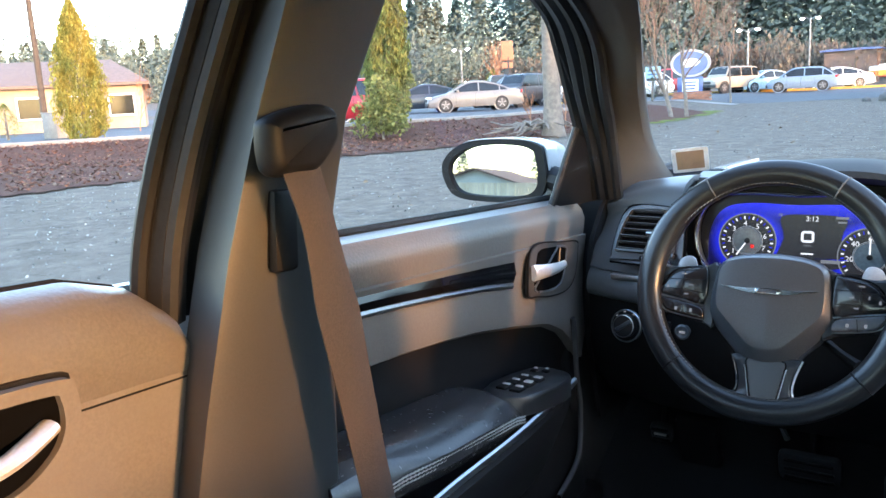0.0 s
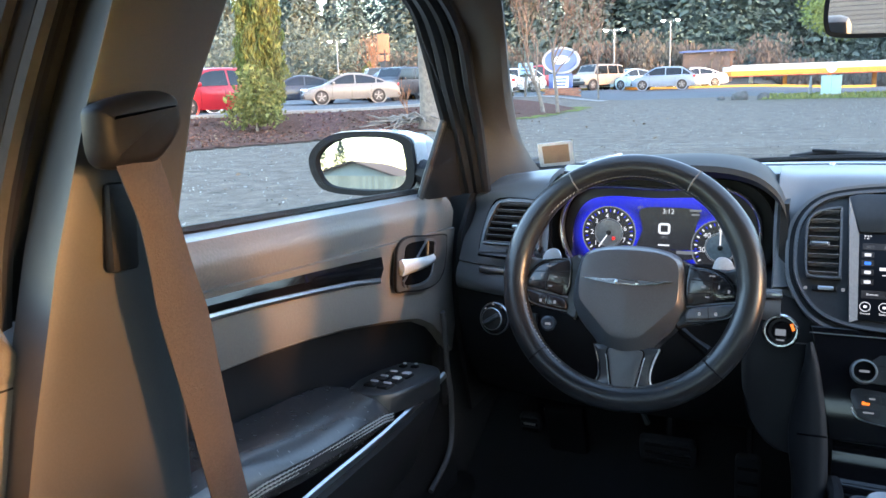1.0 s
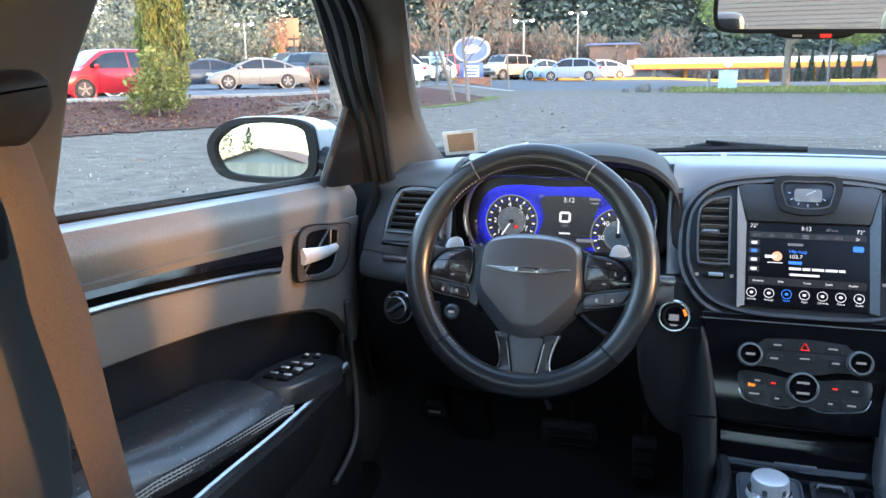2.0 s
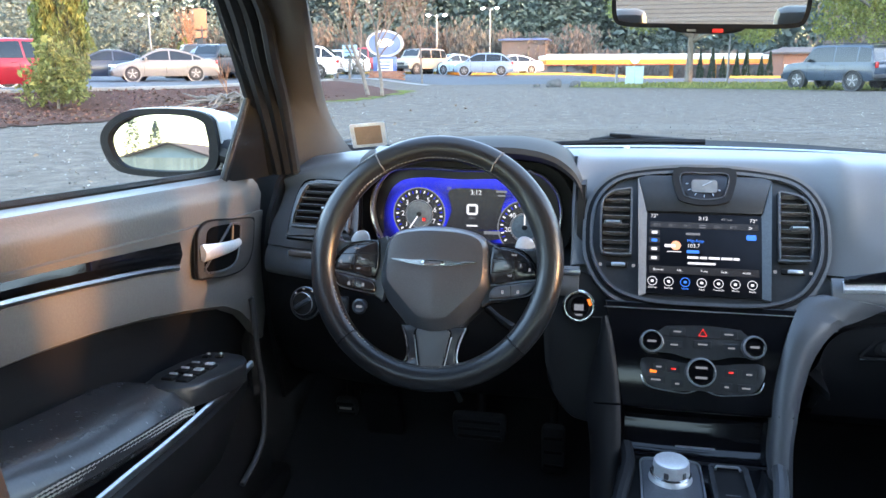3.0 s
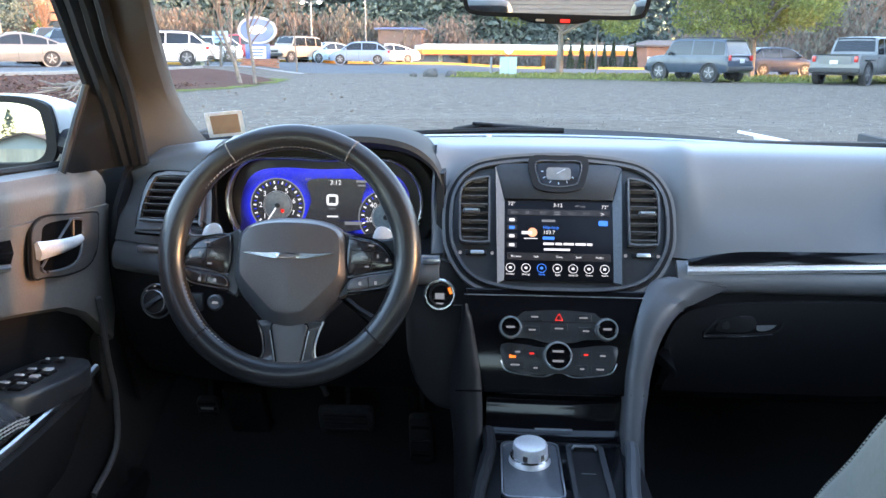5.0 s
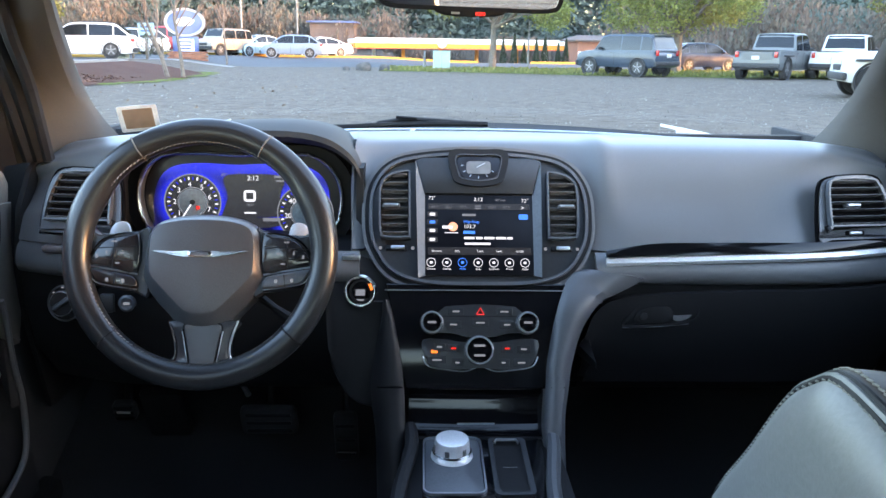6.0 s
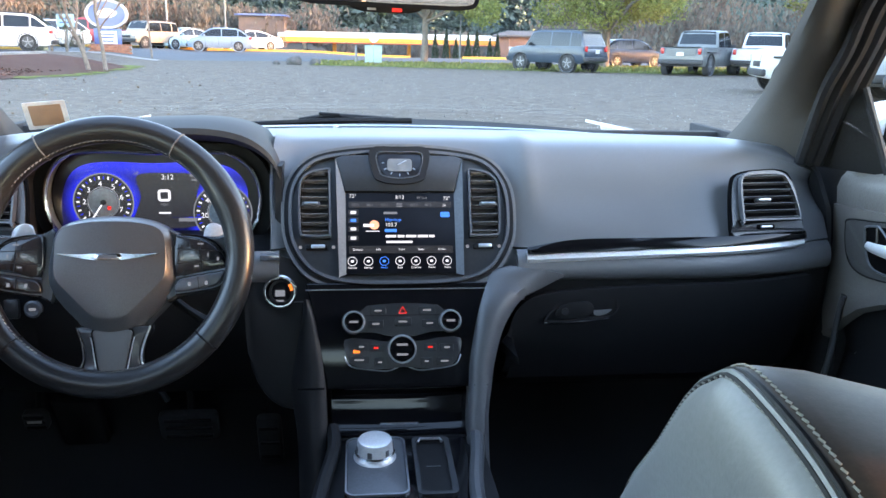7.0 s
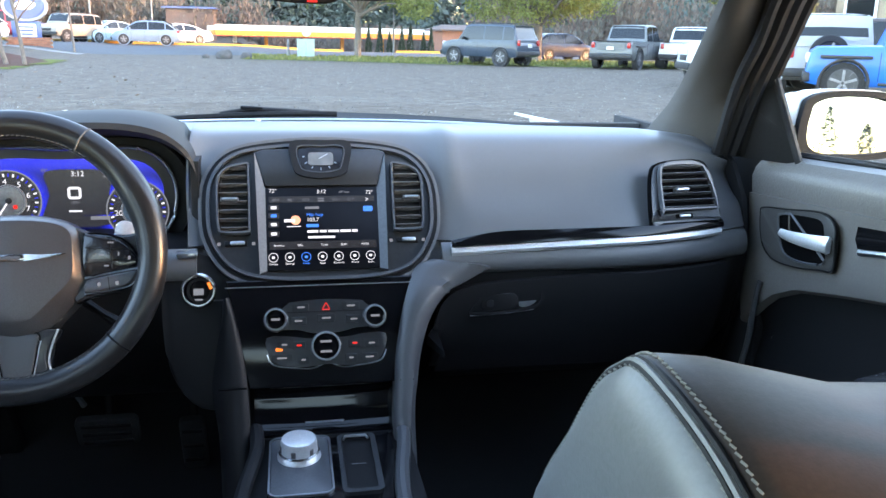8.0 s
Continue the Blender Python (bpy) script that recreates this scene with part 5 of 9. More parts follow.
def gauge(u, v, r, numbers, a0, a1, needle, ticks):
    g = part("dial", lathe([(0.0005, 0.0006), (r, 0.0006), (r, 0.0)], at(PC, u, v, -0.0008), 48), M_DISPLAY, cluster, "round dial with pale ticks")
    part("dial_ring", lathe([(r, 0.0), (r, 0.0022), (r + 0.002, 0.0022), (r + 0.002, 0.0)], at(PC, u, v, -0.001), 48), M_LIT_DIM, g)
    part("inner_disc", lathe([(0.0005, 0.0014), (r * 0.52, 0.0014), (r * 0.55, 0.0008), (r * 0.56, 0.0)], at(PC, u, v, -0.0004), 36), material("dial_centre", (0.20, 0.23, 0.25), 0.35, scale=200), g)
    part("inner_ring", lathe([(r * 0.50, 0.0), (r * 0.50, 0.0018), (r * 0.54, 0.0018), (r * 0.54, 0.0)], at(PC, u, v, 0.0), 36), M_LIT_DIM, g)
    for k in range(ticks):
        a = radians(a0 + (a1 - a0) * k / (ticks - 1))
        part("tick", box(0.0052, 0.0017 if k % 2 else 0.0026, 0.0006, at(PC, u + math.cos(a) * (r - 0.006), v + math.sin(a) * (r - 0.006), 0.0002) @ pose(0, 0, 0, 0, 0, math.degrees(a))), M_LIT if k % 2 == 0 else M_BLUE, g)
    for k, tx in enumerate(numbers):
        a = radians(a0 + (a1 - a0) * (k + 0.5) / len(numbers))
        words(tx, 0.0125, u + math.cos(a) * (r - 0.0165), v + math.sin(a) * (r - 0.0165), M_LIT, g, PC, lift=0.0004)
    a = radians(needle)
    part("needle", box(r * 0.72, 0.0026, 0.0012, at(PC, u + math.cos(a) * r * 0.30, v + math.sin(a) * r * 0.30, 0.0022) @ pose(0, 0, 0, 0, 0, needle)), M_LIT, g, "white needle")
    part("needle_cap", lathe([(0.0005, 0.004), (0.0045, 0.0035), (0.005, 0.0015)], at(PC, u, v), 16), M_GREYBTN, g)


gauge(GX(683), GZ(368), 0.047, ("1", "2", "3", "4", "5", "6", "7"), 240, -45, 236, 29)
gauge(GX(872), GZ(385), 0.047, ("20", "40", "60", "80", "100"), 215, -45, 90, 27)
part("red_zone", box(0.006, 0.006, 0.0006, at(PC, GX(692), GZ(377), 0.002)), M_LIT_RED, cluster)
# lower instrument panel behind the wheel
rows = []
for x in [-0.60 + 0.42 * k / 10 for k in range(11)]:
    rows.append([(x, 1.475, 0.835), (x, 1.42, 0.825), (x, 1.375, 0.815), (x, 1.352, 0.79), (x, 1.352, 0.73), (x, 1.37, 0.66), (x, 1.43, 0.60)])
part("column_panel", slab(rows, 0.01), M_DASH_LOW, dash)
for sgn, x in ((-1, -0.602), (1, -0.200)):
    part("hood_cheek", slab([[(x, 1.40, 0.955), (x, 1.39, 0.90), (x, 1.375, 0.83)], [(x + 0.004 * sgn, 1.56, 0.965), (x + 0.004 * sgn, 1.56, 0.90), (x + 0.004 * sgn, 1.56, 0.82)]], 0.012), M_DASH_LOW, dash)
# light switch and small buttons left of the column
lk = part("light_switch", lathe([(0.029, 0.0), (0.030, 0.006), (0.027, 0.008), (0.024, 0.006), (0.021, 0.006), (0.021, 0.016), (0.019, 0.018), (0.001, 0.018)], plane_at((-0.667, 1.357, 0.737), (1, -0.15, 0), (0, 0.2, 1)), 30), M_GREYBTN, dash, "round light switch")
lm = plane_at((-0.667, 1.357, 0.737), (1, -0.15, 0), (0, 0.2, 1))
part("switch_ring", lathe([(0.0285, 0.005), (0.0300, 0.0085), (0.0285, 0.0100), (0.0270, 0.0085)], lm, 32), M_SATIN, lk, "bright thin ring")
part("knob_ring", lathe([(0.0200, 0.016), (0.0206, 0.0185), (0.0190, 0.0190)], lm, 28), M_SATIN, lk)
part("switch_grip", box(0.036, 0.008, 0.010, at(lm, 0, 0, 0.019) @ pose(0, 0, 0, 0, 0, 35), 0.003), M_BEZEL, lk)
for a in (60, 100, 140, 200):
    part("switch_mark", box(0.004, 0.002, 0.0006, at(lm, 0.0255 * math.cos(radians(a)), 0.0255 * math.sin(radians(a)), 0.008)), M_LIT_DIM, lk)
bm_ = plane_at((-0.58, 1.334, 0.745), (1, 0, 0), (0, 0.15, 1))
part("dimmer_button", box(0.022, 0.030, 0.010, at(bm_, -0.012, 0, 0.004), 0.003), M_GREYBTN, dash)
part("release_button", lathe([(0.0135, 0.0), (0.0135, 0.006), (0.010, 0.008), (0.001, 0.006)], at(bm_, 0.020, 0.0, 0.003), 20), M_SLAT, dash)
part("release_mark", box(0.010, 0.004, 0.0006, at(bm_, 0.020, 0.0, 0.0105)), M_LIT_DIM, dash)

# ---- steering wheel ----
WM = plane_at((-0.3975, 1.183, 0.868), (1, 0, 0), (0, 0.332, 0.943))
wheel = thing("steering_wheel", (-0.3975, 1.25, 0.84), "black leather steering wheel with silver winged emblem and spoke buttons", "steering wheel")
R = 0.1702
circ = []
for k in range(96):
    a = 2 * math.pi * k / 96
    grip = math.exp(-((abs(math.cos(a)) - 0.90) / 0.10) ** 2) * (1 if math.sin(a) > 0 else 0.3)
    thick = 0.0185 + 0.0020 * grip
    circ.append([WM @ Vector(((R - 0.0010 * grip + math.cos(b) * thick) * math.cos(a), (R - 0.0010 * grip + math.cos(b) * thick) * math.sin(a), math.sin(b) * thick * 0.88)) for b in (2 * math.pi * q / 18 for q in range(18))])
circ.append(circ[0])
rim = loft(circ, caps=False)
bmesh.ops.remove_doubles(rim, verts=rim.verts, dist=1e-5)
rim_ob = part("rim", rim, M_RIMHIDE, wheel, "worn black leather rim", 60)
for a in (60, 122, -42, -136):
    c = Vector((math.cos(radians(a)) * R, math.sin(radians(a)) * R, 0))
    seam = [WM @ (c + c.normalized() * math.cos(b) * 0.0187 + Vector((0, 0, math.sin(b) * 0.0166))) for b in (2 * math.pi * q / 16 for q in range(16))]
    part("rim_seam", sweep(seam, 0.0013, 5, closed=True), M_VENT if a < 0 else M_GREYTHREAD, rim_ob)
for k in range(160):
    a = 2 * math.pi * (k + 0.5) / 160
    if abs(math.sin(a)) < 0.28:
        continue
    c = Vector((math.cos(a), math.sin(a), 0))
    # left stitches take the pale thread: light caught there is in the colour
    part("stitch", box(0.0042, 0.0014, 0.0014, WM @ Matrix.Translation(c * (R - 0.0163) + Vector((0, 0, 0.0076))) @ pose(0, 0, 0, 0, 0, math.degrees(a) + 90 + 18)), M_THREAD if math.cos(a) < -0.55 else M_GREYTHREAD, rim_ob)


def dome(outline, m, levels):
    """A padded shape: the outline drawn in step by step as it rises."""
    rings = []
    for d, w in levels:
        o = inset(outline, d) if d else outline
        rings.append([m @ Vector((u, v, w)) for u, v in o])
    return loft(rings)


def mirrored(half):
    """A closed outline from its right half, given from the top middle down to the bottom middle."""
    return list(half) + [(-u, v) for u, v in half[-2:0:-1]]


# centre cover: a shield with flanks that fall away to its rim and a soft crease down the middle
HM = at(WM, 0.0035, 0.0)
hub_half = [(0.0, 0.0535), (0.034, 0.0510), (0.062, 0.0430), (0.0755, 0.0290), (0.0805, 0.006), (0.0840, -0.022), (0.0815, -0.043), (0.066, -0.066), (0.048, -0.085), (0.034, -0.1015), (0.019, -0.1115), (0.0, -0.1148)]
face_half = [(0.0, 0.0440), (0.032, 0.0425), (0.057, 0.0365), (0.0680, 0.0250), (0.0705, 0.003), (0.0705, -0.020), (0.0660, -0.034), (0.0500, -0.0515), (0.0360, -0.0660), (0.0230, -0.0785), (0.0130, -0.0825), (0.0, -0.0838)]
hub_o, face_o = smooth(mirrored(hub_half), 4, True), smooth(mirrored(face_half), 4, True)
blend = lambda f: [(a[0] + (b[0] - a[0]) * f, a[1] + (b[1] - a[1]) * f) for a, b in zip(hub_o, face_o)]
lv = [(0.0, -0.045, 0), (0.0, -0.012, 0), (0.06, -0.007, 0), (0.18, -0.003, 0.01), (0.5, 0.0045, 0.02), (0.90, 0.0118, 0.03), (1.0, 0.0132, 0.035), (1.06, 0.0136, 0.04), (1.4, 0.0146, 0.05), (2.2, 0.0155, 0.05)]
rings = [[HM @ Vector((u, v, w - crease * abs(u))) for u, v in blend(f)] for f, w, crease in lv]
bm = loft(rings, caps=False)
n_ = len(hub_o)
bm.verts.ensure_lookup_table()
last = [bm.verts[(len(rings) - 1) * n_ + i] for i in range(n_)]
bm.faces.new(last[:n_ // 2 + 1])
bm.faces.new(last[n_ // 2:] + last[:1])
hub = part("airbag_cover", bm, M_AIRBAG, wheel, "shield-shaped black centre cover", 14)
for sgn in (-1, 1):
    wing = smooth([(0.010, 0.0030), (0.034, 0.0022), (0.0620, 0.0034), (0.0622, 0.0022), (0.046, -0.0008), (0.030, -0.0036), (0.016, -0.0052), (0.009, -0.0052)], 3, True)
    wing = [(sgn * u, v) for u, v in wing][::-sgn]
    part("emblem_wing", prism(wing, 0.0042, at(HM, -0.001, -0.0022, 0.0118), 0.0009, seg=1), M_CHROME, hub, "bright silver wing")
part("emblem_badge", prism(rrect(0.034, 0.0088, 0.0042), 0.0055, at(HM, -0.001, -0.0034, 0.0125), 0.0014), M_CHROME, hub, "small blank badge")
part("badge_face", prism(rrect(0.025, 0.0046, 0.0022), 0.0004, at(HM, -0.001, -0.0034, 0.0181)), M_BEZEL, hub)
for sgn in (-1, 1):
    sp = smooth([(0.070, 0.031), (0.094, 0.0285), (0.134, 0.0255), (0.148, 0.0295), (0.157, 0.040), (0.166, 0.048), (0.171, 0.0), (0.166, -0.078), (0.156, -0.070), (0.148, -0.051), (0.138, -0.0475), (0.115, -0.0520), (0.088, -0.0570), (0.070, -0.0570)], 3, True)
    sp = [(sgn * u, v) for u, v in sp][::-sgn]
    spoke = part("spoke", dome(sp, WM, ((0.0, -0.026), (0.0, -0.010), (0.0012, -0.0062), (0.004, -0.0042))), M_SPOKE, wheel, "satin black spoke")
    up = smooth([(0.1510, -0.016), (0.1480, -0.004), (0.1370, 0.0118), (0.1225, 0.0200), (0.100, 0.0240), (0.0845, 0.0235), (0.0865, -0.0275), (0.126, -0.0205)], 3, True)
    lw = smooth([(0.1515, -0.0225), (0.128, -0.0255), (0.095, -0.0320), (0.0875, -0.0375), (0.0850, -0.0445), (0.0885, -0.0500), (0.115, -0.0465), (0.138, -0.0415), (0.1460, -0.0330)], 3, True)
    up, lw = [(sgn * u, v) for u, v in up][::-sgn], [(sgn * u, v) for u, v in lw][::-sgn]
    pad = part("button_pad", dome(up, WM, ((0.0, -0.010), (0.0, -0.001), (0.0010, 0.0014), (0.0028, 0.0024))), M_PADBLACK, spoke, "", 50)
    # right lower pad in paler grey: its sky reflection is put into the colour
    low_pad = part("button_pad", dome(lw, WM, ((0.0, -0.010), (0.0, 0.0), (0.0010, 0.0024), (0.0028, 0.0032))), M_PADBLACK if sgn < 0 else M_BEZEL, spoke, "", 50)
    lip = smooth([(0.0855, 0.0262), (0.101, 0.0268), (0.1240, 0.0225), (0.1392, 0.0135), (0.1508, -0.003), (0.1555, -0.018), (0.1530, -0.0300), (0.1475, -0.0385), (0.1390, -0.0445), (0.115, -0.0495), (0.0875, -0.0530)], 4)
    part("pad_edge", sweep([WM @ Vector((sgn * u, v, -0.0008)) for u, v in lip], 0.0013, 5), M_PIANO, spoke, "gloss black edge")
    part("pad_edge", sweep([WM @ Vector((sgn * u, v, -0.0004)) for u, v in smooth([(0.0860, -0.0305), (0.126, -0.0235), (0.1535, -0.0192)], 4)], 0.0014, 5), M_SATIN, spoke)
    part("pad_edge", sweep([WM @ Vector((sgn * u, v, 0.0)) for u, v in smooth([(0.0860, -0.0515), (0.112, -0.0482), (0.138, -0.0432), (0.1475, -0.0360), (0.1530, -0.0240)], 4)], 0.0010, 5), M_SATIN, spoke)
    for u, v, w, h in ((0.118, 0.0145, 0.008, 0.0020), (0.128, -0.0005, 0.002, 0.0050), (0.107, -0.0015, 0.006, 0.0020), (0.141, -0.006, 0.003, 0.0050), (0.113, -0.0155, 0.006, 0.0020)):
        part("button_mark", box(w, h, 0.0006, at(WM, sgn * u, v, 0.0026)), M_LIT_DIM, pad)
    for u in (0.104, 0.126):
        part("button_mark", box(0.004, 0.005, 0.0006, at(WM, sgn * u, -0.0395 + 0.05 * (u - 0.104), 0.0034)), M_LIT_DIM, low_pad)
    part("button_gap", box(0.060, 0.0011, 0.0012, at(WM, sgn * 0.117, 0.0065, 0.0021) @ pose(0, 0, 0, 0, 0, -sgn * 3)), M_VENT, pad)
    part("button_gap", box(0.060, 0.0011, 0.0012, at(WM, sgn * 0.117, -0.0100, 0.0021) @ pose(0, 0, 0, 0, 0, sgn * 4)), M_VENT, pad)
    part("button_gap", box(0.0011, 0.042, 0.0012, at(WM, sgn * 0.1185, 0.000, 0.0021) @ pose(0, 0, 0, 0, 0, sgn * 4)), M_VENT, pad)
    part("button_gap", box(0.0011, 0.017, 0.0012, at(WM, sgn * 0.1160, -0.0385, 0.0030) @ pose(0, 0, 0, 0, 0, sgn * 6)), M_VENT, low_pad)
    # paddle behind the spoke
    pd = smooth([(0.114, 0.022), (0.116, 0.041), (0.122, 0.0475), (0.132, 0.0470), (0.140, 0.040), (0.143, 0.022)], 3, True)
    pd = [(sgn * u, v) for u, v in pd][::-sgn]
    part("shift_paddle", prism(pd, 0.006, WM, 0.002, base=-0.05), M_ALU, wheel, "silver shift paddle")
FM = at(WM, 0.006, 0.0)
fork_half = [(0.0, -0.095), (0.047, -0.094), (0.0405, -0.112), (0.0365, -0.130), (0.0375, -0.144), (0.047, -0.1535), (0.064, -0.1545), (0.060, -0.166), (0.030, -0.172), (0.0, -0.174)]
low_half = [(0.0, -0.100), (0.0240, -0.100), (0.0225, -0.118), (0.0190, -0.138), (0.0160, -0.1520), (0.0120, -0.1568), (0.0, -0.1585)]
fork_o, low_o = smooth(mirrored(fork_half), 4, True), smooth(mirrored(low_half), 4, True)
part("lower_fork", dome(fork_o, FM, ((0.0, -0.022), (0.0, -0.006), (0.001, -0.002), (0.004, 0.0005))), M_SPOKE, wheel, "satin lower spoke", 50)
part("spoke_groove", dome(inset(low_o, -0.0022), FM, ((0.0, -0.004), (0.0, 0.0010))), M_WELL, wheel)
part("spoke_insert", dome(low_o, FM, ((0.0, -0.004), (0.0, 0.0016), (0.001, 0.0026), (0.004, 0.0030))), M_AIRBAG, wheel)
part("insert_edge", sweep([FM @ Vector((u, v, 0.0012)) for u, v in inset(low_o, -0.0030) if v < -0.108], 0.0008, 5), M_SATIN, wheel, "thin bright edge")
for sgn in (-1, 1):
    part("fork_edge", sweep([FM @ Vector((sgn * u, v, -0.001)) for u, v in smooth([(0.0475, -0.094), (0.0410, -0.112), (0.0370, -0.130), (0.0378, -0.143), (0.0450, -0.1520)], 4)], 0.0014, 6), M_SATIN if sgn > 0 else M_SPOKE, wheel)
part("column", lathe([(0.05, -0.18), (0.052, -0.06), (0.045, -0.03), (0.03, -0.022)], WM, 20), M_DASH_LOW, wheel)
part("stalk", sweep([WM @ Vector(p) for p in ((0.03, -0.03, -0.075), (0.09, -0.075, -0.07), (0.115, -0.09, -0.06))], [0.007, 0.006, 0.008], 8), M_VENT, wheel)

# ---- centre console ----
con = thing("centre_console", (0, 0.95, 0.30), "centre console with gloss black front, rotary shifter and narrow tray", "console")
SP = plane_at((0, 1.245, 0.594), (1, 0, 0), (0, 0.65, 0.76))
lid_run = smooth([(1.276, 0.6235), (1.268, 0.6215), (1.2625, 0.6150), (1.2585, 0.604), (1.2535, 0.592), (1.2450, 0.580), (1.2330, 0.5725), (1.222, 0.570)], 4)
slot = part("storage_door", slab([[(x, y + 0.35 * x * x, z) for y, z in lid_run] for x in (-0.111, -0.104, -0.06, 0.0, 0.06, 0.101, 0.105)], 0.008), M_PIANO, con, "curved gloss black storage lid", 60)
part("door_mark", prism(rrect(0.058, 0.0030, 0.0014), 0.0016, at(SP, -0.0075, -0.0155, 0.0042)), M_SATIN, slot, "bright pull mark")
part("door_lip", box(0.205, 0.003, 0.004, at(SP, 0, -0.036, 0.0)), M_VENT, slot)
part("lid_line", sweep([(x, 1.272 + 0.35 * x * x, 0.6250) for x in (-0.108, -0.05, 0.0, 0.05, 0.100)], 0.0010, 5), M_SATIN, slot)
body = []
for y, z, hw in ((1.235, 0.562, 0.118), (1.15, 0.556, 0.120), (0.95, 0.553, 0.122), (0.75, 0.57, 0.122), (0.70, 0.60, 0.120), (0.40, 0.62, 0.118), (0.15, 0.615, 0.115)):
    body.append([(-hw - 0.012, y, 0.25), (-hw - 0.006, y, z - 0.03), (-hw, y, z - 0.004), (-hw + 0.01, y, z), (0, y, z + 0.002), (hw - 0.01, y, z), (hw, y, z - 0.004), (hw + 0.006, y, z - 0.03), (hw + 0.012, y, 0.25)])
part("console_body", loft(body), M_DASH_LOW, con)
for sgn in (-1, 1):
    rail = [(sgn * 0.109, 1.235, 0.578), (sgn * 0.106, 1.18, 0.570), (sgn * (0.088 if sgn > 0 else 0.122), 1.06, 0.566), (sgn * (0.086 if sgn > 0 else 0.122), 0.90, 0.564), (sgn * 0.10, 0.78, 0.568)]
    # same on the rails: the left one's shade is in its darker plastic
    part("side_rail", sweep(smooth(rail, 4), 0.0105, 10), M_LEG if sgn > 0 else M_DASH_LOW, con, "console rail, shade painted into the left one")
CT = plane_at((0, 1.10, 0.561), (1, 0, 0), (0, 1, 0.04))
part("shifter_plate", prism(rrect(0.180, 0.27, 0.02), 0.006, at(CT, 0.0, -0.005, -0.004), 0.002), M_PIANO, con)
part("shifter_frame", ring(rrect(0.088, 0.150, 0.014, 4, -0.045, 0.042), rrect(0.083, 0.144, 0.011, 4, -0.045, 0.042), 0.004, CT, 0.002, 0.001), M_SATIN, con, "thin silver frame")
part("shifter_pad", prism(rrect(0.082, 0.143, 0.010, 4, -0.045, 0.042), 0.003, CT, 0.001, base=0.001), M_BEZEL, con)
DM = at(CT, -0.0465, 0.066, 0.004)
dial = part("shifter_dial", lathe([(0.031, 0.0), (0.0295, 0.004), (0.0270, 0.006), (0.0262, 0.008), (0.0252, 0.025), (0.0238, 0.028), (0.0205, 0.0290), (0.001, 0.0288)], DM, 44), M_ALU, con, "brushed silver rotary shifter")
part("dial_ring", lathe([(0.0268, 0.006), (0.0290, 0.008), (0.0266, 0.010)], DM, 44), M_CHROME, dial)
for k in range(6):
    a = radians(60 * k + 12)
    part("dial_notch", box(0.002, 0.007, 0.010, DM @ pose(0.0258 * math.cos(a), 0.0258 * math.sin(a), 0.015, 0, 0, math.degrees(a)), 0.001, 1), M_SLAT, dial)
part("tray_frame", ring(rrect(0.056, 0.150, 0.010, 4, 0.037, 0.036), rrect(0.042, 0.136, 0.008, 4, 0.036, 0.036), 0.008, CT, 0.0, 0.003), M_SPOKE, con, "satin black tray frame")
part("tray_floor", prism(rrect(0.044, 0.138, 0.008, 4, 0.036, 0.036), 0.001, CT, base=0.0022), M_VENT, con)
part("tray_clip", sweep([CT @ Vector(p) for p in ((0.018, 0.094, 0.008), (0.021, 0.100, 0.010), (0.051, 0.100, 0.010), (0.054, 0.094, 0.008))], 0.0022, 6), M_SATIN, con)
part("tray_mark", box(0.02, 0.002, 0.0006, at(CT, 0.036, 0.035, 0.0036)), M_SLAT, con)

# ---- pedals ----
M_PEDAL = material("worn_pedal_rubber", (0.026, 0.026, 0.028), 0.6, scale=120, stain=0.3, stain_scale=30)


def pedal(name, x, y, z, w, h, tilt, label):
    p = thing(name, (x, y, z - h / 2), label, "pedal")
    m = pose(x, y, z, tilt, 0, 0)
    part("pad", prism(rrect(w, h, 0.012), 0.014, m @ pose(0, 0, 0, 90, 0, 0), 0.003), M_PEDAL, p)
    for k in range(3):
        part("rib", box(w * 0.8, 0.004, 0.006, m @ pose(0, -0.016, -h * 0.3 + k * h * 0.3), 0.001, 1), M_VENT, p)
    part("arm", sweep([(x, y + 0.01, z), (x - 0.005, y + 0.05, z + 0.10), (x - 0.01, y + 0.12, z + 0.22)], 0.008, 6), M_RUBBER, p)
    return p


pb = pedal("parking_brake_pedal", -0.668, 1.56, 0.455, 0.045, 0.045, 20, "small black parking brake pedal with pale marks")
for k in range(2):
    part("pale_mark", box(0.026, 0.002, 0.005, pose(-0.668, 1.543, 0.462 - 0.010 * k, 20, 0, 0)), M_THREAD, pb)
pedal("brake_pedal", -0.377, 1.50, 0.465, 0.105, 0.065, 20, "wide black rubber brake pedal")
part("brake_lever", sweep([(-0.42, 1.52, 0.50), (-0.432, 1.51, 0.535), (-0.445, 1.52, 0.56)], 0.006, 6), M_SATIN, bpy.data.objects["brake_pedal"], "bare metal lever")
pedal("accelerator_pedal", -0.235, 1.52, 0.42, 0.045, 0.125, 20, "tall black accelerator pedal")
solo("foot_rest", box(0.085, 0.03, 0.27, pose(-0.60, 1.62, 0.37, 25, 0, 0), 0.01), M_RUBBER, "black rubber foot rest beside the pedals", "foot rest")

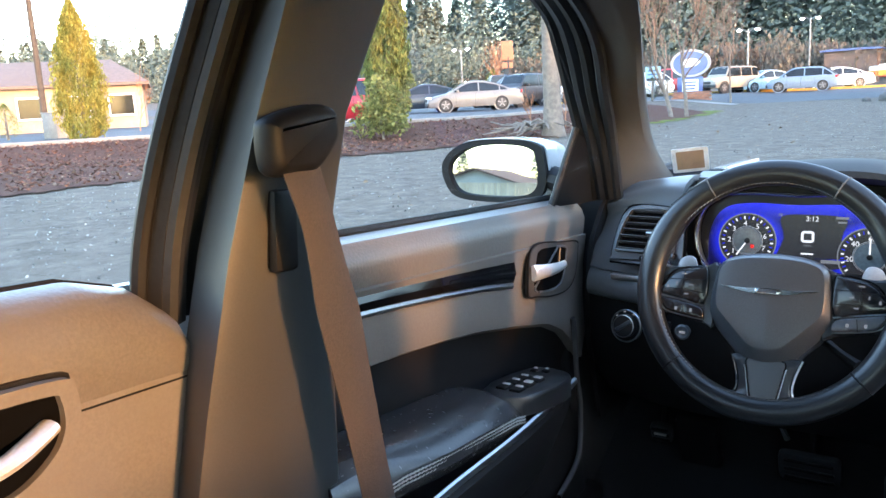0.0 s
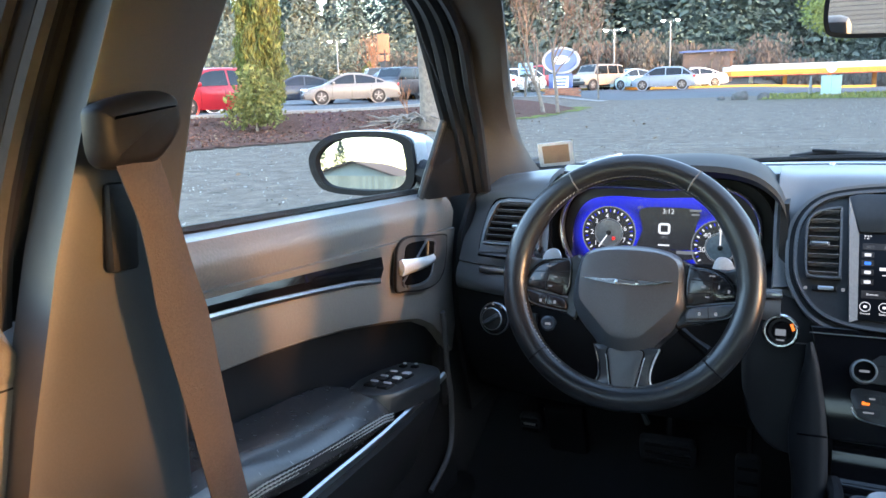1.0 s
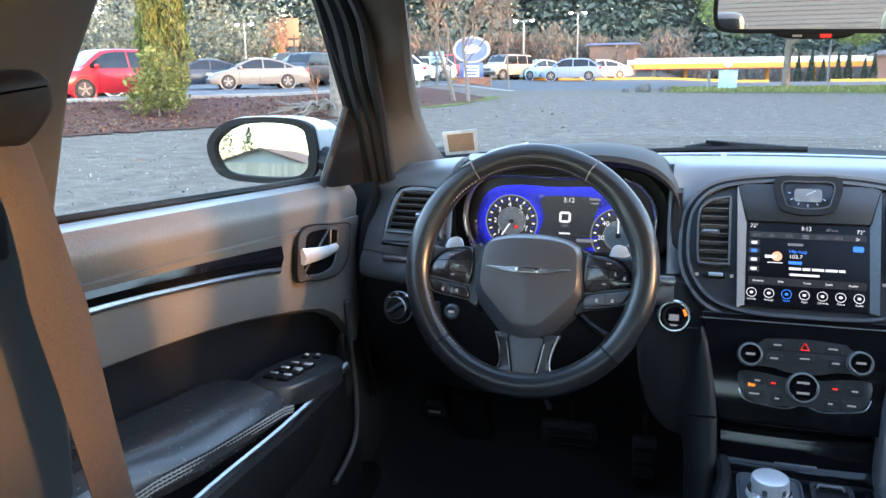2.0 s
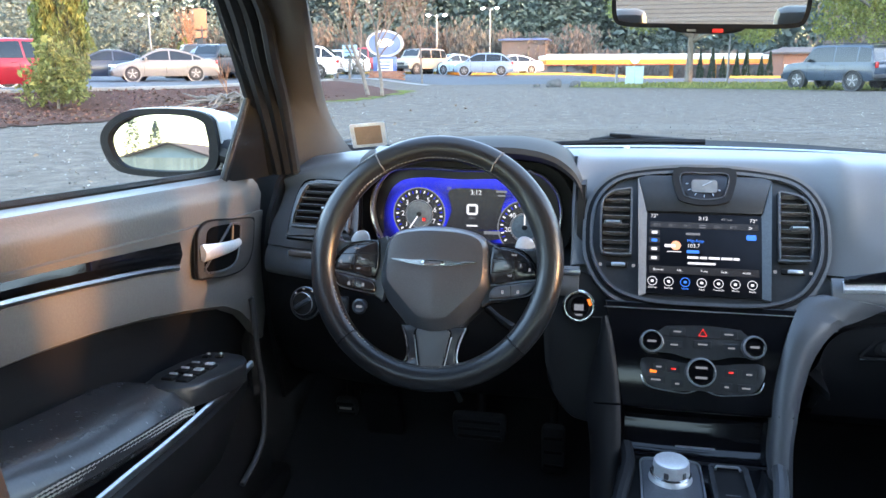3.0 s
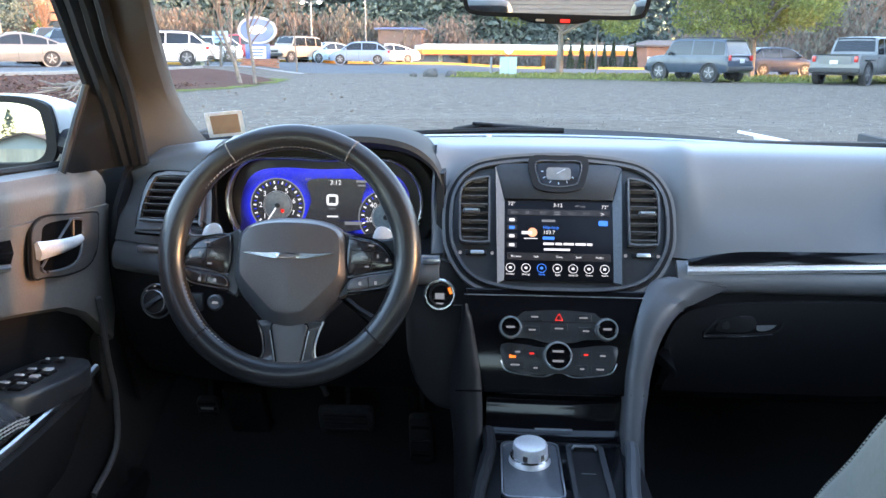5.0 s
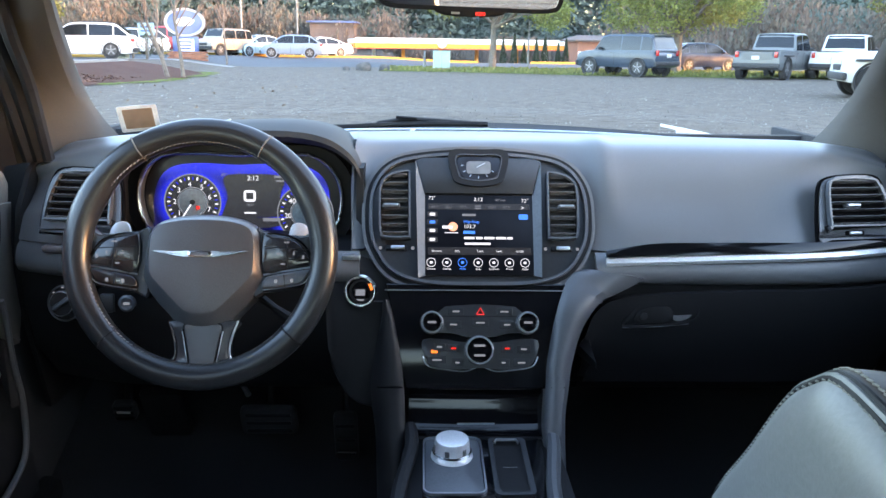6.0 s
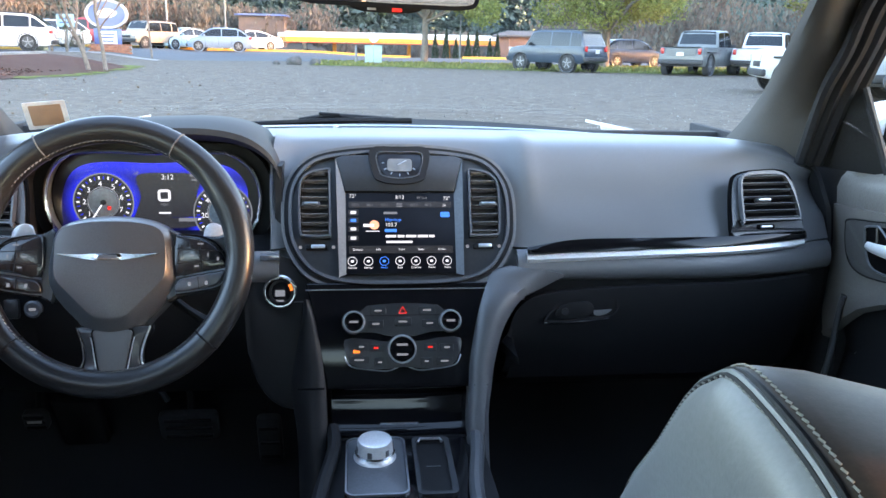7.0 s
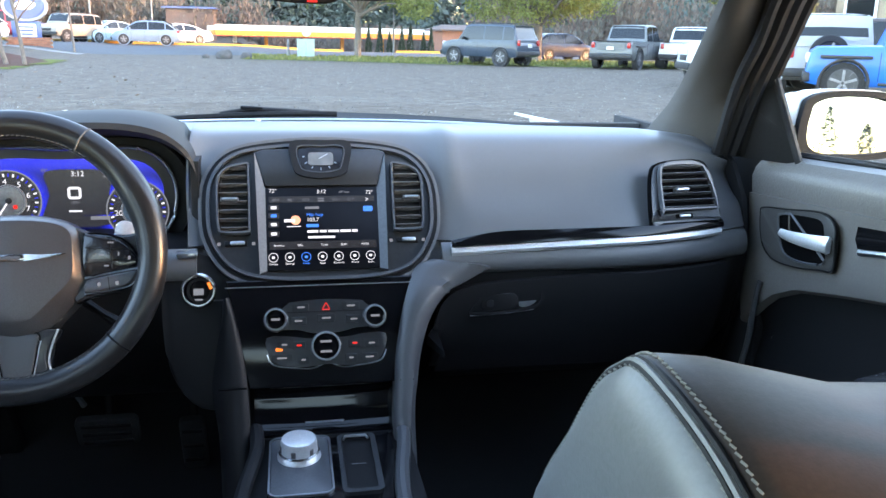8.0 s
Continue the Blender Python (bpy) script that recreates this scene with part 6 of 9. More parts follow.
# ---- seats ----
def seat_cushion(cx, name_label):
    st = thing("front_seat", (cx, 0.75, 0.32), name_label, "car seat", "front seats")
    rings = []
    for y, z, hw in ((0.50, 0.46, 0.245), (0.62, 0.49, 0.255), (0.80, 0.505, 0.262), (0.95, 0.515, 0.262), (1.04, 0.512, 0.255), (1.08, 0.495, 0.245), (1.095, 0.46, 0.235)):
        rings.append([(cx + q * hw, y, z + dz) for q, dz in ((-1, -0.13), (-1.02, -0.05), (-0.97, 0.0), (-0.85, 0.018), (-0.6, 0.008), (-0.3, -0.006), (0.3, -0.006), (0.6, 0.008), (0.85, 0.018), (0.97, 0.0), (1.02, -0.05), (1, -0.13))])
    part("cushion", loft(rings), M_SEAT, st, "black leather cushion", 60)
    for k in range(30):
        x = cx - 0.17 + 0.34 * k / 29
        part("stitch", box(0.007, 0.002, 0.002, pose(x, 1.066, 0.503 + 0.004 * math.cos(k * 0.21))), M_THREAD, st)
    part("seat_base", box(0.46, 0.5, 0.12, pose(cx, 0.75, 0.36), 0.02), M_RUBBER, st)
    return st


drv = seat_cushion(-0.39, "black leather driver's seat with pale stitching, reclined far back")
rings = []
for f in (0, 0.15, 0.4, 0.7, 0.9, 1.0):
    y, z, hw = 0.42 - 0.62 * f, 0.52 + 0.16 * f, 0.25 - 0.03 * f
    rings.append([(-0.39 + q * hw, y + dy, z + dz) for q, dy, dz in ((-1, 0.03, 0.05), (-0.8, 0.04, 0.07), (0, 0.02, 0.04), (0.8, 0.04, 0.07), (1, 0.03, 0.05), (1, -0.02, -0.04), (0, -0.03, -0.06), (-1, -0.02, -0.04))])
part("backrest", loft(rings), M_SEAT, drv)
pas = seat_cushion(0.39, "black leather passenger seat with double-stitched backrest seam")
# passenger backrest, leaning back: side section drawn out across the seat, with a stitched seam round its flank
BACK = [(0.726, 0.765), (0.655, 0.867), (0.614, 0.923), (0.584, 0.949), (0.545, 0.966), (0.46, 0.955), (0.405, 0.930), (0.385, 0.895), (0.40, 0.84), (0.47, 0.70), (0.56, 0.55), (0.66, 0.52), (0.74, 0.62)]


def back_ring(x, d, dy=0.0, dz=0.0):
    o = smooth(BACK, 4, True)
    o = inset(o, d) if d else o
    return [(x, y + dy, z + dz) for y, z in o]


rings = []
for x, d in ((0.1395, 0.048), (0.1410, 0.040), (0.1435, 0.030), (0.1475, 0.021), (0.1535, 0.012), (0.160, 0.006), (0.168, 0.0), (0.178, -0.001), (0.20, -0.002), (0.27, 0.004), (0.39, 0.012), (0.51, 0.004), (0.58, -0.002), (0.612, 0.0), (0.62, 0.006), (0.626, 0.016), (0.628, 0.030)):
    k = min(1.0, (x - 0.15) / 0.12, (0.63 - x) / 0.12)
    rings.append(back_ring(x, d, -0.035 * k, -0.010 * k))
# split by light: sky on the flank, warm glow on the face, both in colour
flank = [q for q in rings if q[0][0] <= 0.1605]
face = [q for q in rings if q[0][0] >= 0.1595]
back = part("backrest", loft(flank), M_SEAT, pas, "padded grey leather backrest flank, paled for sky light", 70)
part("back_panel", loft(face), M_SEATFACE, pas, "dark leather face of the backrest, browned for warm light", 70)
flank_d = lambda x: float(np.interp(x, (0.1475, 0.1535, 0.160, 0.168, 0.178, 0.20), (0.021, 0.012, 0.006, 0.0, -0.001, -0.002)))
for x, mat_, r in ((0.1568, M_VENT, 0.0022), (0.1590, M_SEAT, 0.0026), (0.1618, M_VENT, 0.0022)):
    k = min(1.0, (x - 0.15) / 0.12)
    part("seam", sweep(back_ring(x, flank_d(x) - 0.0006, -0.035 * k, -0.010 * k), r, 6, closed=True), mat_, back)
for x in (0.1553, 0.1665):
    k = min(1.0, (x - 0.15) / 0.12)
    o = back_ring(x, flank_d(x) - 0.0010, -0.035 * k, -0.010 * k)
    for i in range(len(o)):
        p, q = Vector(o[i]), Vector(o[(i + 1) % len(o)])
        n = max(1, int((q - p).length / 0.0050))
        for j in range(n):
            c = p.lerp(q, (j + 0.5) / n)
            if c.z > 0.80 and c.y < 0.70:
                part("stitch", sweep([c - (q - p).normalized() * 0.0018 - Vector((0.0008, 0, 0)), c + (q - p).normalized() * 0.0018 + Vector((0.0008, 0, 0))], 0.0009, 4), M_SEATTHREAD, back)
part("headrest", box(0.27, 0.11, 0.17, pose(0.39, 0.40, 1.075, 14, 0, 0), 0.045), M_SEAT, pas)
for x in (0.33, 0.45):
    part("headrest_post", sweep([(x, 0.43, 0.93), (x, 0.405, 1.02)], 0.007, 8), M_CHROME, pas)


# ================= outside =================
M_GRAVEL = material("grey_gravel", (0.185, 0.15, 0.117), 0.95, spec=0.25, second=(0.04, 0.034, 0.028), scale=3.0, detail=14, bump=1.0, bump_scale=12, stain=0.35, stain_scale=0.45, grit=0.8)
M_STONE = material("pale_pebble", (0.28, 0.27, 0.25), 0.85, second=(0.12, 0.115, 0.11), scale=30, island=0.6)
M_LEAFLITTER = material("fallen_leaf", (0.17, 0.115, 0.075), 0.8, second=(0.11, 0.075, 0.05), scale=30, island=0.6)
M_MULCH = material("bark_mulch", (0.115, 0.058, 0.042), 0.95, second=(0.06, 0.033, 0.026), scale=14, spec=0.05, bump=1.0, bump_scale=12, stain=0.35, stain_scale=0.8)
M_ASPHALT = material("worn_asphalt", (0.085, 0.088, 0.095), 0.85, spec=0.25, second=(0.065, 0.067, 0.073), scale=18, bump=0.4, bump_scale=40, stain=0.2, stain_scale=0.4)
M_GRASS = material("mossy_grass", (0.15, 0.16, 0.04), 0.9, spec=0.05, second=(0.07, 0.10, 0.025), scale=6, bump=0.9, bump_scale=20, stain=0.3, stain_scale=0.7)
M_BLADE = material("grass_blade", (0.14, 0.17, 0.045), 0.8, second=(0.20, 0.19, 0.06), scale=8, island=0.4, leaf=0.45)
M_KERB = material("concrete_kerb", (0.24, 0.23, 0.215), 0.85, second=(0.18, 0.173, 0.165), scale=9, bump=0.3, bump_scale=60, stain=0.25, stain_scale=1.2)
M_YELLOW = material("yellow_kerb_paint", (0.60, 0.36, 0.05), 0.7, second=(0.5, 0.3, 0.05), scale=6, stain=0.3, stain_scale=1.5)
M_BARK = material("grey_bark", (0.20, 0.165, 0.14), 0.9, second=(0.12, 0.10, 0.085), scale=9, bump=0.8, bump_scale=14, stain=0.3, stain_scale=2)
M_TWIG = material("bare_twig", (0.17, 0.12, 0.09), 0.9, second=(0.11, 0.08, 0.065), scale=9, island=0.3)
M_REDTWIG = material("russet_twig", (0.30, 0.14, 0.07), 0.9, second=(0.2, 0.1, 0.06), scale=9, island=0.35)
M_CYPRESS = material("cypress_leaf", (0.12, 0.16, 0.05), 0.8, second=(0.17, 0.17, 0.045), scale=5, island=0.5, leaf=0.45)
# cypress green turned gold: the low sun on it is in the colour
M_SUNLEAF = material("sun_tinted_cypress_leaf", (0.30, 0.25, 0.05), 0.8, second=(0.17, 0.19, 0.045), scale=1.5, island=0.35, leaf=0.45)
M_BROAD = material("yellow_green_leaf", (0.30, 0.30, 0.085), 0.7, second=(0.19, 0.23, 0.07), scale=1.2, island=0.3, leaf=0.45)
M_SHRUB = material("pale_shrub_leaf", (0.24, 0.22, 0.07), 0.7, second=(0.14, 0.16, 0.05), scale=6, island=0.5, leaf=0.45)
# paled and blued: distance haze is put into the leaf colour
M_CONIFER = material("hazy_conifer", (0.135, 0.175, 0.165), 0.9, second=(0.165, 0.19, 0.155), scale=0.09, island=0.12, spec=0.05, leaf=0.35)
M_HEDGE = material("dark_evergreen", (0.03, 0.05, 0.025), 0.85, second=(0.045, 0.06, 0.03), scale=4, island=0.5, leaf=0.45)
M_ROCK = material("dark_rock", (0.10, 0.09, 0.085), 0.9, second=(0.06, 0.06, 0.055), scale=5, bump=0.8, bump_scale=8)
M_BRICK = material("red_brick", (0.34, 0.15, 0.09), 0.85, second=(0.26, 0.11, 0.07), scale=12, vary=0.2, bump=0.3, bump_scale=50)
M_CREAM = material("cream_wall", (0.26, 0.20, 0.14), 0.8, second=(0.34, 0.27, 0.19), scale=4, stain=0.12, stain_scale=1)
M_ROOFTILE = material("brown_shingle", (0.16, 0.11, 0.09), 0.9, second=(0.11, 0.08, 0.07), scale=6, bump=0.5, bump_scale=10, stain=0.2, stain_scale=0.7)
M_WHITEFASCIA = material("white_fascia", (0.75, 0.75, 0.73), 0.5, second=(0.7, 0.7, 0.68), scale=3, stain=0.1, stain_scale=0.7)
M_ORANGEFASCIA = material("orange_fascia", (0.75, 0.30, 0.03), 0.5, second=(0.7, 0.26, 0.03), scale=3)
M_REDFASCIA = material("red_fascia", (0.6, 0.05, 0.02), 0.5, scale=3)
M_SIGNBLUE = material("blue_sign", (0.07, 0.11, 0.28), 0.3, second=(0.06, 0.095, 0.25), scale=3, coat=0.4)
M_SIGNRIM = material("silver_sign_rim", (0.38, 0.40, 0.44), 0.45, scale=3, stain=0.1, stain_scale=2)
M_TEALBOX = material("pale_green_cabinet", (0.33, 0.45, 0.40), 0.6, second=(0.29, 0.40, 0.36), scale=4, stain=0.12, stain_scale=2)
M_POLE = material("galvanised_pole", (0.22, 0.225, 0.23), 0.6, 0.3, scale=6)
M_DARKPOLE = material("dark_pole", (0.06, 0.045, 0.035), 0.8, scale=8)
M_LAMP = glow("street_lamp_light", (1.0, 0.93, 0.78), 40.0)
M_FENCE = material("pale_fence_board", (0.62, 0.52, 0.36), 0.8, second=(0.52, 0.43, 0.3), scale=4, vary=0.15, stain=0.15, stain_scale=1.5)
M_SHEDWALL = material("pale_green_siding", (0.42, 0.45, 0.42), 0.8, second=(0.38, 0.41, 0.385), scale=3, stain=0.1, stain_scale=1)
M_TYRE = material("tyre_rubber", (0.015, 0.015, 0.016), 0.8, scale=20)
M_RIM = material("alloy_rim", (0.26, 0.26, 0.27), 0.45, 0.6, scale=10)
M_RIMDARK = material("rim_depth", (0.07, 0.07, 0.073), 0.5, 0.4, scale=10)
M_CARGLASS = material("dark_car_glass", (0.012, 0.015, 0.019), 0.10, scale=3, spec=0.35)
M_PLASTIC = material("grey_car_plastic", (0.03, 0.03, 0.032), 0.6, scale=20)
M_TAIL = material("red_lamp_lens", (0.45, 0.02, 0.02), 0.2, scale=10, coat=0.6)
M_HEAD = material("clear_lamp_lens", (0.7, 0.72, 0.74), 0.15, scale=10, coat=0.6)
M_PLATE = material("plain_plate", (0.6, 0.6, 0.6), 0.5, scale=10)


def land(x, y):
    """Height of the ground: level gravel, a raised car park beyond the bed, a rise past the street and a dip at the fuel stop."""
    s = (x + 21) * -0.715 + (y - 15.5) * 0.70
    lot = 0.36 * step(-5, 0, s) * step(-9, -13, x)
    far = 0.26 * step(48, 58, y) * step(3, -4, x)
    dip = -3.4 * step(62, 72, y) * step(-5, 0, x) * step(60, 40, x)
    rise = 2.0 * step(95, 160, y) + 2.0 * step(-50, -90, x) * step(-20, 20, y)
    return max(lot, far) + dip + rise


def axis(lo, hi, fine0, fine1, d, grow=1.35):
    out, v, q = [], fine0, d
    while v <= fine1:
        out.append(v)
        v += d
    while out[-1] < hi:
        q *= grow
        out.append(min(hi, out[-1] + q))
    q = d
    while out[0] > lo:
        q *= grow
        out.insert(0, max(lo, out[0] - q))
    return out


def sheet(name, xs, ys, mat, lift=0.0, **tags):
    me = bpy.data.meshes.new(name)
    vs = [(x, y, land(x, y) + lift) for y in ys for x in xs]
    n = len(xs)
    me.from_pydata(vs, [], [(j * n + i, j * n + i + 1, (j + 1) * n + i + 1, (j + 1) * n + i) for j in range(len(ys) - 1) for i in range(n - 1)])
    me.materials.append(mat)
    me.shade_smooth()
    return tagged(new(name, me), **tags)


sheet("ground", axis(-1500, 1500, -45, 45, 1.0), axis(-1500, 1500, -10, 90, 1.0), M_GRAVEL, label="open grey gravel ground with scattered pebbles", category="ground", kind="structure")


def strip(name, line_a, line_b, mat, lift, nu=4, wobble=0.0, **tags):
    """A skin laid on the land between two lines."""
    a, b = smooth(line_a, 8), smooth(line_b, 8)
    k = max(len(a), len(b))
    def pick(line, f):
        i = f * (len(line) - 1)
        j = min(int(i), len(line) - 2)
        return Vector(line[j]).lerp(Vector(line[j + 1]), i - j)
    rnd = random.Random(len(name) * 7 + k)
    vs, rows = [], 0
    for i in range(k * 2):
        f = i / (k * 2 - 1)
        p, q = pick(a, f), pick(b, f)
        w = rnd.uniform(-wobble, wobble)
        for j in range(nu + 1):
            g = j / nu
            c = p.lerp(q, g) + (q - p).normalized() * (w if j == 0 else 0)
            e = 0.0 if 0 < j < nu else -lift * 0.5
            vs.append((c.x, c.y, land(c.x, c.y) + lift + e))
        rows += 1
    n = nu + 1
    me = bpy.data.meshes.new(name)
    me.from_pydata(vs, [], [(r * n + j, r * n + j + 1, (r + 1) * n + j + 1, (r + 1) * n + j) for r in range(rows - 1) for j in range(nu)])
    me.materials.append(mat)
    me.shade_smooth()
    return tagged(new(name, me), **tags)


BED_NEAR = [(-14.5, -6), (-13.2, 2), (-12.4, 6.9), (-12.1, 9), (-11.7, 12.5), (-10.4, 14.6), (-9.2, 17.5), (-8.9, 20), (-9.0, 23), (-8.3, 26), (-8.3, 30), (-9.2, 33.5), (-11, 35)]
BED_FAR = [(-40, -4), (-32, 4), (-26, 10.3), (-21, 15.5), (-19, 17.5), (-17, 19.6), (-15, 21.7), (-13.6, 23.4), (-13.1, 25.5), (-13.0, 28), (-12.9, 30), (-12.8, 32.5), (-12.6, 35)]
strip("mulch_bed", BED_NEAR, BED_FAR, M_MULCH, 0.05, 14, 0.25, label="raised bed of reddish bark mulch", category="planting bed", kind="structure")
strip("car_park", [(x - 0.3, y + 0.3) for x, y in BED_FAR], [(-75, 20), (-70, 30), (-65, 36), (-60, 42), (-55, 46), (-50, 50), (-42, 52), (-36, 53), (-30, 53), (-25, 52), (-20, 48), (-16, 42), (-14, 38)], M_ASPHALT, 0.02, 16, label="grey asphalt car park beyond the bed", category="car park", kind="structure")
strip("road", [(-70, 47), (-40, 45), (-22, 43), (-10, 42.5), (0, 46.5), (10, 47), (30, 47), (70, 46)], [(-70, 62), (-40, 61), (-22, 60.5), (-10, 60), (0, 60.5), (10, 61), (30, 61), (70, 60)], M_ASPHALT, 0.018, 8, label="two-lane asphalt street past the lot", category="road", kind="structure")
strip("grass_verge", [(-2.2, 38.6), (1.5, 38.0), (5, 36.8), (7, 35.8), (12, 35.0), (20, 34.5), (34, 33)], [(-1.2, 41), (1.0, 46), (5, 46.3), (8, 46.4), (12, 46.4), (20, 46.4), (34, 46)], M_GRASS, 0.03, 8, 0.2, label="strip of short mossy grass beside the street", category="grass", kind="structure")
strip("moss_edge", [(-8.7, 22.6), (-8.0, 25.8), (-8.0, 30), (-8.6, 33.8)], [(-9.7, 22.6), (-9.0, 25.8), (-8.9, 30), (-9.6, 33.4)], M_GRASS, 0.03, 3, 0.35, label="thin mossy grass edge of the bed", category="grass", kind="structure")
strip("sidewalk", [(-22, 41.2), (-16, 40.6), (-12, 40.4), (-9.5, 40.6)], [(-22, 42.6), (-16, 42.0), (-12, 41.8), (-9.5, 42.0)], M_KERB, 0.035, 3, label="pale concrete sidewalk by the sign", category="sidewalk", kind="structure")


def kerb(line, mat, h, label):
    pts = smooth(line, 6)
    rings = []
    for i, p in enumerate(pts):
        d = (Vector(pts[min(i + 1, len(pts) - 1)]) - Vector(pts[max(i - 1, 0)])).normalized()
        nrm = Vector((-d.y, d.x))
        z = land(*p)
        rings.append([(p[0] + nrm.x * a, p[1] + nrm.y * a, z + b) for a, b in ((-0.09, -0.1), (-0.09, h - 0.03), (-0.06, h), (0.06, h), (0.09, h - 0.03), (0.09, -0.1))])
    return solo("kerb", loft(rings), mat, label, "kerb", kind="structure")


kerb([(x, y) for x, y in BED_FAR], M_KERB, 0.14, "pale concrete kerb of the car park")
kerb([(-60, 61.2), (-30, 60.8), (-10, 60.2), (0, 60.6), (4, 61)], M_YELLOW, 0.16, "yellow-painted kerb across the street")
kerb([(8, 61.4), (20, 61.6), (34, 61.5)], M_YELLOW, 0.16, "yellow-painted kerb across the street")
kerb([(-22, 44.4), (-19, 43.8), (-16.5, 43.3)], M_YELLOW, 0.15, "yellow-painted kerb beside the sign")


def quads(name, centres, sizes, mat, rng, flat=0.0, long=1.0, upright=0.0, parent=None, **tags):
    """Many small leaves or chips as one mesh, each a bent quad of its own."""
    n = len(centres)
    c = np.asarray(centres, float)
    a = rng.normal(size=(n, 3))
    a[:, 2] *= (1 - flat)
    if upright:
        a[:, :2] *= (1 - upright)
        a[:, 2] = np.abs(a[:, 2]) + upright
    a /= np.linalg.norm(a, axis=1, keepdims=True)
    b = rng.normal(size=(n, 3))
    b[:, 2] *= (1 - flat)
    b -= (b * a).sum(1, keepdims=True) * a
    b /= np.linalg.norm(b, axis=1, keepdims=True) + 1e-9
    s = np.asarray(sizes, float).reshape(-1, 1)
    nrm = np.cross(a, b) * s * 0.22
    v = np.stack([c - a * s * long, c + b * s * 0.5 + nrm, c + a * s * long, c - b * s * 0.5 + nrm], 1).reshape(-1, 3)
    f = np.arange(4 * n).reshape(-1, 4)
    me = bpy.data.meshes.new(name)
    me.from_pydata(v.tolist(), [], f.tolist())
    me.materials.append(mat)
    ob = new(name, me)
    if parent:
        ob.parent = parent
    return tagged(ob, **tags)


def scatter(n, box_, rng, keep=lambda x, y: True):
    out = []
    while len(out) < n:
        x, y = rng.uniform(box_[0], box_[1]), rng.uniform(box_[2], box_[3])
        if keep(x, y):
            out.append((x, y))
    return out


rng = np.random.default_rng(5)


def in_bed(x, y):
    return -30 < x and y > 0 and x < -9.2 - 0.0 * y and (x + 21) * -0.715 + (y - 15.5) * 0.70 < -0.3 and x < np.interp(y, [p[1] for p in BED_NEAR], [p[0] for p in BED_NEAR]) - 0.2


pts = scatter(17000, (-14, 16, 3, 36), rng, lambda x, y: not in_bed(x, y) and rng.random() < 14.0 / (6 + y))
quads("gravel_pebbles", [(x, y, land(x, y) + 0.012) for x, y in pts], rng.uniform(0.008, 0.03, len(pts)), M_STONE, rng, 0.5, 0.7, label="loose pale pebbles strewn over the gravel", category="gravel", kind="stuff")
pts = scatter(1300, (-26, -2, 5, 34), rng, lambda x, y: in_bed(x, y) or rng.random() < 0.12)
quads("fallen_leaves", [(x, y, land(x, y) + (0.07 if in_bed(x, y) else 0.02)) for x, y in pts], rng.uniform(0.03, 0.07, len(pts)), M_LEAFLITTER, rng, 0.75, 0.8, label="brown fallen leaves scattered on bed and gravel", category="leaves", kind="stuff")
pts = scatter(9000, (-27, -8.5, 3, 34), rng, in_bed)
quads("bark_chips", [(x, y, land(x, y) + 0.06) for x, y in pts], rng.uniform(0.03, 0.08, len(pts)), material("bark_chip", (0.14, 0.06, 0.04), 0.9, second=(0.07, 0.035, 0.025), scale=9, island=0.6), rng, 0.6, 0.9, label="loose reddish bark chips on the bed", category="mulch", kind="stuff")
pts = scatter(5200, (-2, 24, 35.5, 46), rng, lambda x, y: y > np.interp(x, (-2.2, 1.5, 5, 7, 12, 24), (38.6, 38.0, 36.8, 35.8, 35.0, 34.2)))
quads("grass_blades", [(x, y, land(x, y) + 0.06) for x, y in pts], rng.uniform(0.05, 0.12, len(pts)), M_BLADE, rng, 0.0, 1.0, 0.7, label="short grass blades on the verge", category="grass", kind="stuff")


# ---- trees ----
def limbs(base, height, rng, forks=4, spread=0.5, r0=0.12, levels=3, lean=0.0):
    """Tapered trunk and limbs as runs of points with radii."""
    runs = []
    def grow(p, d, length, r, lvl):
        pts, rad, q = [p.copy()], [r], p.copy()
        for i in range(4):
            d = (d + Vector(rng.normal(size=3) * 0.10) + Vector((0, 0, 0.05))).normalized()
            q = q + d * length / 4
            pts.append(q.copy())
            rad.append(r * (1 - 0.6 * (i + 1) / 4))
        runs.append((pts, rad))
        if lvl > 0:
            for k in range(forks):
                f = rng.uniform(0.35, 1.0)
                i = min(3, int(f * 4))
                a = rng.uniform(0, 2 * math.pi)
                nd = (d + Vector((math.cos(a), math.sin(a), 0.15)) * spread * rng.uniform(0.6, 1.3)).normalized()
                grow(pts[i].lerp(pts[i + 1], f * 4 - i if f < 1 else 1.0), nd, length * rng.uniform(0.5, 0.75), max(0.006, rad[i] * 0.55), lvl - 1)
    grow(Vector(base), Vector((lean, 0, 1)).normalized(), height, r0, levels)
    return runs


def wood(runs, sides=6):
    return join(*[sweep(p, list(r), sides if r[0] > 0.03 else 4) for p, r in runs])


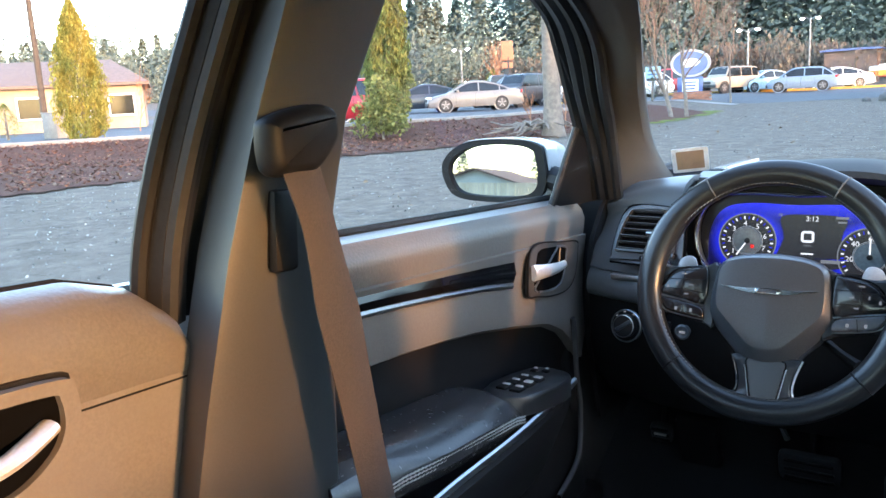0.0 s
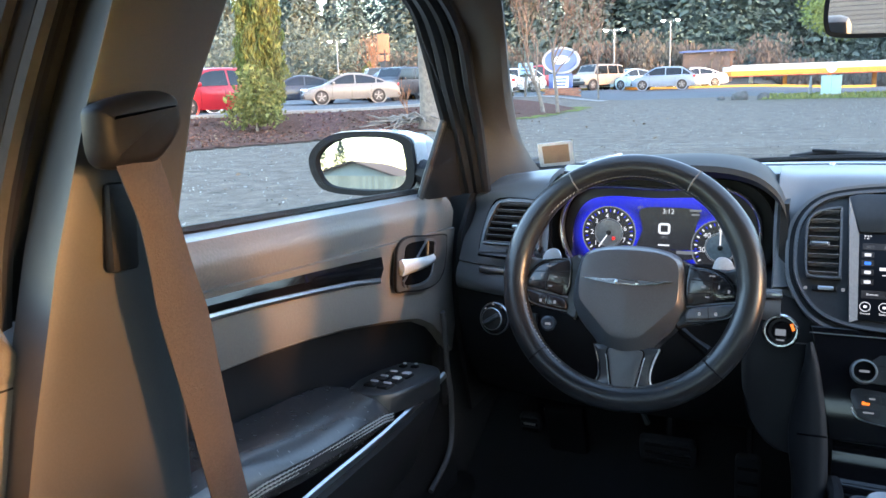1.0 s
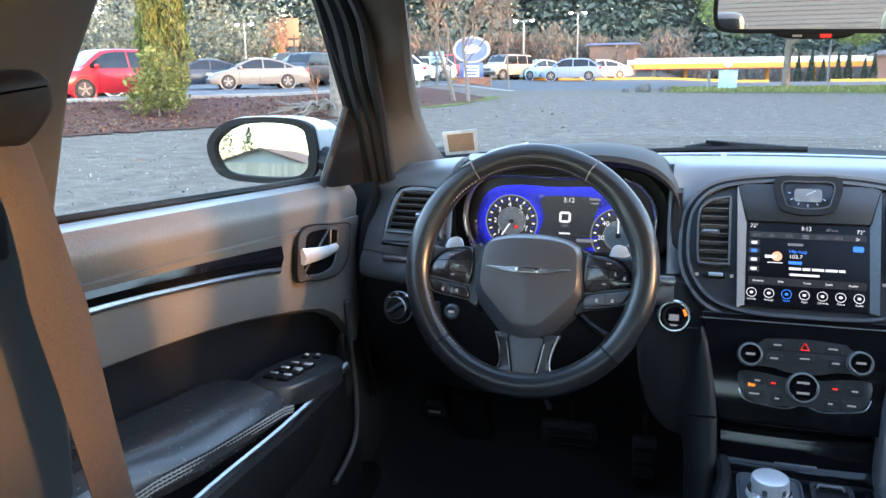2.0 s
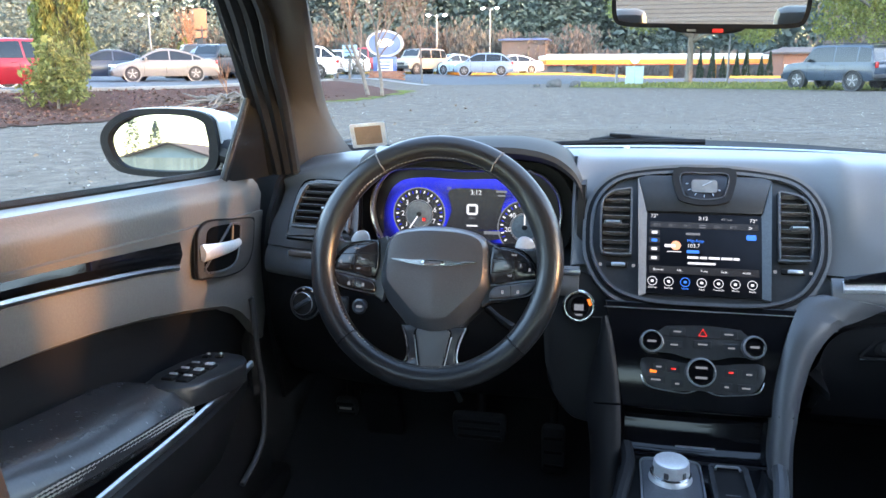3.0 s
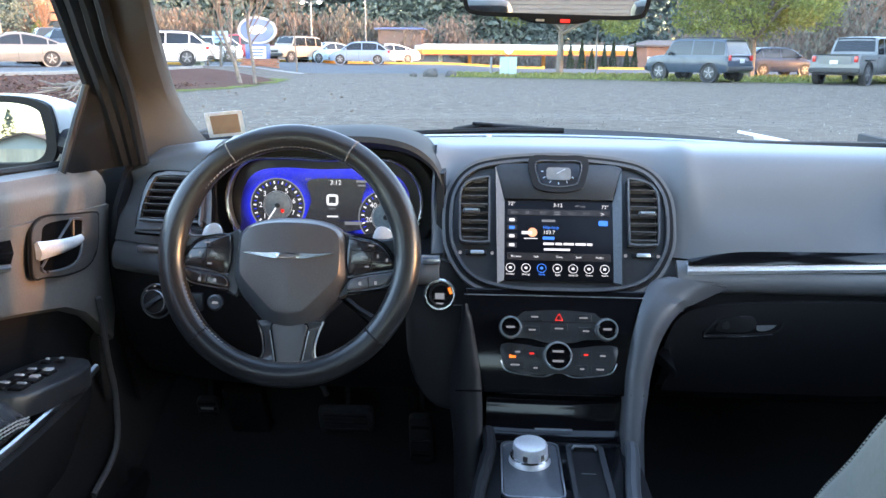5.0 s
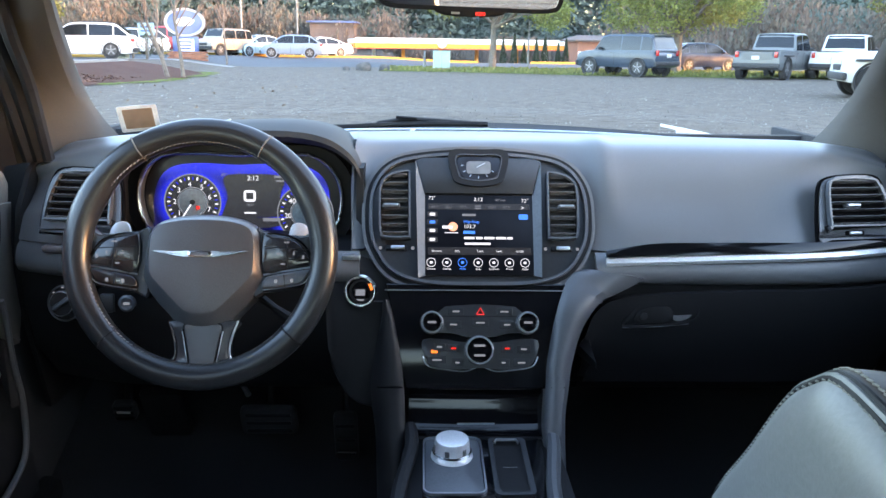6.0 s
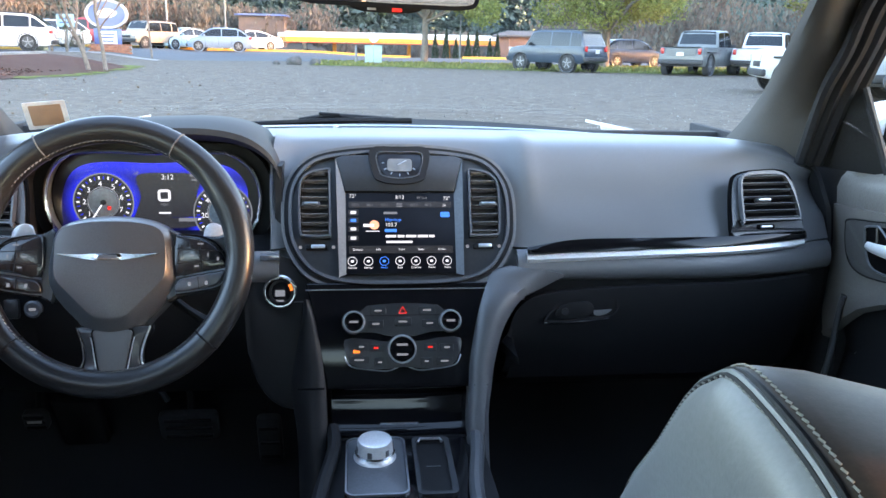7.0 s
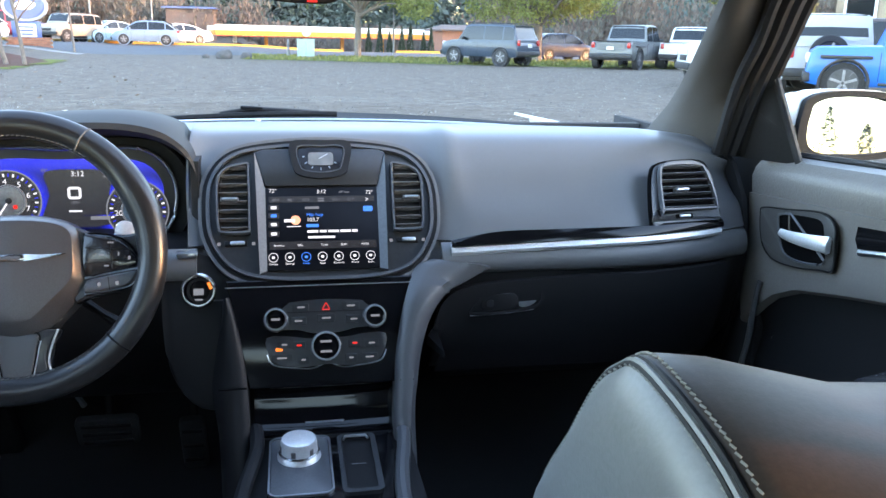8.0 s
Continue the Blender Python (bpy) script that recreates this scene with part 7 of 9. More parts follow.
def cypress(x, y, h, r, seed, label, mat=None, n=5200, group="cypresses"):
    z = land(x, y) + 0.05
    rg_ = np.random.default_rng(seed)
    t = thing("cypress", (x, y, z), label, "tree", group)
    part("trunk", sweep([(x, y, z - 0.1), (x, y, z + h * 0.5), (x, y, z + h * 0.95)], [0.07, 0.05, 0.015], 6), M_BARK, t)
    f = rg_.random(n) ** 0.8
    prof = np.interp(f, (0, 0.08, 0.25, 0.5, 0.75, 0.92, 1), (0.55, 0.85, 1.0, 0.86, 0.55, 0.22, 0.03)) * r
    a = rg_.uniform(0, 2 * np.pi, n)
    lump = 1 + 0.16 * np.sin(a * 5 + f * 17 + seed) + 0.10 * np.sin(a * 9 - f * 31)
    d = prof * lump * np.sqrt(rg_.uniform(0.35, 1.08, n))
    c = np.stack([d * np.cos(a), d * np.sin(a), 0.08 + f * h], 1)
    quads("crown", c, rg_.uniform(0.04, 0.10, n) * (h / 4.5) * (0.62 if n > 12000 else 1.0), mat or M_CYPRESS, rg_, 0, 1.5, 0.45, parent=t)
    return t


cypress(-22.6, 14.7, 4.1, 0.74, 3, "tall narrow green cypress in the bark bed, sunlit gold painted in", M_SUNLEAF, 16000)
cypress(-15.0, 20.0, 6.4, 0.64, 4, "tall dark green cypress in the bark bed", n=20000)
cypress(-27.5, 23.0, 2.9, 0.42, 5, "slim young cypress beyond the bed")
cypress(-31.5, 17.2, 1.3, 0.5, 6, "low rounded evergreen bush", n=1500)
cypress(-27.4, 12.6, 3.2, 0.6, 16, "slim golden cypress at the bed's far end", n=3000)
for i, (x, y, h, r) in enumerate(((-33, 46.5, 3.0, 0.8), (-27.8, 49.5, 2.4, 0.9), (-29.5, 30, 2.4, 0.5))):
    cypress(x, y, h, r, 30 + i, "small pointed evergreen by the car park", n=1800)
for i in range(7):
    cypress(7.2 + i * 0.98 + 0.2 * math.sin(i * 3), 74.5, 5.2 + 0.4 * math.sin(i * 2.1), 0.42, 40 + i, "narrow dark evergreen in a row by the fuel stop", M_HEDGE, 1300, "row of evergreens")
for i, (x, y) in enumerate(((-13.6, 40.6), (-12.6, 39.9), (-14.4, 41.0))):
    cypress(x, y, 0.95 if i else 1.1, 0.36, 60 + i, "clipped small round shrub by the sign", M_HEDGE, 900, "clipped shrubs")


def bare_tree(x, y, h, seed, label, mat=M_BARK, r0=0.10, forks=5, spread=0.5, levels=3, name="bare_tree", trunk_f=0.45):
    z = land(x, y)
    t = thing(name, (x, y, z), label, "tree", "bare trees")
    runs = limbs((x, y, z - 0.05), h * trunk_f, np.random.default_rng(seed), forks, spread, r0, levels)
    part("trunk", wood(runs[:1], 8), mat, t)
    part("branching", wood(runs[1:], 5), mat if mat is M_REDTWIG else M_TWIG, t, "thin leafless branches")
    return t


bare_tree(-8.7, 27.9, 6.8, 8, "leafless many-stemmed tree at the end of the bed", r0=0.085, forks=6, spread=0.42, levels=3, trunk_f=0.40)
bare_tree(-8.3, 28.3, 6.4, 18, "leafless many-stemmed tree at the end of the bed", r0=0.075, forks=6, spread=0.45, levels=3, trunk_f=0.42)
bare_tree(-10.2, 42.6, 6.5, 19, "slim leafless tree behind the sign", r0=0.06, forks=5, spread=0.35)
bare_tree(-24.3, 43.8, 4.8, 9, "slim russet leafless tree in the car park", M_REDTWIG, 0.05, 6, 0.22, 3)
bare_tree(-10.9, 21.5, 1.4, 10, "low russet leafless shrub", M_REDTWIG, 0.02, 7, 0.4, 2, "bare_shrub", 0.5)
bare_tree(-10.2, 22.3, 1.6, 11, "low russet leafless shrub", M_REDTWIG, 0.02, 7, 0.4, 2, "bare_shrub", 0.5)
bare_tree(-30.5, 22.5, 3.0, 12, "low russet leafless shrub", M_REDTWIG, 0.03, 7, 0.4, 2, "bare_shrub", 0.5)

# old trunk with roots and dead branches at its foot
ot = thing("old_tree", (-9.05, 19.0, 0), "thick grey tree trunk with exposed roots and brush", "tree")
part("trunk", sweep([(-9.05, 19.0, -0.1), (-9.05, 19.0, 0.25), (-9.06, 19.0, 0.8), (-9.10, 19.02, 2.2), (-9.12, 19.05, 4.2), (-9.0, 19.1, 7.0)], [0.36, 0.27, 0.23, 0.21, 0.19, 0.15], 12), M_BARK, ot)
rr = np.random.default_rng(14)
roots = []
for k in range(26):
    a = rr.uniform(0, 2 * math.pi)
    l = rr.uniform(0.5, 1.3)
    p0 = Vector((-9.2 + 0.15 * math.cos(a) - rr.uniform(0, 0.7), 18.9 + 0.15 * math.sin(a), 0.2 + rr.uniform(0, 0.15)))
    p1 = p0 + Vector((math.cos(a) * l * 0.5, math.sin(a) * l * 0.5, rr.uniform(-0.05, 0.18)))
    p2 = p0 + Vector((math.cos(a) * l, math.sin(a) * l, rr.uniform(-0.16, 0.12)))
    roots.append(([p0, p1, p2], [0.04, 0.03, 0.012]))
part("roots", wood(roots, 5), M_BARK, ot, "tangle of pale dead roots")
topl = limbs((-9.1, 19.05, 4.0), 2.5, np.random.default_rng(15), 5, 0.5, 0.1, 2)
part("upper_limb_work", wood(topl, 5), M_TWIG, ot)


def leafy(x, y, crown, n, mat, seed, label, name="broadleaf_tree", trunk_h=3.0, r0=0.17, leaf=(0.07, 0.15), group="street trees"):
    """crown: list of lobes (dx, dy, z, radius)."""
    z = land(x, y)
    t = thing(name, (x, y, z), label, "tree", group)
    rg_ = np.random.default_rng(seed)
    runs = [([Vector((x, y, z - 0.1)), Vector((x + 0.03, y, z + trunk_h * 0.5)), Vector((x, y, z + trunk_h))], [r0 * 1.25, r0, r0 * 0.8])]
    for dx, dy, cz, rad in crown:
        runs.append(([Vector((x, y, z + trunk_h * rg_.uniform(0.65, 1.0))), Vector((x + dx * 0.5, y + dy * 0.5, z + (trunk_h + cz) / 2)), Vector((x + dx, y + dy, z + cz))], [r0 * 0.5, r0 * 0.3, 0.02]))
    part("trunk", wood(runs[:1], 10), M_BARK, t)
    part("limb_work", wood(runs[1:], 5), M_BARK, t)
    cs = []
    tot = sum(c[3] ** 2 for c in crown)
    for dx, dy, cz, rad in crown:
        k = int(n * rad ** 2 / tot)
        d = rg_.normal(size=(k, 3))
        d /= np.linalg.norm(d, axis=1, keepdims=True)
        q = rad * (0.55 + 0.5 * rg_.random((k, 1)) ** 0.7) * (1 + 0.2 * np.sin(d[:, :1] * 7 + d[:, 1:2] * 9 + seed))
        cs.append(np.array([dx, dy, cz]) + d * q * np.array([1, 1, 0.8]))
    cs = np.concatenate(cs)
    quads("crown", cs, rg_.uniform(*leaf, len(cs)), mat, rg_, 0, 0.9, parent=t)
    return t


rg2 = np.random.default_rng(21)
def lobes(n, wide, z0, z1, r0, r1, rg_):
    return [(rg_.uniform(-wide, wide), rg_.uniform(-wide, wide) * 0.8, rg_.uniform(z0, z1), rg_.uniform(r0, r1)) for _ in range(n)]


leafy(3.75, 45.3, lobes(22, 3.4, 2.7, 6.4, 0.9, 1.5, rg2), 24000, M_BROAD, 22, "street tree with full yellow-green crown on the verge")
leafy(13.4, 43.4, lobes(26, 3.9, 2.9, 7.2, 1.0, 1.6, rg2), 28000, M_BROAD, 23, "broad street tree with yellow-green crown on the verge", trunk_h=2.6, r0=0.22)
leafy(27.0, 42.0, lobes(14, 2.5, 3.0, 6.5, 0.9, 1.5, rg2), 9000, M_SHRUB, 24, "street tree with yellowing crown behind the jeeps")
leafy(-13.5, 17.6, [(0.0, 0, 0.6, 0.5), (0.25, 0.1, 1.0, 0.5), (-0.35, 0.1, 0.9, 0.45), (0.1, 0, 1.45, 0.42), (-0.55, 0.0, 0.45, 0.4), (0.5, 0, 0.5, 0.4)], 1700, M_SHRUB, 25, "loose pale yellow-green shrub in the bark bed", "shrub", 0.6, 0.035, (0.05, 0.11), "shrubs")
leafy(-17.0, 38.5, [(0, 0, 3.2, 0.7), (0.2, 0.1, 4.4, 0.6), (-0.2, 0, 2.2, 0.6)], 2500, M_SHRUB, 26, "slim yellowing tree in the car park", "young_tree", 1.5, 0.06, (0.06, 0.12), "shrubs")


# ---- distant woods ----
def woods(name, spots, mat, seed, tiers, label, per=8):
    """Conifers as tiers of drooping sprays, all in one mesh."""
    rg_ = np.random.default_rng(seed)
    sp = np.array(spots)
    n, k = len(sp), tiers * per
    zs = np.array([land(x, y) for x, y in sp[:, :2]]) - 0.5
    tier = np.tile(np.repeat(np.arange(tiers), per), n).reshape(n, k)
    f = (tier + rg_.random((n, k))) / tiers
    h, w = sp[:, 2:3], sp[:, 3:4]
    bough = 1 + 0.22 * np.sin(tier * 2.4 + sp[:, 0:1])
    rad = w * (1 - f) ** 0.8 * bough * np.sqrt(rg_.uniform(0.12, 1.1, (n, k))) + 0.08
    a = rg_.uniform(0, 2 * np.pi, (n, k))
    c = np.stack([sp[:, 0:1] + np.cos(a) * rad, sp[:, 1:2] + np.sin(a) * rad, zs[:, None] + h * (0.04 + 0.96 * f) - rad * 0.35], -1).reshape(-1, 3)
    out = np.stack([np.cos(a), np.sin(a), -0.45 + 0 * a], -1).reshape(-1, 3)
    out = out + rg_.normal(size=out.shape) * 0.35
    side_ = np.cross(out, np.array([0.0, 0.0, 1.0])) + rg_.normal(size=out.shape) * 0.35
    ln_ = rg_.uniform(0.30, 0.70, (len(c), 1)) * np.repeat(np.clip(h[:, 0] / 20, 0.9, 1.3), k)[:, None]
    v = np.stack([c - out * ln_ * 0.5, c + side_ * ln_ * 0.42, c + out * ln_ * 0.8, c - side_ * ln_ * 0.42], 1).reshape(-1, 3)
    me = bpy.data.meshes.new(name)
    me.from_pydata(v.tolist(), [], np.arange(len(v)).reshape(-1, 4).tolist())
    me.materials.append(mat)
    return tagged(new(name, me), label, "woods", kind="stuff")


rg3 = np.random.default_rng(33)
spots = []
for k in range(330):
    x = rg3.uniform(-62, 95)
    spots.append((x, rg3.uniform(116, 165), rg3.uniform(17, 31), rg3.uniform(3.2, 5.0)))
for k in range(330):
    az = rg3.uniform(18, 78)
    d = rg3.uniform(135, 175)
    spots.append((-math.sin(radians(az)) * d, math.cos(radians(az)) * d, (10.5 + 9 * step(50, 24, az)) * rg3.uniform(0.75, 1.2), rg3.uniform(2.2, 3.6)))
for k in range(60):
    a = rg3.uniform(math.radians(24), math.radians(80))
    d = rg3.uniform(140, 190)
    spots.append((math.sin(a) * d, math.cos(a) * d, rg3.uniform(12, 24), rg3.uniform(2.4, 4.0)))
for k in range(50):
    a = rg3.uniform(math.radians(80), math.radians(300))
    d = rg3.uniform(150, 190)
    if 92 < math.degrees(a) < 140:
        continue
    spots.append((math.sin(a) * d, math.cos(a) * d, rg3.uniform(9, 16), rg3.uniform(2.4, 4.0)))
for x, y, h in ((19, -75, 4.5), (24, -78, 6.5)):
    spots.append((x, y, h, 2.2))
woods("distant_conifers", spots, M_CONIFER, 34, 56, "tall conifer woods beyond the street, haze painted into the green", 17)
rg4 = np.random.default_rng(35)
cs = []
for k in range(120):
    x, y = rg4.uniform(-60, 60), rg4.uniform(92, 112)
    h = rg4.uniform(2.5, 5.5)
    m = 300
    f = rg4.random(m)
    cs.append(np.stack([x + rg4.normal(size=m) * (0.3 + 1.1 * f), y + rg4.normal(size=m) * (0.3 + 1.1 * f), land(x, y) + 0.3 + f * h], 1))
for k in range(70):
    a = math.radians(rg4.uniform(14, 48))
    d = rg4.uniform(78, 108)
    x, y, h, m = math.sin(a) * d, math.cos(a) * d, rg4.uniform(5, 11), 420
    f = rg4.random(m)
    cs.append(np.stack([x + rg4.normal(size=m) * (0.4 + 1.6 * f), y + rg4.normal(size=m) * (0.4 + 1.6 * f), land(x, y) + 0.3 + f * h], 1))
cs = np.concatenate(cs)
quads("bare_thicket", cs, rg4.uniform(0.15, 0.5, len(cs)), material("russet_thicket", (0.205, 0.150, 0.118), 0.9, second=(0.155, 0.148, 0.125), scale=0.15, island=0.2, spec=0.1, leaf=0.45), rg4, 0, 0.8, 0.75, label="russet and grey leafless thicket before the woods", category="thicket", kind="stuff")
# unseen wooded hill, added to the east to keep low sun off the woods
hill_rows = []
for k in range(14):
    y = 20 + 15 * k
    top = 82 * math.sin(min(1.0, (k + 0.3) / 3.0) * math.pi / 2) * (1 + 0.06 * math.sin(k * 2.2))
    hill_rows.append([(250 + u, y, -2 + top * q) for u, q in ((-110, 0.0), (-70, 0.3), (-30, 0.75), (0, 1.0), (40, 0.85), (110, 0.0))])
hill_mesh = bpy.data.meshes.new("hill")
hill_mesh.from_pydata([p for row in hill_rows for p in row], [], [(i * 6 + j, i * 6 + j + 1, (i + 1) * 6 + j + 1, (i + 1) * 6 + j) for i in range(13) for j in range(5)])
hill_mesh.materials.append(M_CONIFER)
hill_mesh.shade_smooth()
tagged(new("hill", hill_mesh), "unseen hill added far beyond the lot to shade the woods", "hill", kind="structure")
# underwood that closes the foot of the woods
cs = []
for k in range(240):
    a = math.radians(rg4.uniform(-75, 75))
    d = rg4.uniform(112, 132)
    m = 420
    c = np.array([math.sin(a) * d, math.cos(a) * d, 0])
    cs.append(c + np.stack([rg4.normal(size=m) * 2.2, rg4.normal(size=m) * 1.5, land(c[0], c[1]) + np.abs(rg4.normal(size=m)) * 4.2], 1))
quads("underwood", np.concatenate(cs), rg4.uniform(0.20, 0.50, 240 * 420), M_CONIFER, rg4, 0, 0.8, label="green underwood at the foot of the woods, paled for haze", category="woods", kind="stuff")


# ---- parked vehicles ----
def paint(name, c, rough=0.34, dirt=0.08):
    return material(name, c, rough, second=tuple(v * 0.92 for v in c), scale=3, coat=0.25, spec=0.4, stain=dirt, stain_scale=1.2)


P_RED = paint("red_car_paint", (0.50, 0.02, 0.03))
P_SILVER = paint("silver_car_paint", (0.34, 0.36, 0.38))
P_WHITE = paint("parked_white_paint", (0.60, 0.61, 0.61))
P_BEIGE = paint("champagne_car_paint", (0.16, 0.157, 0.152))
P_DARK = paint("black_car_paint", (0.03, 0.035, 0.045))
P_BLUEGREY = paint("blue_grey_car_paint", (0.17, 0.23, 0.31))
P_SLATE = paint("slate_blue_car_paint", (0.030, 0.046, 0.070))
P_NAVY = paint("navy_car_paint", (0.025, 0.035, 0.075))
P_GREY = paint("grey_truck_paint", (0.13, 0.14, 0.145))
P_TAN = paint("tan_car_paint", (0.33, 0.27, 0.21))
P_TEAL = paint("pale_teal_car_paint", (0.33, 0.43, 0.46))
P_BLUE = paint("bright_blue_car_paint", (0.02, 0.15, 0.55))
P_BROWN = paint("dark_brown_car_paint", (0.07, 0.055, 0.05))
P_ORANGE = paint("maroon_car_paint", (0.30, 0.03, 0.04))

# kind: length, width, height, wheel radius, wheelbase, beltline, hood line (x from nose as share, z), cabin (foot front, roof front, roof rear, foot rear as shares of length)
KINDS = {
    "sedan": (4.8, 1.85, 1.46, 0.345, 2.80, 0.93, ((0, 0.48), (0.015, 0.66), (0.08, 0.77), (0.25, 0.93), (0.80, 1.0), (0.96, 1.0), (1.0, 0.70)), (0.235, 0.44, 0.63, 0.91)),
    "hatchback": (4.25, 1.80, 1.53, 0.335, 2.62, 0.94, ((0, 0.50), (0.015, 0.70), (0.08, 0.83), (0.22, 0.96), (0.85, 1.02), (0.97, 0.98), (1.0, 0.70)), (0.19, 0.40, 0.78, 0.985)),
    "crossover": (4.6, 1.87, 1.68, 0.385, 2.68, 1.04, ((0, 0.58), (0.015, 0.84), (0.08, 0.97), (0.22, 1.07), (0.85, 1.12), (0.97, 1.07), (1.0, 0.78)), (0.20, 0.385, 0.80, 0.985)),
    "boxy_suv": (4.23, 1.84, 1.76, 0.37, 2.57, 1.07, ((0, 0.58), (0.015, 0.94), (0.07, 1.03), (0.25, 1.09), (0.9, 1.10), (0.98, 1.08), (1.0, 0.78)), (0.235, 0.345, 0.90, 0.985)),
    "minivan": (5.0, 1.95, 1.74, 0.35, 3.0, 1.0, ((0, 0.55), (0.02, 0.78), (0.10, 0.92), (0.2, 1.02), (0.9, 1.05), (0.98, 1.0), (1.0, 0.75)), (0.12, 0.34, 0.87, 0.985)),
    "jeep": (4.4, 1.88, 1.86, 0.42, 2.75, 1.14, ((0, 0.72), (0.01, 1.02), (0.04, 1.12), (0.30, 1.16), (0.9, 1.16), (0.99, 1.16), (1.0, 0.75)), (0.31, 0.36, 0.965, 0.995)),
    "pickup": (5.4, 1.94, 1.88, 0.42, 3.4, 1.14, ((0, 0.72), (0.01, 1.02), (0.04, 1.12), (0.26, 1.16), (0.62, 1.16), (0.98, 1.14), (1.0, 0.85)), (0.265, 0.335, 0.585, 0.635)),
}


def vehicle(kind, x, y, heading, mat, label, dark_roof=False, group="parked cars"):
    """A parked car; heading: degrees of its nose to the left of +y."""
    L, Wd, Ht, wr, wb, belt, deck, cab = KINDS[kind]
    z0 = land(x, y) + 0.03
    t = thing({"pickup": "pickup_truck", "jeep": "off_road_car", "minivan": "minivan"}.get(kind, "car"), (x, y, z0), label, "pickup truck" if kind == "pickup" else "car", group, local=True)
    t.rotation_euler = (0, 0, radians(heading))
    hw = Wd / 2
    nose = L / 2
    X = lambda f: nose - f * L          # along the car, nose at +
    boxy = kind in ("jeep", "pickup", "boxy_suv")
    low = 0.22 if not boxy else 0.36
    def at_deck(f):
        for (a, za), (b, zb) in zip(deck, deck[1:]):
            if a <= f <= b:
                return za + (zb - za) * (f - a) / (b - a)
        return deck[-1][1]
    rings = []
    for f in (0, 0.012, 0.04, 0.10, 0.18, 0.26, 0.34, 0.45, 0.55, 0.65, 0.75, 0.85, 0.93, 0.97, 0.99, 1.0):
        z = at_deck(f)
        w = hw * (1 - (0.16 if not boxy else 0.05) * max(0, 1 - f / 0.12) ** 2 - (0.10 if not boxy else 0.02) * max(0, (f - 0.88) / 0.12) ** 2)
        yv = X(f)
        tw = w * (0.90 if not boxy else 0.96)
        zl = low + 0.05 * max(0, 1 - f / 0.05) + 0.08 * max(0, (f - 0.95) / 0.05)
        rings.append([(-w * 0.94, yv, zl), (-w, yv, zl + 0.12), (-w * 1.0, yv, zl + (z - zl) * 0.55), (-w * 0.985, yv, zl + (z - zl) * 0.82), (-tw, yv, z - 0.015), (-tw * 0.8, yv, z + 0.015), (tw * 0.8, yv, z + 0.015), (tw, yv, z - 0.015),
                      (w * 0.985, yv, zl + (z - zl) * 0.82), (w, yv, zl + (z - zl) * 0.55), (w, yv, zl + 0.12), (w * 0.94, yv, zl)])
    part("body", loft(rings), mat, t, "", 40)
    # cabin: cross-sections along the car under a curved roofline, glass set proud of it
    a, b, c, d = (X(f) for f in cab)
    bw, rw = hw * (0.92 if not boxy else 0.95), hw * (0.68 if not boxy else 0.82)
    bz, rz = belt - 0.03, Ht
    line = smooth([(cab[0] - 0.01, belt - 0.02), (cab[0] * 0.45 + cab[1] * 0.55, belt + (rz - belt) * 0.62), (cab[1], rz - 0.035), (cab[1] * 0.6 + cab[2] * 0.4, rz), (cab[2], rz - 0.05), (cab[2] * 0.5 + cab[3] * 0.5, belt + (rz - belt) * (0.55 if not boxy else 0.62)), (cab[3] + 0.004, belt - 0.02)], 6)
    lf, lz = [q[0] for q in line], [q[1] for q in line]
    top_z = lambda f: float(np.interp(f, lf, lz))
    half = lambda z: bw + (rw - bw) * max(0.0, (z - bz) / (rz - bz)) ** 1.25
    along = lambda y0, y1, k: y0 + (y1 - y0) * k
    rows = []
    for f in lf:
        z = max(top_z(f), bz + 0.012)
        w, e = half(z - 0.02), min(0.05, (z - bz) * 0.4)
        one = [(half(bz), bz), (half(bz + (z - bz) * 0.35), bz + (z - bz) * 0.35), (half(bz + (z - bz) * 0.7), bz + (z - bz) * 0.7), (half(z - e), z - e), (w - 0.03, z - 0.012), (w * 0.6, z + 0.008)]
        rows.append([(-u, X(f), v) for u, v in one] + [(0, X(f), z + 0.014)] + [(u, X(f), v) for u, v in one[::-1]])
    part("cabin", loft(rows), P_DARK if dark_roof else mat, t, "", 50)

    def side_pane(sx, f0, f1):
        got = []
        for k in range(9):
            f = f0 + (f1 - f0) * k / 8
            z0, z1 = belt + 0.025, top_z(f) - 0.085
            if z1 > z0 + 0.03:
                got.append([(sx * (half(z0 + (z1 - z0) * q) + 0.007), X(f), z0 + (z1 - z0) * q) for q in (0, 0.33, 0.66, 1)])
        if len(got) > 2:
            part("side_window", slab(got, 0.005), M_CARGLASS, t)

    def end_pane(name, f0, f1):
        got = []
        for k in range(7):
            f = f0 + (f1 - f0) * k / 6
            z = top_z(f)
            w = half(z) - 0.10
            got.append([(w * q, X(f), z + 0.008 + 0.014 * (1 - abs(q)) + 0.008) for q in (-1, -0.6, 0, 0.6, 1)])
        part(name, slab(got, 0.005), M_CARGLASS, t)

    span = cab[3] - cab[0]
    cuts = (0.02, 0.44, 0.46, 0.76, 0.78, 0.95) if kind != "pickup" else (0.04, 0.52, 0.56, 0.94)
    for sx in (-1, 1):
        for q in range(0, len(cuts), 2):
            side_pane(sx, cab[0] + span * cuts[q], cab[0] + span * cuts[q + 1])
    end_pane("windscreen", cab[0] + 0.02, cab[1] - 0.01)
    end_pane("rear_glass", cab[2] + 0.012, cab[3] - (0.004 if boxy else 0.015))
    # wheels with their arches
    yf = nose - L * (0.19 if kind != "jeep" else 0.16)
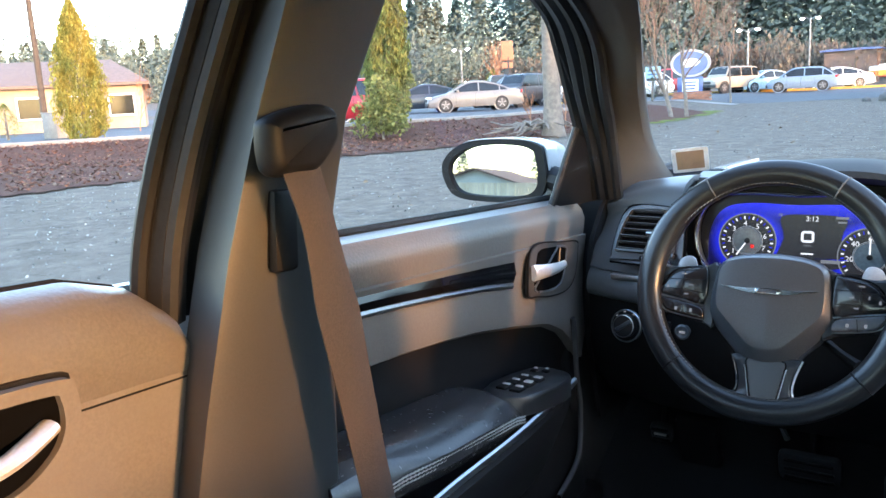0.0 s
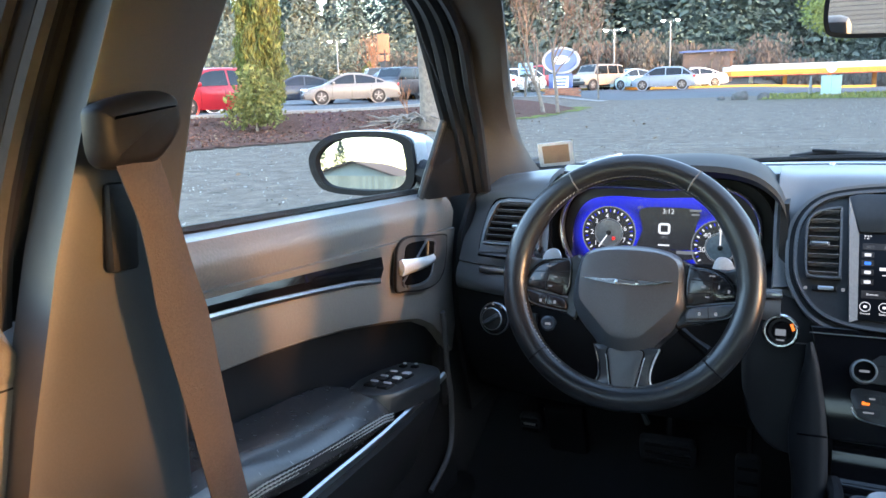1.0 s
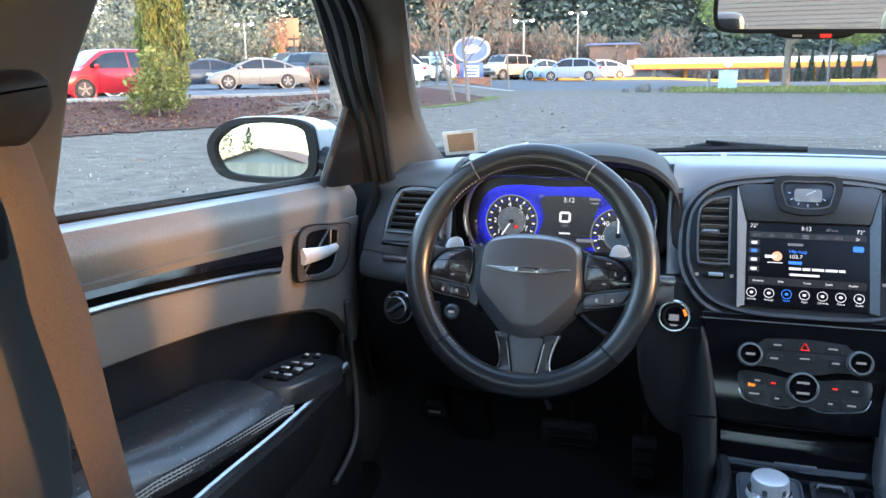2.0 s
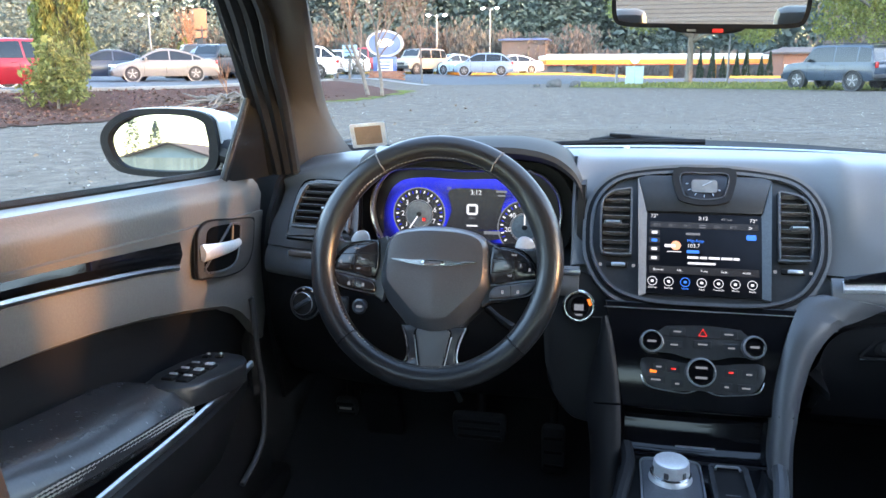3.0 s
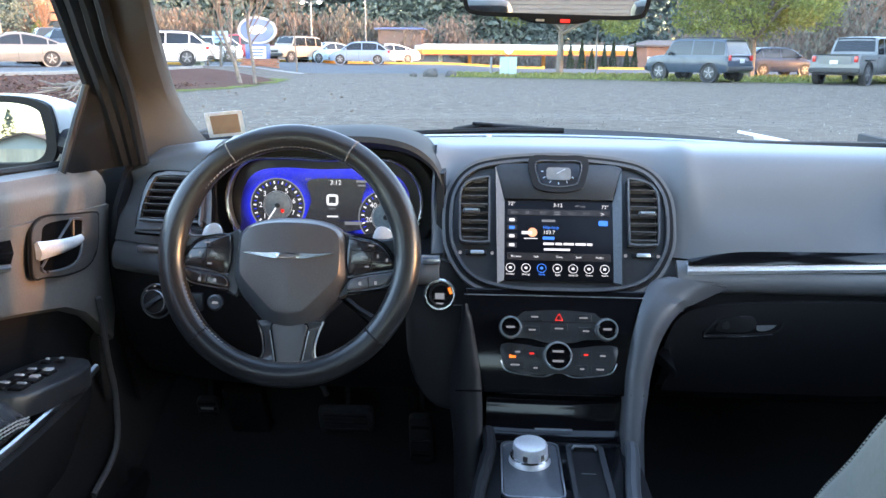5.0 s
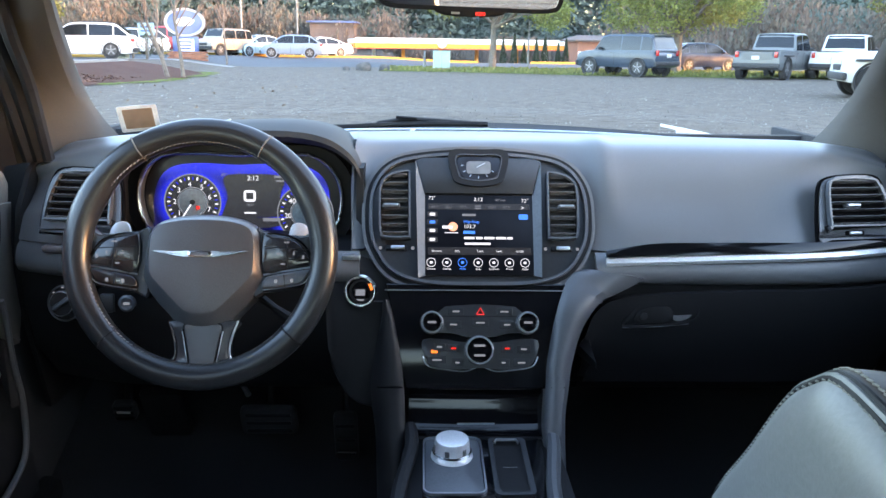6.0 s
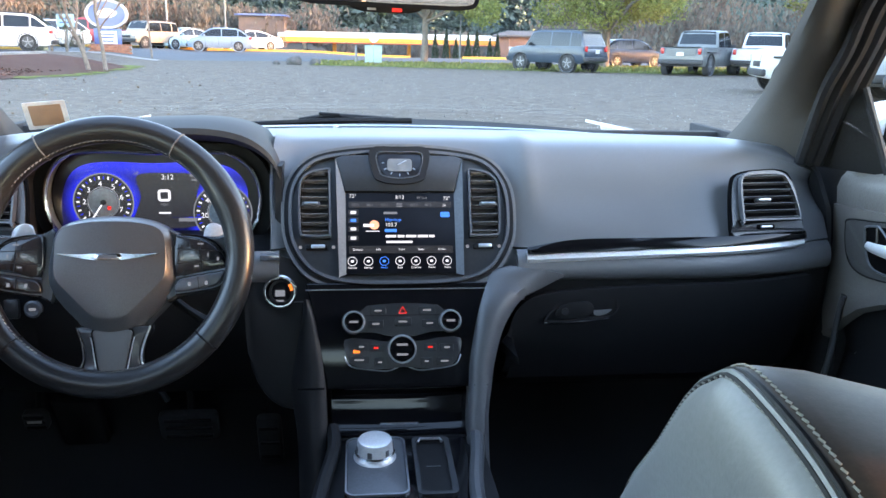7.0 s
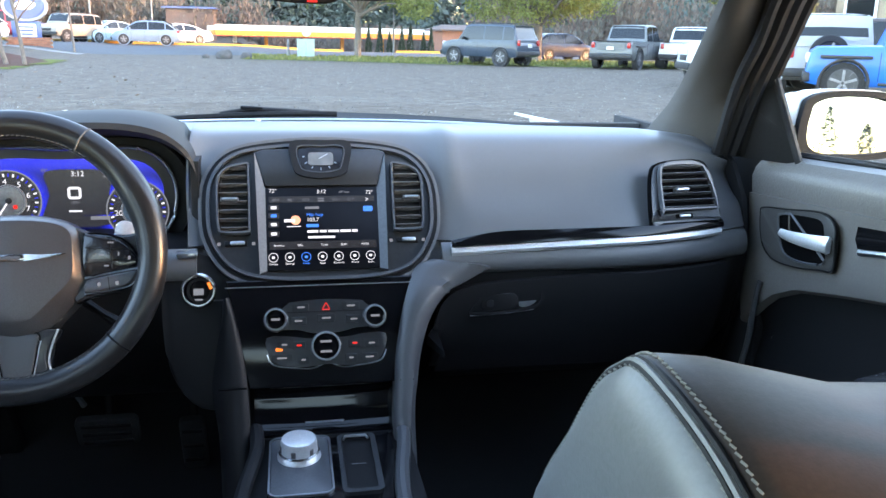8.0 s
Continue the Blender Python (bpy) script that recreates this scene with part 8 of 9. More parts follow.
    for yy in (yf, yf - wb):
        for sx in (-1, 1):
            m = pose(sx * (hw - 0.09), yy, wr, 0, 90 * sx, 0)
            part("wheel_arch", lathe([(wr + 0.055, -0.10), (wr + 0.06, 0.0885 + (0.05 if boxy else 0.004)), (wr + 0.03, 0.0895 + (0.05 if boxy else 0.004)), (wr - 0.02, 0.07)], m, 22), M_PLASTIC if boxy or kind == "crossover" else mat, t)
            wh = part("wheel", lathe([(wr * 0.66, -0.10), (wr * 0.95, -0.10), (wr, -0.07), (wr, 0.075), (wr * 0.95, 0.098), (wr * 0.68, 0.10)], m, 24), M_TYRE, t, "black tyre with alloy rim")
            part("rim", lathe([(wr * 0.68, 0.10), (wr * 0.64, 0.106), (wr * 0.60, 0.085), (0.06, 0.075), (0.001, 0.085)], m, 24), M_RIMDARK, wh)
            for k in range(5):
                part("rim_spoke", box(wr * 0.56, 0.055, 0.02, m @ pose(0, 0, 0.097, 0, 0, 72 * k) @ pose(wr * 0.34, 0, 0), 0.008, 1), M_RIM, wh)
    # bumpers, lamps, plates, mirrors, side seams
    part("front_bumper", box(Wd * (0.90 if not boxy else 1.0), 0.14, 0.20, pose(0, nose - (0.02 if boxy else 0.05), low + 0.16), 0.05), M_PLASTIC, t)
    part("rear_bumper", box(Wd * (0.93 if not boxy else 1.0), 0.14, 0.20, pose(0, -nose + (0.0 if boxy else 0.04), low + 0.18), 0.05), M_PLASTIC if boxy or kind == "crossover" else mat, t)
    part("grille", box(Wd * 0.5, 0.04, 0.16, pose(0, nose - 0.012, low + 0.38), 0.02), M_PLASTIC, t)
    part("plate", box(0.32, 0.012, 0.15, pose(0, -nose - 0.035 if not boxy else -nose - 0.075, 0.80 if not boxy else 0.86), 0.004, 1), M_PLATE, t, "blank pale plate")
    hz, tz = (0.70, 0.86) if not boxy else (0.90, 0.98)
    for sx in (-1, 1):
        part("headlight", box(0.34 if not boxy else 0.2, 0.12, 0.13 if not boxy else 0.2, pose(sx * hw * 0.72, nose - (0.13 if not boxy else 0.03), hz, 0, 0, -sx * (25 if not boxy else 0)), 0.04), M_HEAD, t)
        part("tail_light", box(0.24 if not boxy else 0.15, 0.09, 0.15 if not boxy else 0.24, pose(sx * hw * 0.82, -nose + (0.055 if not boxy else 0.005), tz, 0, 0, sx * (18 if not boxy else 0)), 0.03), M_TAIL, t)
        part("wing_mirror", box(0.20, 0.12, 0.13, pose(sx * (bw + 0.12), along(a, d, 0.12), belt + 0.08), 0.04), M_PLASTIC if boxy else mat, t)
        for f in (0.30, 0.50, 0.70) if kind != "pickup" else (0.30, 0.47, 0.63):
            part("door_seam", box(0.004, 0.010, (belt - low) * 0.72, pose(sx * (hw + 0.001), X(f), low + (belt - low) * 0.5)), M_RUBBER, t)
        for f in (0.46, 0.66) if kind != "pickup" else (0.43, 0.60):
            part("door_handle", box(0.03, 0.15, 0.03, pose(sx * (hw * 0.99), X(f), belt - 0.10), 0.01, 1), M_PLASTIC if boxy else mat, t)
    if kind in ("boxy_suv", "crossover", "minivan"):
        for sx in (-1, 1):
            part("roof_rail", sweep([(sx * rw * 0.86, b - 0.1, rz - 0.01), (sx * rw * 0.86, b - 0.3, rz + 0.045), (sx * rw * 0.86, c + 0.3, rz + 0.045), (sx * rw * 0.86, c + 0.05, rz - 0.01)], 0.018, 6), M_PLASTIC, t)
    if kind == "jeep":
        sm = pose(0, -nose - 0.10, 0.98, 90, 0, 0)
        sp = part("spare_wheel", lathe([(0.26, -0.11), (0.38, -0.11), (0.40, -0.07), (0.40, 0.08), (0.38, 0.11), (0.27, 0.11), (0.24, 0.07), (0.001, 0.07)], sm, 26), M_TYRE, t, "spare wheel on the tailgate")
        for k in range(5):
            part("rim_spoke", box(0.22, 0.06, 0.03, sm @ pose(0, 0, 0.10, 0, 0, 72 * k) @ pose(0.13, 0, 0), 0.01, 1), M_RIM, sp)
        for sx in (-1, 1):
            part("fender_flare", box(0.16, 0.95, 0.06, pose(sx * (hw + 0.02), yf, 0.93), 0.02), M_PLASTIC, t)
            part("fender_flare", box(0.16, 0.95, 0.06, pose(sx * (hw + 0.02), yf - wb, 0.93), 0.02), M_PLASTIC, t)
            part("side_step", box(0.10, 1.5, 0.06, pose(sx * (hw - 0.02), yf - wb / 2, 0.42), 0.02), M_PLASTIC, t)
    if kind == "pickup":
        y0, y1 = X(0.655), X(0.985)
        part("cargo_bed", box(Wd * 0.82, y0 - y1, 0.02, pose(0, (y0 + y1) / 2, 1.152)), M_RUBBER, t, "black bed cover")
        for sx in (-1, 1):
            part("fender_flare", box(0.14, 0.98, 0.06, pose(sx * (hw + 0.02), yf, 0.94), 0.02), M_PLASTIC, t)
            part("fender_flare", box(0.14, 0.98, 0.06, pose(sx * (hw + 0.02), yf - wb, 0.94), 0.02), M_PLASTIC, t)
        part("tailgate_panel", box(Wd * 0.66, 0.02, 0.30, pose(0, -nose - 0.012, 0.94), 0.008, 1), mat, t)
    return t


vehicle("hatchback", -18.0, 21.3, 158, P_RED, "red hatchback parked at the kerb of the bed")
vehicle("sedan", -22.6, 24.6, 140, P_SILVER, "silver sedan parked behind the red hatchback")
vehicle("crossover", -24.4, 26.6, 125, P_DARK, "dark crossover in the car park row")
vehicle("sedan", -24.2, 35.6, 128, P_DARK, "black sedan in the car park")
vehicle("sedan", -21.0, 35.2, 128, P_BEIGE, "champagne sedan with sunlit flank in the car park")
vehicle("pickup", -24.0, 44.3, 128, P_DARK, "dark pickup truck at the back of the car park")
vehicle("crossover", -22.4, 42.6, 150, P_SLATE, "slate crossover at the back of the car park")
vehicle("boxy_suv", -20.6, 40.0, 165, P_DARK, "dark boxy car at the back of the car park")
vehicle("crossover", -16.6, 41.0, 100, P_WHITE, "white crossover near the blue sign")
vehicle("crossover", -19.3, 54.8, 130, P_WHITE, "white crossover across the street")
vehicle("pickup", -17.9, 58.5, 110, P_ORANGE, "dark red pickup behind the sign")
vehicle("boxy_suv", -13.9, 57.6, 150, P_TAN, "tan boxy car across the street")
vehicle("sedan", -12.0, 60.0, 138, P_TEAL, "pale teal sedan across the street")
vehicle("hatchback", -9.2, 57.6, 92, P_BLUEGREY, "blue-grey hatchback beside the yellow kerb")
vehicle("sedan", -8.0, 63.6, 120, P_WHITE, "white sedan beyond the hatchback")
vehicle("boxy_suv", 8.95, 36.3, 40, P_SLATE, "slate-blue boxy car with dark glass on the gravel")
vehicle("hatchback", 15.6, 46.2, -72, P_NAVY, "navy hatchback with tree trunk before it")
vehicle("minivan", 26.1, 70.4, -10, P_TEAL, "pale van far down the street")
vehicle("pickup", 15.3, 35.2, -42, P_GREY, "grey pickup truck seen from behind on the gravel")
vehicle("pickup", 18.8, 36.2, -38, P_WHITE, "white pickup truck beside the grey one")
vehicle("jeep", 13.0, 20.9, 74, P_WHITE, "white off-road car with bare wheel arches")
vehicle("jeep", 12.9, 18.4, -30, P_SILVER, "pale off-road car with spare wheel on its tailgate")
vehicle("jeep", 15.2, 19.6, 62, P_BROWN, "dark brown off-road car in the row")
vehicle("jeep", 12.65, 14.6, 56, P_BLUE, "bright blue off-road car with black fenders")


# ---- sign, cabinet, poles and buildings ----
sg = thing("roadside_sign", (-12.4, 43.4, 0.3), "oval blue roadside sign with silver rim on a brick base", "sign")
SG = plane_at((-12.45, 43.4, 0), (1, 0.12, 0), (0, 0, 1))
bz = land(-12.4, 43.4)
ell = [(0.92 * math.cos(2 * math.pi * k / 40), 2.20 + 0.64 * math.sin(2 * math.pi * k / 40)) for k in range(40)]
part("oval_panel", prism(ell, 0.26, SG, 0.02, base=-0.13), M_SIGNBLUE, sg)
part("oval_rim", ring([(u * 1.10, 2.20 + (v - 2.20) * 1.12) for u, v in ell], [(u * 0.96, 2.20 + (v - 2.20) * 0.95) for u, v in ell], 0.34, SG, -0.17, 0.02), M_SIGNRIM, sg, "silver rim")
blob = smooth([(-0.45, 2.25), (-0.2, 2.42), (0.15, 2.45), (0.5, 2.3), (0.35, 2.1), (0.1, 2.02), (-0.25, 2.02), (-0.5, 2.1)], 4, True)
part("white_mark", prism(blob[::-1], 0.01, SG, base=0.131), M_WHITEFASCIA, sg, "plain white mark")
part("reader_box", box(1.30, 0.24, 0.86, SG @ pose(-0.02, 1.06, 0, 90, 0, 0), 0.03), M_SIGNBLUE, sg)
part("reader_face", box(0.84, 0.02, 0.62, SG @ pose(0.0, 1.06, 0.125, 90, 0, 0), 0.01, 1), M_WHITEFASCIA, sg)
for k in range(3):
    part("writing_bar", box(0.66 - 0.08 * k, 0.012, 0.08, SG @ pose(0.0, 1.22 - 0.17 * k, 0.137, 90, 0, 0)), M_SIGNBLUE, sg)
for u in (-0.45, 0.45):
    part("post", box(0.14, 0.14, 1.5, SG @ pose(u, 1.0, -0.16, 90, 0, 0), 0.02), M_POLE, sg)
for r in range(6):
    for k in range(8):
        part("brick", box(0.235, 0.10, 0.088, SG @ pose(-0.86 + 0.245 * k + (0.12 if r % 2 else 0), 0.16 + bz * 0.4 + 0.098 * r - 0.1, 0.10, 90, 0, 0), 0.008, 1), M_BRICK, sg)
part("base_core", box(2.0, 0.3, 0.75, SG @ pose(0.06, 0.26, -0.08, 90, 0, 0), 0.02), M_KERB, sg)
ts = thing("notice_sign", (-14.6, 43.8, 0.3), "small pale teal notice board on a post", "sign")
part("board", box(0.85, 0.05, 0.62, pose(-14.6, 43.8, 1.85), 0.02), paint("teal_board", (0.36, 0.50, 0.55), 0.5), ts)
for k in range(2):
    part("writing_bar", box(0.6, 0.01, 0.07, pose(-14.6, 43.77, 1.95 - 0.2 * k)), M_SIGNBLUE, ts)
part("post", box(0.08, 0.08, 1.8, pose(-14.6, 43.85, 0.95), 0.01), M_POLE, ts)
cb = thing("utility_cabinet", (0.88, 42.3, 0.03), "pale green utility cabinet on the verge", "cabinet")
part("body", box(0.86, 0.7, 0.88, pose(0.88, 42.4, 0.47), 0.03), M_TEALBOX, cb)
part("lid", box(0.90, 0.76, 0.05, pose(0.88, 42.4, 0.925), 0.015), M_TEALBOX, cb)
part("door_seam", box(0.008, 0.01, 0.74, pose(0.88, 42.047, 0.46)), M_RUBBER, cb)
part("plinth", box(1.0, 0.85, 0.1, pose(0.88, 42.4, 0.05), 0.02), M_KERB, cb)
cb2 = thing("utility_cabinet", (-15.2, 41.5, 0.3), "grey-green utility cabinet by the sign", "cabinet")
part("body", box(0.7, 0.6, 0.85, pose(-15.2, 41.5, land(-15.2, 41.5) + 0.42), 0.03), M_TEALBOX, cb2)
part("lid", box(0.74, 0.64, 0.04, pose(-15.2, 41.5, land(-15.2, 41.5) + 0.86), 0.01), M_TEALBOX, cb2)
cb3 = thing("utility_cabinet", (-28.6, 17.6, 0.36), "grey utility cabinet at the foot of the pole", "cabinet")
part("body", box(0.9, 0.8, 0.95, pose(-28.6, 17.6, land(-28.6, 17.6) + 0.5), 0.03), M_KERB, cb3)
part("lid", box(0.94, 0.84, 0.04, pose(-28.6, 17.6, land(-28.6, 17.6) + 0.98), 0.01), M_KERB, cb3)


def pole(name, x, y, h, r, mat, label, lamp=0.0, arm=1.2, category="pole", az=0.0):
    z = land(x, y)
    p = thing(name, (x, y, z), label, category, "poles")
    part("shaft", sweep([(x, y, z - 0.1), (x, y, z + h * 0.5), (x, y, z + h)], [r, r * 0.85, r * 0.6], 10), mat, p)
    if lamp:
        for s_ in ((-1, 1) if arm < 1 else (1,)):
            ex, ey = x + s_ * arm * math.cos(az), y + s_ * arm * math.sin(az)
            part("arm", sweep([(x, y, z + h - 0.3), ((x + ex) / 2, (y + ey) / 2, z + h), (ex, ey, z + h)], 0.035, 6), mat, p)
            hd = part("lamp_head", box(0.55, 0.30, 0.12, pose(ex, ey, z + h, 0, 0, math.degrees(az)), 0.04), mat, p)
            part("lamp_lens", lathe([(0.001, -0.13), (0.12, -0.11), (0.16, -0.05)], pose(ex, ey, z + h - 0.01), 14), M_LAMP, hd, "lit lamp lens")
    else:
        part("cap", lathe([(r * 0.7, 0.0), (r * 0.5, 0.05), (0.001, 0.07)], pose(x, y, z + h), 10), mat, p)
    return p


pole("street_lamp", -15.0, 68.5, 4.8, 0.09, M_POLE, "grey street lamp, lit", 1.0, 0.7, "street lamp")
pole("street_lamp", -12.8, 84.1, 6.3, 0.09, M_POLE, "tall street lamp, lit", 1.0, 0.7, "street lamp")
pole("street_lamp", -39.2, 64.1, 5.0, 0.09, M_POLE, "street lamp by the car park, lit", 1.0, 0.7, "street lamp")
pole("utility_pole", -30.8, 18.4, 9.0, 0.13, M_DARKPOLE, "tall dark wooden pole leaning slightly beside the bed")
pole("sign_post", 5.85, 46.2, 2.6, 0.06, M_POLE, "pale slim post on the verge")
pole("marker_post", 0.0, 43.0, 0.85, 0.09, M_POLE, "short grey marker post beside the cabinet")

tw = thing("pylon_sign", (-33.2, 61.8, 0.3), "tall dark brown pylon sign far behind the car park", "sign")
part("mast", box(0.5, 0.4, 4.2, pose(-33.2, 61.8, 2.1), 0.03), M_PLASTIC, tw)
part("panel", box(1.0, 0.5, 1.6, pose(-33.2, 61.8, 4.7, 0, 0, 30), 0.05), M_BRICK, tw)
part("panel_foot", box(0.9, 0.45, 0.5, pose(-33.2, 61.8, 3.5, 0, 0, 30), 0.04), M_BRICK, tw)

# fuel stop beyond the dip
fs = thing("fuel_station_canopy", (5, 80, -3.2), "long flat fuel station canopy, white over orange", "canopy")
C0, C1 = Vector((-6.6, 80.0)), Vector((14.6, 84.0))
d2 = (C1 - C0).normalized()
am = math.degrees(math.atan2(d2.y, d2.x))
mid = (C0 + C1) / 2
ln = (C1 - C0).length
nrm = Vector((d2.y, -d2.x))
part("roof_slab", box(ln, 8.0, 0.9, pose(mid.x - nrm.x * 4, mid.y - nrm.y * 4, 1.38, 0, 0, am), 0.05), M_WHITEFASCIA, fs)
part("white_band", box(ln + 0.02, 0.06, 0.50, pose(mid.x + nrm.x * 0.03, mid.y + nrm.y * 0.03, 1.68, 0, 0, am), 0.01, 1), M_WHITEFASCIA, fs)
part("orange_band", box(ln + 0.02, 0.06, 0.46, pose(mid.x + nrm.x * 0.035, mid.y + nrm.y * 0.035, 1.20, 0, 0, am), 0.01, 1), M_ORANGEFASCIA, fs)
part("red_band", box(ln + 0.02, 0.05, 0.07, pose(mid.x + nrm.x * 0.04, mid.y + nrm.y * 0.04, 0.92, 0, 0, am), 0.01, 1), M_REDFASCIA, fs)
part("end_band", box(0.06, 8.0, 0.46, pose(C0.x - nrm.x * 4 - 0.05 * d2.x, C0.y - nrm.y * 4, 1.20, 0, 0, am), 0.01, 1), M_ORANGEFASCIA, fs)
part("round_mark", lathe([(0.001, 0.06), (0.42, 0.06), (0.45, 0.0)], plane_at((1.8 + nrm.x * 0.07, 81.58 + nrm.y * 0.07, 1.45), (d2.x, d2.y, 0), (0, 0, 1)), 20), M_WHITEFASCIA, fs, "plain round mark")
for f in (0.1, 0.24, 0.42, 0.60, 0.80, 0.95):
    p = C0.lerp(C1, f) - nrm * 3.2
    part("column", box(0.35, 0.35, 4.6, pose(p.x, p.y, -1.35, 0, 0, am), 0.02), M_WHITEFASCIA if int(f * 10) % 2 else M_ORANGEFASCIA, fs)
def small_building(name, x, y, w, d_, h, wall, roof, label, turn=0.0, ridge=1.2, windows=4, over=0.4):
    z = land(x, y)
    b_ = thing(name, (x, y, z), label, "building", local=True)
    b_.rotation_euler = (0, 0, radians(turn))
    part("wall", box(w, d_, h, pose(0, 0, h / 2)), wall, b_)
    rf = loft([[(-w / 2 - over, -d_ / 2 - over, h), (w / 2 + over, -d_ / 2 - over, h), (w / 2 + over, d_ / 2 + over, h), (-w / 2 - over, d_ / 2 + over, h)],
               [(-w / 2 - over, -d_ / 2 - over, h + 0.15), (w / 2 + over, -d_ / 2 - over, h + 0.15), (w / 2 + over, d_ / 2 + over, h + 0.15), (-w / 2 - over, d_ / 2 + over, h + 0.15)],
               [(-w / 2 + ridge, -0.1, h + ridge), (w / 2 - ridge, -0.1, h + ridge), (w / 2 - ridge, 0.1, h + ridge), (-w / 2 + ridge, 0.1, h + ridge)]])
    part("roof", rf, roof, b_)
    for k in range(windows):
        u = -w / 2 + w * (k + 0.5) / windows
        win = part("window", box(w / windows * 0.55, 0.05, h * 0.45, pose(u, -d_ / 2 - 0.02, h * 0.55), 0.01, 1), M_CARGLASS, b_)
        part("window_frame", ring(rrect(w / windows * 0.62, h * 0.52, 0.02), rrect(w / windows * 0.54, h * 0.44, 0.02), 0.06, plane_at((u, -d_ / 2 - 0.02, h * 0.55), (1, 0, 0), (0, 0, 1)), 0.0), M_WHITEFASCIA, win)
    return b_


small_building("low_building", -47.5, 27.0, 14, 9, 2.4, M_CREAM, M_ROOFTILE, "low cream building with brown hipped roof", 52, 1.7, 6)
small_building("kiosk", 16.6, 79.0, 5.0, 4.0, 5.2, M_BRICK, M_ROOFTILE, "small brick kiosk beside the fuel stop", 8, 0.6, 2)
small_building("shop_building", 31.5, 14.3, 42, 12, 7.5, M_CREAM, M_ROOFTILE, "long tan shop building beside the lot, behind the off-road cars", -90, 0.9, 12)
small_building("blue_roofed_shed", -10.5, 97.0, 5, 4, 3.4, M_ROOFTILE, M_SIGNBLUE, "far dark shed with a flat blue roof", 0, 0.3, 0)
# rocks at the verge's end
for i, (x, y, r) in enumerate(((-2.9, 39.3, 0.40), (-3.75, 39.2, 0.2), (-1.95, 39.6, 0.32))):
    bm = bmesh.new()
    bmesh.ops.create_icosphere(bm, subdivisions=2, radius=1)
    for v in bm.verts:
        v.co = v.co * (1 + 0.25 * noise.noise(v.co * 1.7 + Vector((i * 3.1, 0, 0))))
        v.co = Vector((v.co.x * r, v.co.y * r * 0.9, v.co.z * r * 0.75))
    bm.transform(pose(x, y, land(x, y) + r * 0.28, 0, 0, 40 * i))
    solo("rock", bm, M_ROCK, "dark rounded rock at the verge", "rock", "verge rocks", angle=60)

# ---- behind the car, seen in the mirrors ----
shed = thing("gabled_shed", (-23.2, -64, 0), "pale green gabled building behind a fence", "building")
gx, gy, gw, gh, gr = -23.6, -60.0, 7.0, 1.9, 2.95
bm = bmesh.new()
prof = [(-gw / 2, 0), (gw / 2, 0), (gw / 2, gh), (0, gr), (-gw / 2, gh)]
part("wall", loft([[(gx + u, gy, v) for u, v in prof], [(gx + u, gy - 9, v) for u, v in prof]]), M_SHEDWALL, shed)
for sgn in (-1, 1):
    part("roof", loft([[(gx + sgn * u, gy + 0.5 - 10 * k, v) for u, v in ((0, gr), (gw / 2 + 0.5, gh - 0.2), (gw / 2 + 0.5, gh - 0.05), (0, gr + 0.16))] for k in (0, 1)]), M_ROOFTILE, shed)
bm.free()
fence = thing("board_fence", (-21, -53.0, 0), "pale upright-board fence behind the car", "fence")
for k in range(180):
    part("board", box(0.21, 0.022, 1.75 + 0.02 * math.sin(k * 2.3), pose(-48 + 0.24 * k, -53.0, 0.88)), M_FENCE, fence)
for z in (0.4, 1.4):
    part("rail", box(43.2, 0.05, 0.09, pose(-26.5, -53.05, z)), M_FENCE, fence)


# ---- small things in the car ----
# seat belt
belt = thing("seat_belt", (-0.66, 0.55, 0.75), "brown-lit grey webbing seat belt hanging from its pillar guide", "seat belt")
gm2 = plane_at((-0.662, 0.525, 1.130), (0, 1, 0), (0, 0.0, 1))
go2 = smooth([(-0.041, -0.022), (-0.044, 0.010), (-0.036, 0.022), (0.010, 0.030), (0.037, 0.028), (0.043, 0.016), (0.040, -0.004), (0.012, -0.026), (-0.02, -0.028)], 4, True)
gw2 = [(u, v) for u, v in go2]
part("belt_guide", dome(gw2 if sum(gw2[i][0] * gw2[(i + 1) % len(gw2)][1] - gw2[(i + 1) % len(gw2)][0] * gw2[i][1] for i in range(len(gw2))) > 0 else gw2[::-1], gm2, ((0.002, 0.0), (0.0, 0.004), (0.0, 0.012), (0.002, 0.018), (0.006, 0.023), (0.012, 0.025))), M_VENT, belt, "black rounded belt guide", 60)
part("guide_bolt", lathe([(0.016, -0.03), (0.016, 0.002), (0.014, 0.004)], at(gm2, 0.02, 0.0, 0.0), 16), M_VENT, belt)
part("adjuster_channel", box(0.012, 0.030, 0.075, pose(-0.690, 0.535, 1.050, -4, 0, 0), 0.005), M_VENT, belt)
edge_a = smooth([(-0.645, 0.492, 1.112), (-0.643, 0.497, 1.094), (-0.641, 0.507, 1.060), (-0.640, 0.512, 1.02), (-0.640, 0.516, 0.98), (-0.640, 0.533, 0.905), (-0.640, 0.556, 0.795), (-0.635, 0.58, 0.66), (-0.62, 0.61, 0.52)], 5)
edge_b = smooth([(-0.648, 0.541, 1.112), (-0.646, 0.549, 1.078), (-0.644, 0.556, 1.042), (-0.643, 0.566, 1.002), (-0.642, 0.575, 0.970), (-0.640, 0.582, 0.905), (-0.640, 0.603, 0.782), (-0.635, 0.628, 0.65), (-0.62, 0.658, 0.51)], 5)
rows = []
